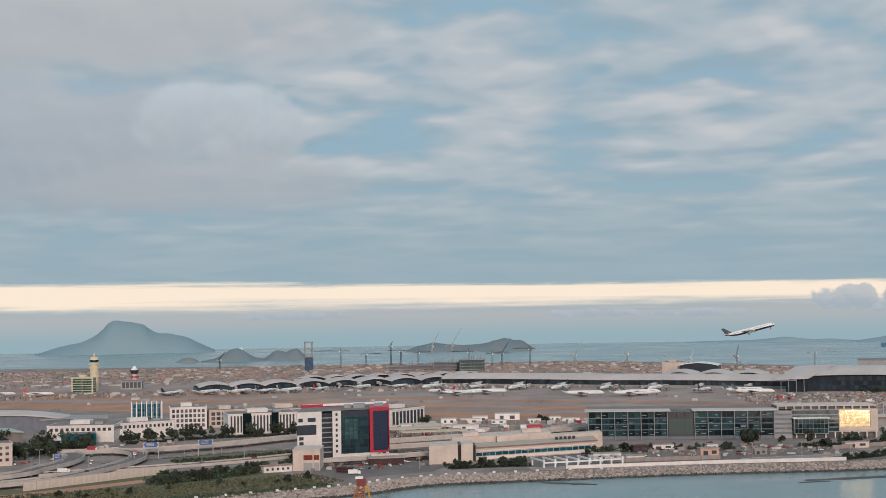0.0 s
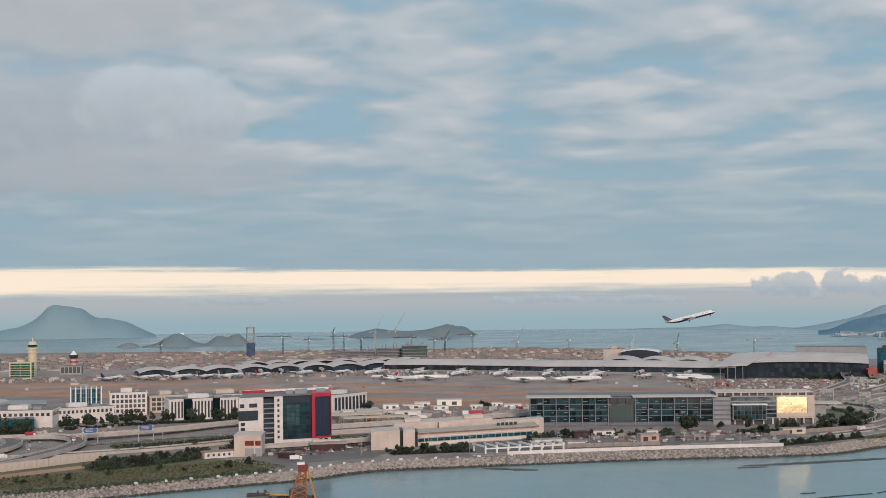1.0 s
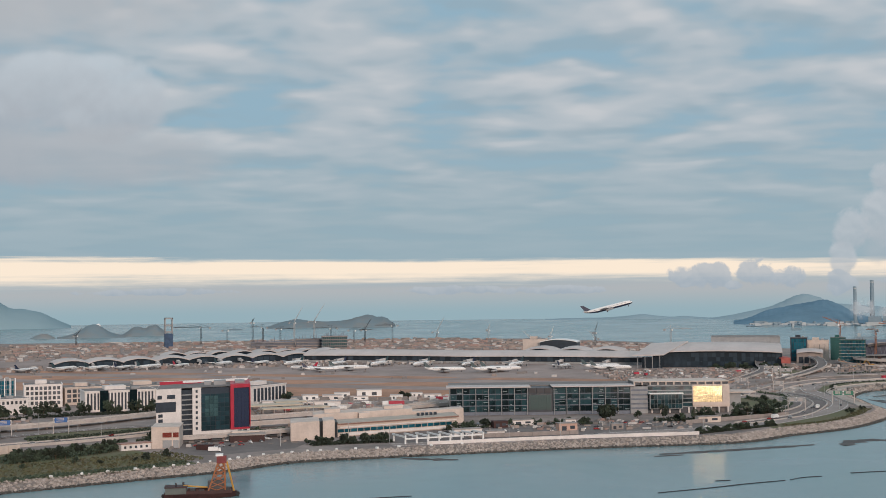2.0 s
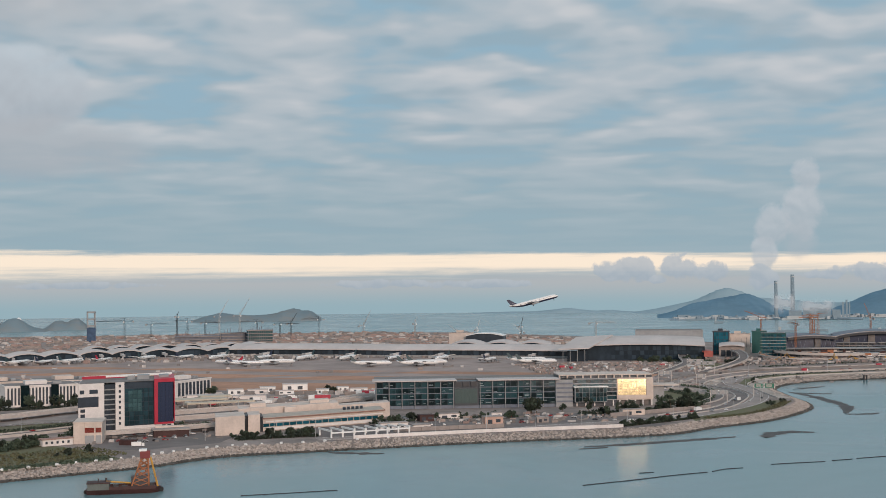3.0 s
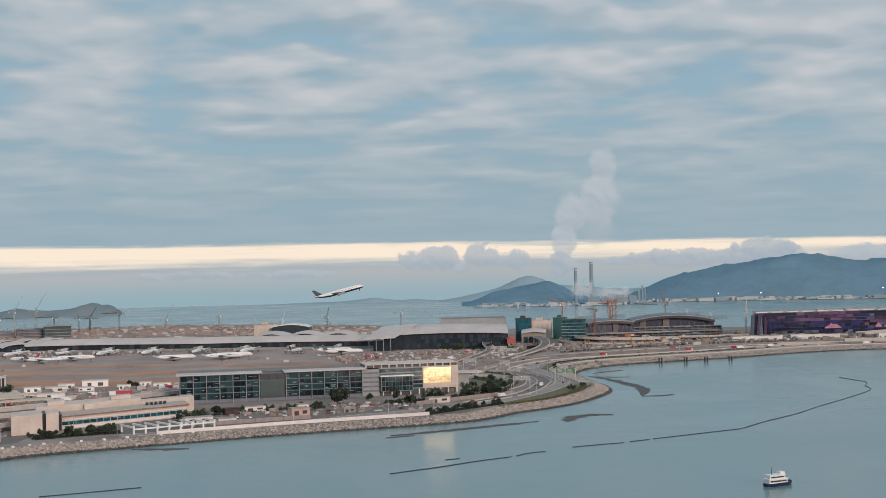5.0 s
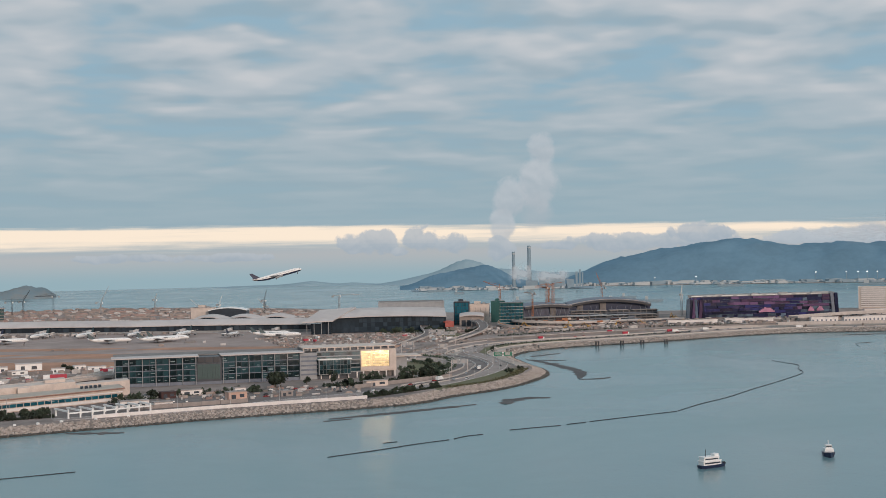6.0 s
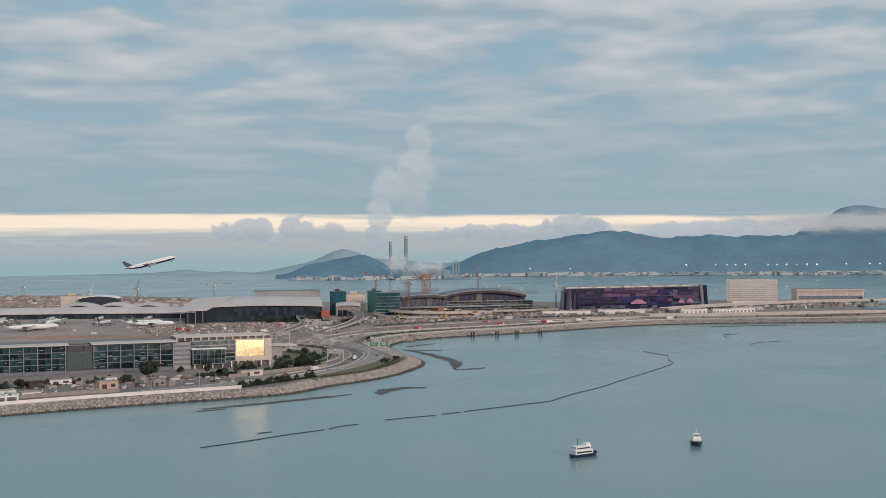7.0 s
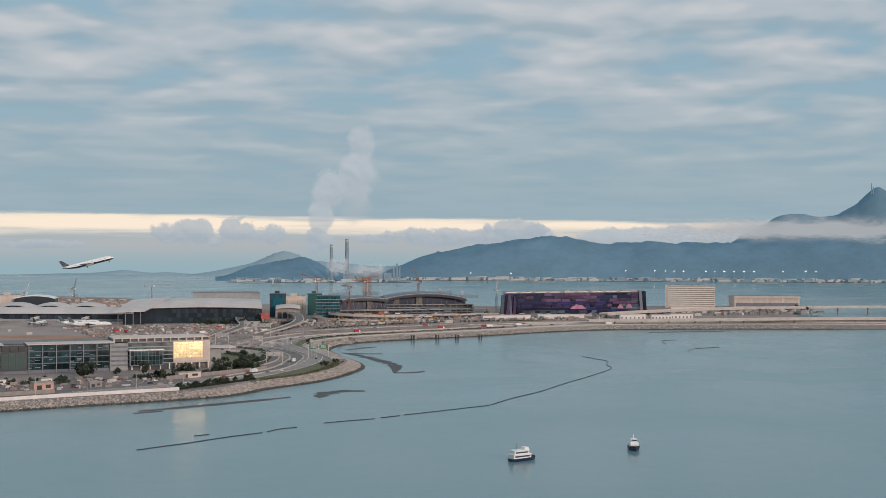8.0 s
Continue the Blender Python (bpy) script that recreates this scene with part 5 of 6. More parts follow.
# ---- aircraft ----
def airliner(label, belly, tail, length=56.0, group="parked airliners"):
    e = empty("airliner", 0, 0, 0, 0, label, "aircraft", group)
    r = length * 0.047
    rings = [(-0.5, 0.10, 0.55), (-0.46, 0.30, 0.45), (-0.36, 0.72, 0.2), (-0.22, 1.0, 0), (0.0, 1.0, 0), (0.2, 1.0, 0), (0.36, 1.0, 0), (0.44, 0.82, -0.08), (0.48, 0.5, -0.22), (0.5, 0.1, -0.3)]

    def loft(lo, hi, grow):
        bm = bmesh.new()
        prev = None
        for u, k, lift in rings:
            row = [bm.verts.new((u * length, math.sin(a) * r * k * grow, r * lift - math.cos(a) * r * k * grow + 2.2 + r)) for a in [lo + (hi - lo) * i / 14 for i in range(15)]]
            if prev:
                for i in range(14):
                    bm.faces.new((prev[i], prev[i + 1], row[i + 1], row[i]))
            prev = row
        for f in bm.faces:
            f.smooth = True
        bmesh.ops.recalc_face_normals(bm, faces=bm.faces)
        return bm

    tube = part("fuselage", loft(0, 2 * math.pi, 1.0), PAINT, e)
    zw = 2.2 + r * 1.25
    for s in (-1, 1):
        boxes("window_band", [(-length * 0.30, length * 0.37, s * r * 0.965 - 0.06, s * r * 0.965 + 0.06, zw, zw + 0.28)], SLATE, tube, "thin dark line of cabin windows")
    boxes("cockpit_window", [(length * 0.455, length * 0.462, -r * 0.55, r * 0.55, 2.2 + r * 1.25, 2.2 + r * 1.55)], DARK, tube, "dark cockpit windows")
    part("belly", loft(-1.3, 1.3, 1.012), belly, e, "painted lower fuselage")
    for s in (-1, 1):
        def slab(name, pts, mat, label=""):
            bm = bmesh.new()
            lo = [bm.verts.new(p) for p in pts]
            hi = [bm.verts.new((p[0], p[1], p[2] + 0.5)) for p in pts]
            bm.faces.new(lo[::-1])
            bm.faces.new(hi)
            for i in range(4):
                bm.faces.new((lo[i], lo[(i + 1) % 4], hi[(i + 1) % 4], hi[i]))
            bmesh.ops.recalc_face_normals(bm, faces=bm.faces)
            part(name, bm, mat, e, label)
        z = 2.2 + r * 0.55
        slab("wing", [(length * 0.12, s * r * 0.7, z), (-length * 0.10, s * r * 0.7, z), (-length * 0.20, s * length * 0.45, z + 3.0), (-length * 0.15, s * length * 0.45, z + 3.0)], GREY)
        slab("tailplane", [(-length * 0.38, s * r * 0.3, z + r), (-length * 0.46, s * r * 0.3, z + r), (-length * 0.50, s * length * 0.16, z + r + 1), (-length * 0.46, s * length * 0.16, z + r + 1)], PAINT)
        for f, y in ((0.055, 0.16), (-0.03, 0.28)):
            pod_ = rods("engine", [((length * f - 2.6, s * length * y, z - 0.6), (length * f + 2.4, s * length * y, z - 0.6), 1.1, 1.4)], GREY, e, n=12)
            rods("intake", [((length * f + 2.4, s * length * y, z - 0.6), (length * f + 2.45, s * length * y, z - 0.6), 1.15)], BLACK, pod_, n=12)
    bm = bmesh.new()
    pts = [(-length * 0.34, 2.2 + r * 1.9), (-length * 0.47, 2.2 + r * 1.7), (-length * 0.525, 2.2 + r * 4.5), (-length * 0.475, 2.2 + r * 4.5)]
    va = [[bm.verts.new((x, y, z)) for x, z in pts] for y in (-0.3, 0.3)]
    bm.faces.new(va[0])
    bm.faces.new(va[1][::-1])
    for i in range(4):
        bm.faces.new((va[0][i], va[0][(i + 1) % 4], va[1][(i + 1) % 4], va[1][i]))
    bmesh.ops.recalc_face_normals(bm, faces=bm.faces)
    part("tail_fin", bm, tail, e, "painted tail fin")
    for x, y in ((length * 0.4, 0), (-length * 0.03, 3), (-length * 0.03, -3)):
        rods("landing_gear", [((x, y, 0), (x, y, 3), 0.45)], BLACK, e)
    return e


TEALTAIL = material("teal_tail", (0.03, 0.065, 0.075), 0.4)
JET = [airliner("white parked airliner with a dark green tail", PAINT, TEALTAIL), airliner("white parked airliner with a red tail", PAINT, RED, 44), airliner("white parked airliner with a navy tail", CARPAINT[0], NAVY, 50)]
STANDS = [(184, 1815, 2, 0), (245, 1800, 4, 0), (260, 1818, 3, 0), (405, 1790, -3, 0), (400, 1828, 4, 0), (352, 1850, 60, 2), (18, 1872, 2, 2), (58, 1892, 5, 0), (-5, 1920, 150, 1), (-300, 1990, 60, 0), (-262, 1996, 62, 2), (-228, 2002, 58, 0), (-185, 2030, 64, 1), (-125, 2052, 66, 0), (-70, 2060, 60, 2), (-20, 2040, 240, 0), (45, 2010, 240, 2), (105, 1985, 240, 0), (165, 1962, 240, 0), (230, 1938, 242, 2), (295, 1908, 240, 0), (-345, 1985, 62, 0), (-395, 1972, 62, 2), (-660, 2020, 30, 1), (-720, 2060, 40, 1), (-600, 2010, 10, 1)]
for i, (x, y, turn, k) in enumerate(STANDS):
    if i in (0, 8, 6):
        JET[{0: 0, 8: 1, 6: 2}[i]].matrix_basis = pose(x, y, LAND + 0.1, 0, 0, turn)
    else:
        copy_thing(JET[k], pose(x, y, LAND + 0.1, 0, 0, turn))
fly = airliner("white and navy airliner climbing after take-off", NAVY, NAVY, 68, "")
fly.matrix_basis = pose(*polar(12.7, 1850), 84, 0, -14, -8)


def bridge_arm(label):
    e = empty("jet_bridge", 0, 0, 0, 0, label, "jet bridge", "jet bridges")
    boxes("tunnel", [(0, 26, -1.6, 1.6, 4.2, 7.2)], WHITE, e)
    boxes("rotunda", [(-4, 0, -2.6, 2.6, 3.6, 7.8)], GREY, e)
    rods("leg", [((22, 0, 0), (22, 0, 4.2), 0.7)], STEEL, e)
    boxes("cab", [(26, 29, -2.2, 2.2, 3.8, 7.4)], GREY, e)
    return e


arms = bridge_arm("pale grey enclosed jet bridge")
arms.matrix_basis = pose(-320, 2078, LAND, 0, 0, -80)
for k in range(1, 16):
    u = k / 15.0
    q = Vector((-320, 2078)).lerp(Vector((-90, 2150)), u * 2) if u < 0.5 else Vector((-40, 2140)).lerp(Vector((430, 1922)), u * 2 - 1)
    copy_thing(arms, pose(q.x, q.y - 3, LAND, 0, 0, -80 if u < 0.5 else -115))


# ---- tower cranes ----
def tower_crane(h, reach, mat, label, luff=0.0):
    e = empty("tower_crane", 0, 0, 0, 0, label, "crane", "tower cranes")
    rows = [((x, y, 0), (x, y, h), 0.24) for x in (-1.2, 1.2) for y in (-1.2, 1.2)]
    n = max(4, int(h / 5))
    for k in range(n):
        z0, z1, s = h * k / n, h * (k + 1) / n, 1.2 if k % 2 else -1.2
        rows += [((-s, -1.2, z0), (s, -1.2, z1), 0.22), ((-1.2, s, z0), (-1.2, -s, z1), 0.22)]
    rods("mast", rows, mat, e, n=4)
    tip = (reach * math.cos(luff), 0, h + 2 + reach * math.sin(luff))
    rods("jib", [((0, -0.9, h + 2), tip, 0.3), ((0, 0.9, h + 2), tip, 0.3), ((0, 0, h + 4), tip, 0.25)], mat, e, n=4)
    rods("counter_jib", [((0, 0, h + 2), (-reach * 0.3, 0, h + 2), 0.4)], mat, e, n=4)
    boxes("counterweight", [(-reach * 0.3 - 2, -reach * 0.3 + 2, -1.2, 1.2, h - 1, h + 2)], GREY, e)
    rods("apex", [((0, 0, h + 1), (0, 0, h + 8), 0.3), ((0, 0, h + 8), tip, 0.15), ((0, 0, h + 8), (-reach * 0.3, 0, h + 2), 0.15)], mat, e, n=4)
    cabin = boxes("cab", [(1.2, 3.2, -1.8, 0.2, h - 1, h + 1.6)], PAINT, e)
    boxes("window", [(3.2, 3.26, -1.6, 0.0, h + 0.1, h + 1.4)], DARK, cabin)
    return e


for x, y, h, reach, turn, luff, mat in ((-221, 2885, 34, 60, 178, 0, BLACK), (-169, 2923, 26, 34, 0, 0, BLACK), (-109, 2758, 46, 10, 20, 1.2, BLACK), (-91, 2834, 34, 30, 170, 0, BLACK), (-55, 2830, 30, 30, 10, 0, BLACK), (-26, 2808, 44, 40, 30, 1.0, STEEL), (15, 2849, 44, 44, 20, 1.0, STEEL), (50, 2835, 30, 40, 175, 0, BLACK), (97, 2816, 26, 40, 0, 0, BLACK), (120, 2840, 26, 26, 10, 1.0, BLACK), (178, 2841, 34, 36, 175, 0, BLACK), (263, 2748, 22, 34, 10, 1.1, STEEL), (363, 2708, 26, 12, 10, 1.3, STEEL), (430, 2600, 12, 22, 150, 0.7, STEEL), (545, 2540, 12, 20, 150, 0.8, STEEL), (640, 2350, 34, 40, 5, 0, STEEL), (854, 2113, 46, 30, 170, 0.4, ORANGE), (860, 1990, 40, 24, 100, 0, ORANGE), (1018, 2060, 44, 30, 100, 1.0, ORANGE), (930, 2080, 46, 24, 170, 0, ORANGE), (-480, 2900, 20, 20, 30, 0.9, BLACK), (530, 2470, 26, 20, 40, 1.2, BLACK), (470, 2600, 16, 20, 40, 1.1, STEEL), (1090, 1920, 34, 20, 40, 1.3, STEEL)):
    c = tower_crane(h, reach, mat, "slim dark tower crane over the building site" if mat is BLACK else ("orange lattice tower crane" if mat is ORANGE else "grey tower crane with a raised jib"), luff)
    c.matrix_basis = pose(x, y, LAND, 0, 0, turn)
mast = empty("twin_hoist", 902, 2014, LAND, 0, "twin orange lattice hoist towers at the arena", "hoist")
for s in (-6, 5):
    rods("lattice", [((s + i, j, 0), (s + i, j, 56), 0.3) for i in (-1.6, 1.6) for j in (-2, 2)] + [((s + (2 if k % 2 else -2), -2, 4 * k), (s + (-2 if k % 2 else 2), -2, 4 * k + 4), 0.22) for k in range(14)], ORANGE, mast, n=4)
boxes("bridge", [(-8, 7, -1.6, 1.6, 53, 54)], ORANGE, mast)
rods("jib", [((-6, 0, 56), (-26, 0, 52), 0.3), ((5, 0, 56), (22, 0, 57), 0.3)], ORANGE, mast, n=4)
for x, y, w, h, mat, lab in ((30, 2600, 46, 22, GREENNET, "green netted building frame"), (-20, 2640, 70, 17, SLATE, "grey concrete building frame under construction"), (-108, 2650, 84, 12, SLATE, "low concrete frame under construction")):
    e = empty("building_frame", x, y, LAND, 4, lab, "building site")
    boxes("core", [(0, w, 4, 26, 0, h)], mat, e)
    each_box("slab", [(-2, w + 2, 0, 28, z, z + 1) for z in range(4, int(h) + 1, 6)], CONCRETE, e)
    each_box("column", [(w * k / 13 - 0.5, w * k / 13 + 0.5, 0.5, 1.7, 0, h + 3 + 2 * (k * 5 % 4)) for k in range(14)], SLATE, e)

# ---- far shore: power station, sheds, lights, radar dome ----
ps = empty("power_station", *polar(24.2, 3960), 3, -24, "hazy far power station with pale blocks", "power station")
# haze over the far shore is painted into these two greys
HAZE = material("haze_tinted_grey", (0.23, 0.30, 0.345), 0.9, vary=0.12, scale=0.05)
HAZEPALE = material("haze_tinted_pale", (0.42, 0.45, 0.46), 0.9, vary=0.12, scale=0.05)
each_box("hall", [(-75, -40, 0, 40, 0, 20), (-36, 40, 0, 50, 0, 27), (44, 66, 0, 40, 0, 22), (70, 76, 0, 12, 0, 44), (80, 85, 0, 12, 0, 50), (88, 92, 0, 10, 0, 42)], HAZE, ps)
for az_, top, r in ((23.28, 122, 6.5), (22.62, 105, 5.5)):
    e = empty("chimney", *polar(az_, 4000), 3, 0, "tall hazy grey power station chimney", "chimney", "chimneys")
    rods("shaft", [((0, 0, 0), (0, 0, top), r, r * 0.75)], HAZE, e, n=14)
    rods("band", [((0, 0, top - 8), (0, 0, top - 4), r * 0.85)], HAZEPALE, e, n=14)
GLOW = bpy.data.materials.new("lamp_glow")
GLOW.use_nodes = True
gp = GLOW.node_tree.nodes["Principled BSDF"]
gp.inputs["Emission Color"].default_value, gp.inputs["Emission Strength"].default_value = (1.0, 0.97, 0.88, 1), 2.5
for k, turn in enumerate((35.0, 36.2, 36.65, 37.0, 37.4, 38.3, 38.65, 39.05, 39.45, 39.85, 40.25, 41.4, 42.3, 42.7, 28.5, 30.2)):
    e = empty("floodlight_mast", *polar(turn, 4130 + max(turn - 38, 0) * 12), 3, 0, "far quay floodlight mast with lit lamps", "floodlight", "quay floodlights")
    h = 27 if k < 14 else 18
    rods("pole", [((0, 0, 0), (0, 0, h), 1.0)], HAZE, e)
    boxes("lamp", [(-1.6, 1.6, -1, 1, h, h + 1.8)], GLOW, e, "glowing white lamp")
rs = random.Random(21)
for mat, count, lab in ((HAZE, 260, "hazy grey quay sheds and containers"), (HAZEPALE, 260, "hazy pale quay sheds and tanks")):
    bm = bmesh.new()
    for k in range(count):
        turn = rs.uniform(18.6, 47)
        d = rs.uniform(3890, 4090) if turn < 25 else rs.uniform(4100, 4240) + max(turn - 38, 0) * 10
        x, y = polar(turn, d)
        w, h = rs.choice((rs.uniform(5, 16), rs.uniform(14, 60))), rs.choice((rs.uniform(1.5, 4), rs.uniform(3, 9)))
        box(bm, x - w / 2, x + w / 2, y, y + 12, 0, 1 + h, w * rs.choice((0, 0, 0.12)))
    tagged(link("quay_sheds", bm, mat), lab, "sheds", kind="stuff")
sheet("ground_headland", [polar(18.3, 3860), polar(20.5, 3880), polar(23, 3900), polar(26, 3870), polar(26, 4150), polar(18.3, 4150)], 0.7, HAZE, "low grey quay of the power station")
dome = empty("radar_dome", *polar(-8.53, 3630), 28, 0, "white radar dome on the islet top", "radar dome")
bm = bmesh.new()
bmesh.ops.create_uvsphere(bm, u_segments=16, v_segments=10, radius=7)
part("dome", bm, PAINT, dome)
rods("base", [((0, 0, -8), (0, 0, -4), 5)], CONCRETE, dome, n=10)
tip = empty("antenna", *polar(44.85, 4560), 284, 0, "thin antenna mast on the peak", "antenna")
rods("mast", [((0, 0, -10), (0, 0, 24), 2.0, 1.0), ((8, 0, -10), (8, 0, 12), 2.4, 1.5)], HAZE, tip)


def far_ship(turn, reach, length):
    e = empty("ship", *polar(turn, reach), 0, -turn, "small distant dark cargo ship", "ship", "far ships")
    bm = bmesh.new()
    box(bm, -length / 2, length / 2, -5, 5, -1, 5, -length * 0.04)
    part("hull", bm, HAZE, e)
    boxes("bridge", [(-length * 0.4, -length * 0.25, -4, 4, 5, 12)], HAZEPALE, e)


for turn, reach, length in ((23.0, 3000, 40), (24.3, 3050, 36), (31.6, 3900, 70), (37.4, 3880, 90), (40.8, 3950, 60), (26.9, 2950, 40), (28.4, 2900, 40), (27.4, 3100, 34), (43.2, 3940, 70), (44.4, 3920, 30), (19.4, 3840, 60), (20.3, 3600, 24)):
    far_ship(turn, reach, length)

def mist(name, across, amount, ragged):
    """A soft veil that thins out towards its edges."""
    m = bpy.data.materials.new(name)
    m.use_nodes = True
    g = Graph(m.node_tree)
    p = m.node_tree.nodes["Principled BSDF"]
    p.inputs["Base Color"].default_value, p.inputs["Roughness"].default_value = (0.62, 0.66, 0.70, 1), 1.0
    p.inputs["Specular IOR Level"].default_value = 0.0
    gx, gy, gz = g.xyz(g.node("ShaderNodeTexCoord").outputs["Generated"])
    rag = g.math("SUBTRACT", g.noise(g.vec(g.math("MULTIPLY", gx, across), g.math("MULTIPLY", gz, 2.0), 0.0), 1.2, 6, 0.6, 0.3), 0.5)
    u = g.math("MULTIPLY_ADD", rag, ragged, gz)
    soft = g.math("MULTIPLY", g.step(u, 0.95, 0.55), g.step(u, 0.02, 0.40))
    side = g.math("MULTIPLY_ADD", rag, 0.3, gx)
    soft = g.math("MULTIPLY", soft, g.math("MULTIPLY", g.step(side, 0.03, 0.30), g.step(side, 0.98, 0.72)))
    g.put(p.inputs["Alpha"], g.math("MULTIPLY", soft, amount))
    return m


FOG = mist("fog_bank", 9.0, 0.9, 0.8)
bm = bmesh.new()
prev = None
for k in range(31):
    x, y = polar(33.5 + k * 0.85, 4260)
    row = [bm.verts.new((x, y, z)) for z in (112, 208)]
    if prev:
        bm.faces.new((prev[0], row[0], row[1], prev[1]))
    prev = row
fogbank = tagged(link("fog_bank", bm, FOG), "low white fog bank along the mountain", "fog", kind="structure")
fogbank.visible_shadow = False

STEAM = mist("steam", 3.0, 0.55, 1.1)
for az0, az1, z0, z1, reach in ((23.3, 25.1, 14, 60, 3930), (22.3, 23.5, 14, 80, 3940)):
    bm = bmesh.new()
    row = [[bm.verts.new((*polar(a, reach), z)) for z in (z0, z1)] for a in (az0, (az0 + az1) / 2, az1)]
    for a, b in zip(row, row[1:]):
        bm.faces.new((a[0], b[0], b[1], a[1]))
    o = tagged(link("steam_drift", bm, STEAM), "thin white steam drifting off the power station", "steam", kind="structure")
    o.visible_shadow = False

# ---- boats, barge, booms, mud banks ----
def hull_mesh(length, beam, depth, bow=0.25):
    bm = bmesh.new()
    rows = []
    for u, w in ((-0.5, 0.85), (-0.3, 1.0), (0.1, 1.0), (0.5 - bow, 0.8), (0.5 - bow * 0.4, 0.45), (0.5, 0.04)):
        sheer = depth + max(u, 0) * depth * 0.5
        rows.append([bm.verts.new((u * length * (0.96 if z < 0 else 1), s * beam / 2 * w * (0.75 if z < 0 else 1), z)) for s, z in ((-1, sheer), (-1, -0.4), (1, -0.4), (1, sheer))])
    for a, b in zip(rows, rows[1:]):
        for i in range(4):
            bm.faces.new((a[i], a[(i + 1) % 4], b[(i + 1) % 4], b[i]))
    bm.faces.new(rows[0][::-1])
    bm.faces.new(rows[-1])
    bmesh.ops.recalc_face_normals(bm, faces=bm.faces)
    return bm


ferry = empty("ferry", 379, 638, 0, 8, "white two deck ferry with a dark blue hull", "boat")
part("hull", hull_mesh(17.5, 5.2, 1.6), NAVY, ferry)
each_box("deck_house", [(-7.6, 4.2, -2.2, 2.2, 1.6, 3.6), (-7.2, 3.0, -2.1, 2.1, 4.0, 5.8)], PAINT, ferry)
house = [o for o in ferry.children if o.name.startswith("deck_house")]
each_box("window_band", [(-6.8, 3.6, -2.3, 2.3, 2.3, 3.1), (-6.4, 2.2, -2.2, 2.2, 4.5, 5.2)], DARK, house[0])
each_box("deck", [(-8.0, 4.6, -2.5, 2.5, 3.6, 4.0), (-7.6, 3.2, -2.4, 2.4, 5.8, 6.1)], PAINT, ferry)
boxes("wheelhouse", [(0.2, 3.0, -1.6, 1.6, 6.1, 7.4)], PAINT, ferry)
rods("mast", [((-4.5, 0, 6), (-4.5, 0, 10), 0.15)], BLACK, ferry)
rods("tyre_fender", [((7.6, -0.6, 1.6), (7.6, 0.6, 1.6), 0.9)], TYRE, ferry, n=10)
launch = empty("launch", 455, 641, 0, -112, "white launch with a black hull seen bow on", "boat")
part("hull", hull_mesh(11.0, 6.6, 2.4, 0.4), NAVY, launch)
boxes("deck_house", [(-4.0, 1.8, -2.4, 2.4, 2.4, 4.6)], PAINT, launch)
boxes("wheelhouse", [(-2.6, 0.8, -1.7, 1.7, 4.6, 6.6)], PAINT, launch)
boxes("windscreen", [(0.75, 0.95, -1.5, 1.5, 5.3, 6.2)], DARK, launch)
rods("mast", [((-1, 0, 6.6), (-1, 0, 9), 0.2)], PAINT, launch)
rods("bow_rail", [((1.8, -2.4, 3.2), (5.0, -0.4, 3.8), 0.12), ((1.8, 2.4, 3.2), (5.0, 0.4, 3.8), 0.12)], PAINT, launch)

barge = empty("derrick_barge", -62, 799, 0, 2, "rusty derrick barge with an orange lattice tower", "barge")
part("hull", hull_mesh(42, 13, 2.6, 0.12), RUST, barge)
boxes("deck_house", [(-20, -8, -5, 5, 2.6, 6.2)], material("grey_green_paint", (0.13, 0.15, 0.14), 0.7), barge)
boxes("house_roof", [(-20.6, -7.4, -5.6, 5.6, 6.2, 6.7)], RUST, barge)
boxes("bulwark", [(-8, 18, -6.4, -5.8, 2.6, 4.4), (-8, 18, 5.8, 6.4, 2.6, 4.4)], RUST, barge)
legs = [((9 + 5 * i, 4 * j, 2.6), (12 + 1.6 * i, 1.4 * j, 21), 0.45) for i in (-1, 1) for j in (-1, 1)]
for k in range(6):
    f0, f1 = k / 6, (k + 1) / 6
    for j in (-1, 1):
        a = [9 + 5 * i + (3 - 3.4 * i) * f for i, f in ((-1, f0), (1, f1))]
        c = [9 + 5 * i + (3 - 3.4 * i) * f for i, f in ((1, f0), (-1, f1))]
        y0, y1, z0, z1 = j * (4 - 2.6 * f0), j * (4 - 2.6 * f1), 2.6 + 18.4 * f0, 2.6 + 18.4 * f1
        legs += [((a[0], y0, z0), (a[1], y1, z1), 0.28), ((c[0], y0, z0), (c[1], y1, z1), 0.28)]
rods("lattice_tower", legs, ORANGE, barge, "rusty orange lattice legs", n=5)
boxes("winch_cabin", [(9.2, 14.8, -2.4, 2.4, 19.5, 23.5)], material("maroon_paint", (0.20, 0.03, 0.03), 0.6), barge, "faded red winch cabin")
boxes("cabin_roof", [(8.6, 13.0, -2.4, 2.4, 23.5, 24.6)], PAINT, barge)
rods("boom", [((15, 0, 20), (19, 0, 3), 0.6), ((-10, 1, 6.6), (7, 0, 5.2), 0.5)], material("yellow_steel", (0.55, 0.30, 0.06), 0.6), barge)
boxes("engine_house", [(4, 14, -3.2, 3.2, 2.6, 9.5)], BLACK, barge)
each_box("winch_drum", [(-6, -3, -3, 3, 2.6, 5), (-1, 2, -4, -1, 2.6, 4.6), (14.5, 17, -2, 3, 2.6, 5.2)], BLACK, barge)
rods("tyre_fender", [((21, -1.2, 1.4), (21, 1.2, 1.4), 1.3), ((-21.2, -1.2, 1.2), (-21.2, 1.2, 1.2), 1.2)], TYRE, barge, n=10)
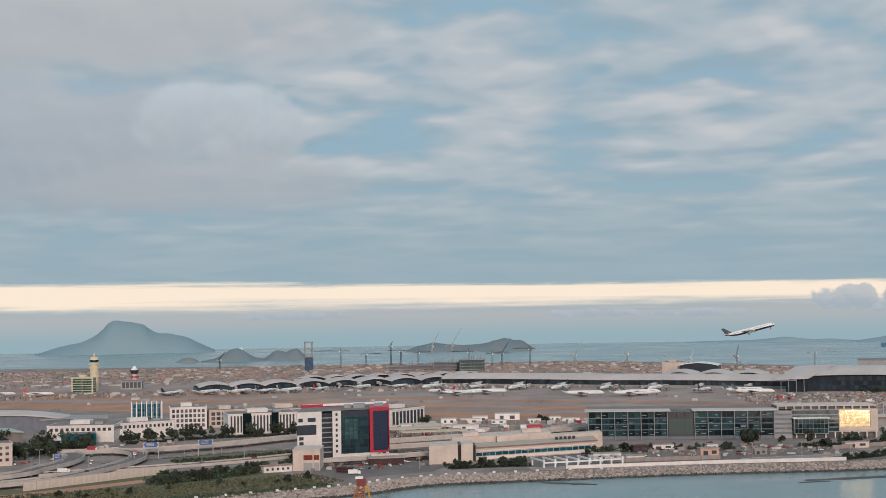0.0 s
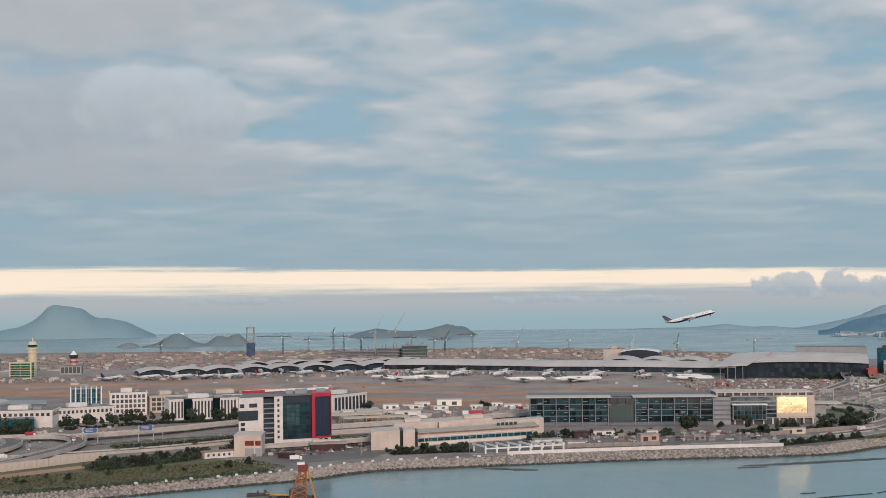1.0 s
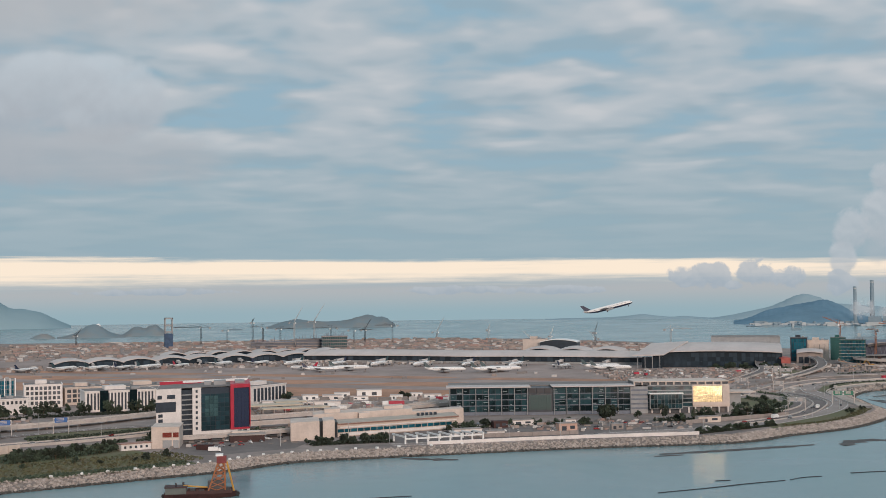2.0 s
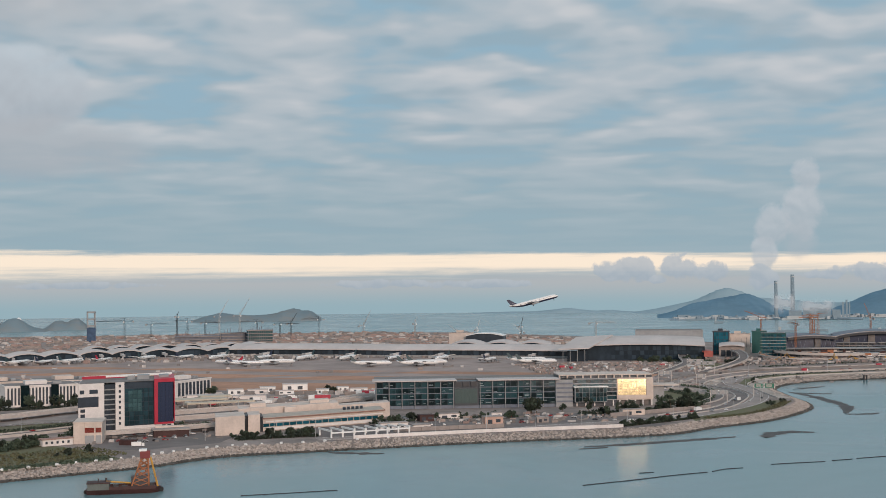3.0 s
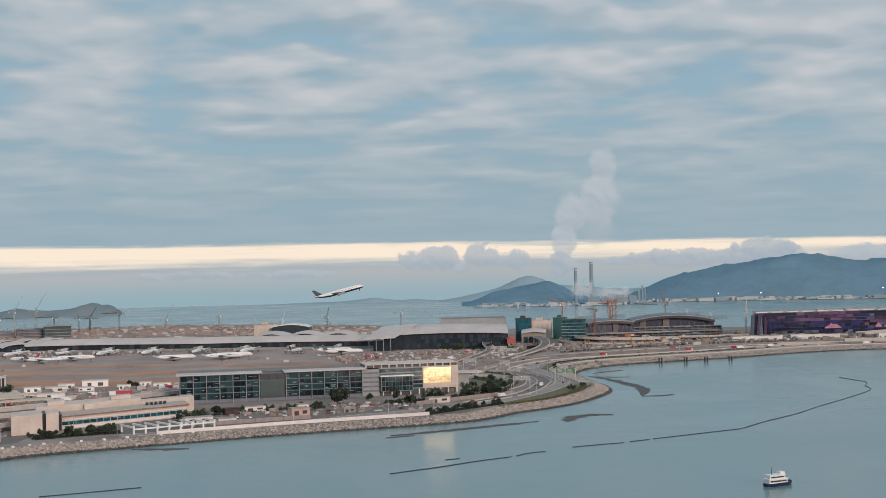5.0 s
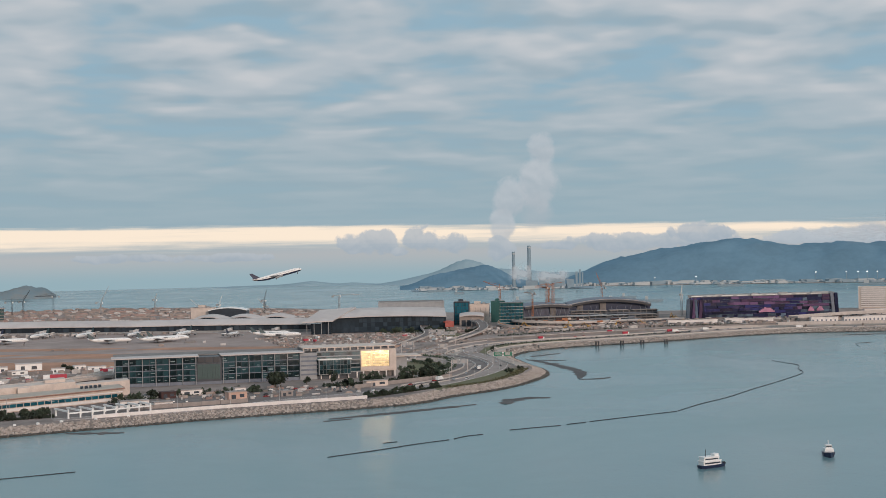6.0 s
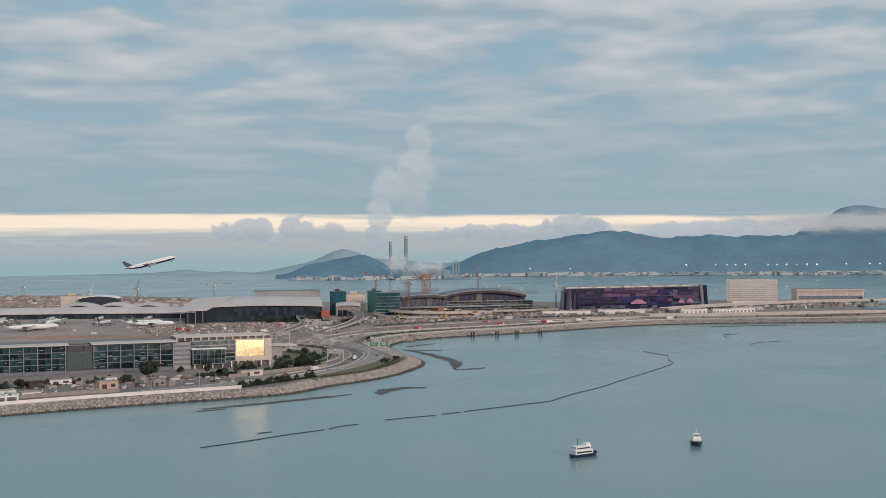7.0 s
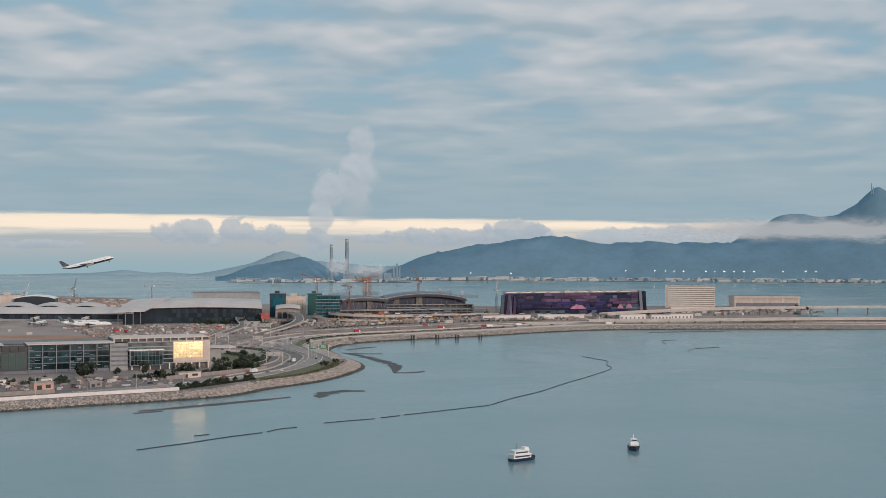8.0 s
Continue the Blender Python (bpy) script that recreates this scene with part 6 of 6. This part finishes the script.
rods("bollard", [((-14, -3, 6.7), (-14, -3, 9), 0.4), ((-10, 2, 6.7), (-10, 2, 8.6), 0.6)], BLACK, barge)


def floating_boom(points, label="dark floating boom of linked tubes"):
    line = curve([Vector((*q, 0.15)) for q in points], 10)
    bm = bmesh.new()
    for a, b in zip(line, line[1:]):
        rod(bm, a, a.lerp(b, 0.94), 0.32, 6)
    return tagged(link("floating_boom", bm, BLACK), label, "boom", "floating booms")


floating_boom([(200, 767), (218, 774), (236, 781), (262, 793), (288, 802)])
floating_boom([(292, 804), (303, 812), (316, 815)])
floating_boom([(246, 807), (256, 809)])
floating_boom([(339, 826), (358, 829), (378, 831)])
floating_boom([(384, 834), (400, 838)])
floating_boom([(404, 840), (430, 847), (484, 862)])
floating_boom([(486, 864), (520, 892), (564, 923), (610, 962), (667, 1008), (725, 1059), (745, 1095), (768, 1128), (772, 1155), (776, 1185)])
floating_boom([(915, 1190), (945, 1215), (985, 1222)])
floating_boom([(960, 1290), (985, 1330), (1010, 1335)])
floating_boom([(4, 772), (28, 775), (59, 780)])


def mud(points, width, seed):
    """A low uneven bank along a line."""
    line = curve([Vector(q) for q in points], 10)
    bm = bmesh.new()
    prev = None
    n = len(line)
    for i, q in enumerate(line):
        d = (line[min(i + 1, n - 1)] - line[max(i - 1, 0)]).normalized()
        w = width * (0.25 + math.sin(math.pi * i / (n - 1)) ** 0.6) * (0.75 + 0.7 * noise.noise((i * 0.35, seed, 0)) + 0.5 * noise.noise((i * 1.3, seed, 5)))
        row = [bm.verts.new((q.x - d.y * w * s, q.y + d.x * w * s, z)) for s, z in ((-1, -0.2), (-0.6, 0.22), (0, 0.5), (0.6, 0.25), (1, -0.2))]
        if prev:
            for k in range(4):
                bm.faces.new((prev[k], prev[k + 1], row[k + 1], row[k]))
        prev = row
    bmesh.ops.recalc_face_normals(bm, faces=bm.faces)
    return tagged(link("mud_bank", bm, MUD), "dark low mud bank above the tide", "mud bank", "mud banks")


mud([(247, 941), (287, 950), (330, 962), (372, 974)], 7.5, 1)
mud([(392, 963), (405, 985), (425, 995), (441, 988)], 10, 2)
mud([(240, 930), (262, 934)], 2.5, 3)
mud([(569, 1335), (572, 1300), (568, 1250), (560, 1190), (545, 1150), (528, 1118)], 8, 4)
mud([(525, 1112), (540, 1108), (556, 1112)], 6, 5)
mud([(572, 1325), (590, 1310), (602, 1306)], 4, 6)
mud([(588, 1368), (612, 1382), (634, 1392)], 5, 7)
mud([(66, 952), (85, 944), (103, 937)], 7, 8)
mud([(1060, 1460), (1110, 1450), (1160, 1432)], 7, 9)
for x, y in ((718, 1468), (748, 1462), (772, 1456), (801, 1450)):
    e = empty("mooring_pile", x, y, 0, 0, "dark mooring pile cluster in the bay", "pile", "mooring piles")
    rods("pile", [((-1.6, 0, -1), (-1.6, 0, 6), 1.1), ((1.6, 0, -1), (1.6, 0, 6), 1.1)], BLACK, e)
    boxes("cap", [(-3.4, 3.4, -1.6, 1.6, 6, 7)], CONCRETE, e)


# ---- street furniture ----
def lamp_post(h=13.0):
    e = empty("street_lamp", 0, 0, 0, 0, "grey steel street lamp with two arms", "street lamp", "street lamps")
    rods("pole", [((0, 0, 0), (0, 0, h), 0.22, 0.12)], STEEL, e)
    for s in (-1, 1):
        held = rods("arm", [((0, 0, h), (s * 2.2, 0, h + 0.5), 0.1)], STEEL, e, n=4)
        boxes("head", [(min(s * 1.8, s * 3.2), max(s * 1.8, s * 3.2), -0.25, 0.25, h + 0.4, h + 0.65)], GREY, held)
    return e


lampost = lamp_post()
lampost.matrix_basis = pose(-316, 1059, LAND)
tall = {0: (-336, 1093), 1: (-245, 1072), 2: (-219, 1140), 3: (-186, 1130), 4: (-160, 1080)}
for x, y in list(tall.values()) + [(-120, 1118), (-300, 985), (-270, 1030), (5, 1200), (60, 1240), (110, 1290), (-40, 1170), (150, 1010), (190, 1014), (230, 1024), (270, 1036), (310, 1046), (352, 1058), (395, 1096), (430, 1128), (455, 1156), (480, 1192), (498, 1232), (512, 1280), (520, 1330), (528, 1390), (548, 1446), (590, 1500), (640, 1545), (720, 1572), (800, 1580), (900, 1588), (1000, 1590), (1100, 1550), (1216, 1494), (-20, 1000), (30, 1010), (60, 1005), (440, 1240), (460, 1300), (455, 1350), (400, 1400)]:
    copy_thing(lampost, pose(x, y, LAND, 0, 0, rng.uniform(0, 180)) @ Matrix.Scale(rng.uniform(0.8, 1.15), 4))


def gantry(width, h, board, label):
    e = empty("sign_gantry", 0, 0, 0, 0, label, "road sign", "sign gantries")
    for x in (-width / 2, width / 2):
        boxes("post", [(x - 0.32, x + 0.32, -0.32, 0.32, 0, h + 3)], PALE, e)
    boxes("beam", [(-width / 2, width / 2, -0.3, 0.3, h + 2.4, h + 3.0), (-width / 2, width / 2, -0.3, 0.3, h - 0.6, h)], PAINT, e)
    n = max(1, int(width / 7))
    for k in range(n):
        x = -width / 2 + (k + 0.5) * width / n
        plate = boxes("sign_board", [(x - width / n * 0.42, x + width / n * 0.42, -0.5, -0.3, h - 0.8, h + 3.2)], board, e, "road sign board with pale bars")
        boxes("writing_bar", [(x - width / n * 0.3, x + width / n * 0.2, -0.56, -0.5, h + j, h + j + 0.45) for j in (0.2, 1.2, 2.2)], PALE, plate, "pale bars of writing")
    return e


for x, y, w, h, turn, board in ((-240, 1108, 12, 10, 15, SIGNBLUE), (-198, 1122, 12, 10, 15, SIGNBLUE), (-310, 1088, 7, 4, 10, SIGNBLUE), (548, 1530, 22, 13, -18, GREY), (437, 1184, 15, 9, -15, GREY), (505, 1244, 20, 9, -15, SIGNGREEN), (493, 1388, 10, 9, -15, GREY), (470, 1440, 14, 9, -18, GREY), (575, 1640, 20, 9, -18, GREY)):
    s = gantry(w, h, board, "white road gantry with blue sign boards" if board is SIGNBLUE else ("white road gantry with green sign boards" if board is SIGNGREEN else "pale grey road sign gantry seen from behind"))
    s.matrix_basis = pose(x, y, LAND, 0, 0, turn)
for x, y, w, mat, lab in ((77, 1298, 15, RED, "red and white container office"), (126, 1338, 12, RED, "red container office beside the airfield"), (139, 1336, 6, SIGNBLUE, "blue container beside the office")):
    e = empty("container_office", x, y, LAND, -4, lab, "container")
    boxes("body", [(0, w, 0, 5, 0, 6.5)], mat, e)
    boxes("white_panel", [(-6, -0.3, 0, 5, 0, 6.3)], PAINT, e)
for x, y, w, d, h in ((15, 1402, 20, 10, 4.6), (52, 1440, 26, 12, 6.5), (84, 1390, 13, 8, 4.5), (28, 1428, 16, 10, 5), (-5, 1402, 16, 10, 5), (108, 1420, 12, 8, 4), (44, 1392, 18, 8, 3.6), (120, 1402, 18, 8, 3.5), (-44, 1340, 36, 10, 5), (-8, 1330, 40, 8, 4.5)):
    e = empty("site_office", x, y, LAND, rng.uniform(-5, 8), "small white airfield hut", "hut", "airfield huts")
    boxes("wall", [(0, w, 0, d, 0, h)], rng.choice((WHITE, PAINT, CREAM)), e)
    boxes("roof", [(-0.4, w + 0.4, -0.4, d + 0.4, h, h + 0.5)], ROOF, e)
    each_box("opening", [(w * 0.2, w * 0.35, -0.15, 0.1, 1, h * 0.7), (w * 0.6, w * 0.8, -0.15, 0.1, 1, h * 0.7)], DARK, e)
for x, y, w, d, turn in ((-53, 1262, 50, 22, 12), (-40, 1228, 62, 12, 14), (-30, 1300, 30, 14, 12)):
    e = empty("canopy", x, y, LAND, turn, "beige flat canopy over a truck bay", "canopy", "truck canopies")
    boxes("roof", [(0, w, 0, d, 6.4, 7.6)], material("beige_canopy", (0.54, 0.46, 0.36), 0.7, vary=0.15), e)
    each_box("post", [(w * k / 6, w * k / 6 + 0.8, 1, 1.8, 0, 6.4) for k in range(7)], CONCRETE, e)
for q in inland(COAST, 19.0)[16:40]:
    e = empty("marker_block", q.x + rng.uniform(-2, 2), q.y + rng.uniform(-1, 1), LAND, rng.uniform(0, 90), "white concrete marker block on the sea wall", "block", "sea wall blocks")
    bm = bmesh.new()
    box(bm, -0.9, 0.9, -0.9, 0.9, 0, 1.3, 0.2)
    part("block", bm, PAINT, e)

# traffic and parked cars
traffic([(170, 1006), (295, 1049), (407, 1111), (505, 1252), (530, 1398), (626, 1530), (850, 1570), (1216, 1480)], 16, LAND + 0.27)
traffic([(430, 1330), (470, 1420), (640, 1590), (1000, 1625)], 12, LAND + 0.30)
traffic([(626, 1530), (724, 1560), (850, 1570), (1000, 1575), (1216, 1480)], 18, LAND + 0.27)
traffic([(353, 1085), (421, 1140), (468, 1215), (490, 1268), (498, 1335)], 8, LAND + 0.34, 2.4)
traffic([(-300, 1000), (-215, 1039), (-124, 1106)], 7, 6.22)
traffic([(-306, 1140), (-258, 1126), (-246, 1050), (-266, 968)], 3, 8.82, 2.0)
for _ in range(34):
    park(rng.uniform(90, 300), rng.uniform(1062, 1130), rng.choice((0, 90, 10)))
for _ in range(26):
    park(rng.uniform(-95, -15), rng.uniform(1000, 1075), rng.choice((20, 110)))
for _ in range(24):
    park(rng.uniform(-345, -250), rng.uniform(1060, 1130), rng.choice((20, 110)))
for _ in range(26):
    park(rng.uniform(-60, 120), rng.uniform(1260, 1340), rng.choice((10, 100)), truck=rng.random() < 0.4)
for _ in range(34):
    park(rng.uniform(400, 620), rng.uniform(1585, 1740), rng.choice((10, 100)), truck=rng.random() < 0.3)

# ---- trees ----
grove((0, 1, 2), [(-410, 1190), (-350, 1128), (-330, 1180), (-350, 1235)], 60, 20, (0.8, 1.35))
grove((0, 1), [(-285, 1240), (-258, 1275), (-211, 1290), (-150, 1305), (-110, 1325)], 56, 9, (0.7, 1.1))
grove((0, 2, 2), [(-200, 942), (-180, 960), (-150, 990), (-132, 1022)], 70, 10, (0.6, 1.0))
grove((2,), [(-260, 865), (-190, 900), (-120, 930), (-85, 950)], 16, 12, (0.4, 0.8))
grove((0, 2), [(2, 1006), (25, 1013), (56, 1022)], 30, 5, (0.55, 0.9))
grove((0, 2), [(-45, 1090), (-10, 1100), (30, 1130)], 10, 9, (0.6, 0.9))
grove((0, 1), [(-43, 1406), (-17, 1401)], 6, 7)
grove((2,), [(100, 1406)], 3, 5)
grove((0, 1), [(300, 1118), (338, 1120), (370, 1136), (400, 1141)], 30, 8, (0.65, 1.05))
grove((3,), [(366, 1136), (376, 1138)], 4, 4)
grove((0,), [(248, 1140), (256, 1138)], 4, 5, (1.2, 1.5))
grove((2,), [(299, 1022), (333, 1042), (372, 1066)], 22, 3, (0.5, 0.75))
grove((2,), [(110, 1080), (165, 1110), (230, 1108)], 16, 8, (0.6, 1.0))
grove((2,), [(470, 1150), (500, 1190)], 7, 4, (0.4, 0.7))
grove((0, 2), [(553, 1798), (585, 1770), (640, 1765)], 18, 9, (0.8, 1.2))
grove((0, 2), [(640, 1700), (690, 1760)], 8, 10, (0.6, 0.9))
grove((2,), [(420, 1210), (440, 1290), (400, 1330)], 12, 10, (0.6, 0.9))
grove((2,), [(1570, 1700), (1590, 1760)], 6, 10, (0.8, 1.2))
grove((0, 2), [(-120, 1080), (-116, 1110), (-100, 1140)], 10, 8, (0.8, 1.1))



def hedge(name, points, width, height, density, label, mat=LEAF):
    """Low planting along a line: a heap of leaf clumps nobody could count."""
    line = curve([Vector(q) for q in points], 12)
    rr = random.Random(len(points) * 77 + int(points[0][0]))
    verts, faces = [], []
    for a, b in zip(line, line[1:]):
        for _ in range(max(1, int((b - a).length * density))):
            p = a.lerp(b, rr.random())
            d = (b - a).normalized()
            w = rr.uniform(-0.5, 0.5) * width
            lump = 0.55 + 0.75 * max(noise.noise((p.x * 0.12, p.y * 0.12, 3.0)), -0.5)
            z = LAND + rr.uniform(0.05, 1.0) * height * lump
            c, size = Vector((p.x - d.y * w, p.y + d.x * w, z)), rr.uniform(0.35, 0.95)
            q = Euler((rr.uniform(-1.3, 1.3), rr.uniform(-1.3, 1.3), rr.uniform(0, 6.28))).to_matrix()
            base = len(verts)
            verts += [tuple(c + q @ Vector(v) * size) for v in ((-1, -0.7, 0), (1, -0.6, 0.2), (0.8, 0.9, -0.1), (-0.8, 0.8, 0.2))]
            faces.append((base, base + 1, base + 2, base + 3))
    me = bpy.data.meshes.new(name)
    me.from_pydata(verts, [], faces)
    me.materials.append(mat)
    return tagged(new(name, me), label, "shrubs", kind="stuff")


DRYLEAF = material("dry_scrub", (0.075, 0.08, 0.038), 0.9, vary=0.5, scale=0.1, second=(0.11, 0.095, 0.055))
hedge("shrubs", [(-205, 935), (-180, 955), (-150, 985), (-128, 1030)], 16, 6, 22, "dense dark green scrub beside the road")
hedge("shrubs", [(-300, 850), (-210, 890), (-140, 925), (-85, 960)], 60, 1.2, 16, "patchy olive scrub on rough grass", DRYLEAF)
hedge("shrubs", [(-230, 830), (-120, 892), (-80, 922)], 14, 1.3, 7, "patchy green scrub behind the sea wall")
hedge("shrubs", [(2, 1000), (26, 1007), (62, 1012)], 9, 5, 22, "dark hedge beside the warehouse")
hedge("shrubs", [(296, 1018), (333, 1040), (375, 1066)], 5, 2.6, 16, "dark clipped hedge beside the coast road")
hedge("shrubs", [(380, 1062), (430, 1090), (470, 1136), (505, 1190)], 9, 0.9, 4, "olive scrub along the point", DRYLEAF)
hedge("shrubs", [(290, 1116), (340, 1122), (400, 1142)], 14, 5, 16, "dense dark green planting below the office")
hedge("shrubs", [(110, 1084), (170, 1112), (240, 1112)], 10, 2.5, 7, "mixed green planting in the yard")
hedge("shrubs", [(-420, 1170), (-350, 1150), (-330, 1215)], 26, 4, 12, "dark planting between the offices")
hedge("shrubs", [(-290, 1235), (-230, 1275), (-150, 1300)], 12, 4, 14, "dark planting before the striped block")
hedge("shrubs", [(-215, 1075), (-160, 1110), (-115, 1150)], 26, 1.5, 9, "dark green planting on the verge")
hedge("shrubs", [(-120, 1055), (-115, 1100), (-95, 1140)], 12, 4, 12, "dark green planting beside the tower")
hedge("shrubs", [(-60, 1100), (0, 1130), (60, 1180), (110, 1250)], 16, 2.5, 7, "dark planting under the flyovers")
hedge("shrubs", [(545, 1805), (585, 1772), (650, 1765)], 14, 5, 10, "dark trees before the terminal hall")
hedge("shrubs", [(405, 1180), (440, 1240), (440, 1320)], 14, 2, 7, "planting inside the road loop")
hedge("shrubs", [(556, 1400), (590, 1475), (650, 1512), (740, 1535), (900, 1562)], 4, 1.6, 2, "low dark planting on the bay verge")
hedge("shrubs", [(660, 1640), (760, 1672), (900, 1690), (1040, 1670)], 6, 2.6, 3, "dark planting behind the highway")
hedge("shrubs", [(395, 1150), (430, 1200), (480, 1330), (470, 1400)], 10, 1.8, 4, "dark planting between the slip roads")
# ---- scattered clutter that nobody could count ----
CLUTTER = [("red_brown_sheds", material("red_brown_sheet", (0.33, 0.232, 0.205), 0.8, vary=0.4), "scattered reddish site sheds"), ("white_sheds", material("dull_white_sheet", (0.50, 0.47, 0.45), 0.7, vary=0.3), "scattered white site sheds and trucks"), ("beige_mounds", material("beige_heap", (0.33, 0.272, 0.242), 0.9, vary=0.4), "scattered beige earth heaps and sheds"), ("dark_machines", ROOFDARK, "scattered dark building machines")]


def scatter(region, counts, size, height, seed, what):
    rr = random.Random(seed)
    for (name, mat, lab), count in zip(CLUTTER, counts):
        bm = bmesh.new()
        for _ in range(count):
            x, y = region(rr)
            w, d, h = rr.uniform(*size) * rr.choice((1, 1, 1.8)), rr.uniform(size[0], size[1] * 0.6), rr.uniform(*height)
            box(bm, x - w / 2, x + w / 2, y - d / 2, y + d / 2, LAND - 0.1, LAND + h, w * rr.choice((0, 0, 0.08, 0.25)))
        tagged(link(name, bm, mat), lab + " " + what, "site clutter", kind="stuff")


def north(rr):
    turn = rr.uniform(-19, 17)
    lo = 2330 if turn < 8 else 2250
    hi = 3020 if turn < 6 else 3020 - (turn - 6) * 45
    return polar(turn, lo + (hi - lo) * rr.random() ** 0.8)


scatter(north, (700, 420, 1100, 700), (4, 15), (1.0, 4.0), 31, "on the reclaimed land")
scatter(lambda rr: (rr.uniform(330, 560) + 40, rr.uniform(1590, 1790)), (110, 220, 260, 420), (1.2, 5.0), (0.8, 2.6), 32, "beside the terminal car park")
scatter(lambda rr: (rr.uniform(640, 1120), rr.uniform(1650, 1800) + 30), (120, 260, 300, 620), (1.2, 7), (0.8, 3.6), 33, "on the arena building site")
scatter(lambda rr: polar(rr.uniform(-19, 9), rr.uniform(2000, 2120)), (40, 170, 80, 320), (1.5, 7), (1.5, 4.5), 34, "beside the concourse")
scatter(lambda rr: (rr.uniform(80, 310), rr.uniform(1058, 1135)), (20, 40, 40, 60), (1.2, 5), (0.8, 2.4), 35, "in the service yard")
scatter(lambda rr: (rr.uniform(1040, 1560), rr.uniform(1660, 1760) - 0), (20, 60, 90, 130), (2, 12), (1, 4.5), 36, "behind the viaduct")
scatter(lambda rr: (rr.uniform(-420, -240), rr.uniform(1150, 1260)), (16, 24, 24, 50), (1.5, 6), (1, 3), 37, "between the office blocks")
scatter(lambda rr: (rr.uniform(-100, 150), rr.uniform(1240, 1420)), (24, 60, 60, 80), (2, 9), (1, 4), 38, "beside the airfield road")
scatter(lambda rr: (rr.uniform(-100, 0), rr.uniform(1000, 1110)), (5, 9, 8, 34), (1.2, 5), (0.8, 2.2), 39, "round the office tower yard")
scatter(lambda rr: (rr.uniform(380, 640), rr.uniform(1380, 1580)), (14, 30, 40, 60), (1.2, 6), (0.6, 2), 40, "between the slip roads")
scatter(lambda rr: (rr.uniform(-1000, 380), 1800 - rr.uniform(-1000, 380) * 0.3), (0, 30, 10, 40), (2, 7), (1.5, 3.5), 41, "on the apron")

# ---- rocks of the sea wall ----
rr = random.Random(5)
MID = [(a, b) for a, b in zip(COAST, EDGE)]


def rocks(name, mat, count, lo, hi, size, label):
    verts, faces = [], []
    cube = [(-1, -1, -1), (1, -1, -1), (1, 1, -1), (-1, 1, -1), (-0.7, -0.8, 1), (0.8, -0.6, 1), (0.6, 0.8, 0.9), (-0.8, 0.6, 1)]
    quads = [(0, 3, 2, 1), (4, 5, 6, 7), (0, 1, 5, 4), (1, 2, 6, 5), (2, 3, 7, 6), (3, 0, 4, 7)]
    for _ in range(count):
        i = rr.randrange(10, len(MID) - 14)
        f, s = rr.random(), rr.uniform(lo, hi)
        p = MID[i][0].lerp(MID[i + 1][0], f).lerp(MID[i][1].lerp(MID[i + 1][1], f), s)
        k = rr.uniform(*size)
        q = Euler((rr.uniform(-0.6, 0.6), rr.uniform(-0.6, 0.6), rr.uniform(0, 6.28))).to_matrix()
        base = len(verts)
        for v in cube:
            w = q @ Vector((v[0] * k * rr.uniform(0.7, 1.1), v[1] * k * rr.uniform(0.6, 1.0), v[2] * k * 0.7))
            verts.append((p.x + w.x, p.y + w.y, -0.6 + (LAND + 0.6) * s + w.z))
        faces += [tuple(base + j for j in f4) for f4 in quads]
    me = bpy.data.meshes.new(name)
    me.from_pydata(verts, [], faces)
    me.materials.append(mat)
    tagged(new(name, me), label, "rocks", kind="stuff")


rocks("sea_wall_rocks", ROCK, 14000, 0.24, 1.0, (0.45, 1.15), "beige boulders of the sea wall")
rocks("tide_rocks", WETROCK, 4200, 0.06, 0.22, (0.6, 1.3), "dark wet boulders at the tide line")
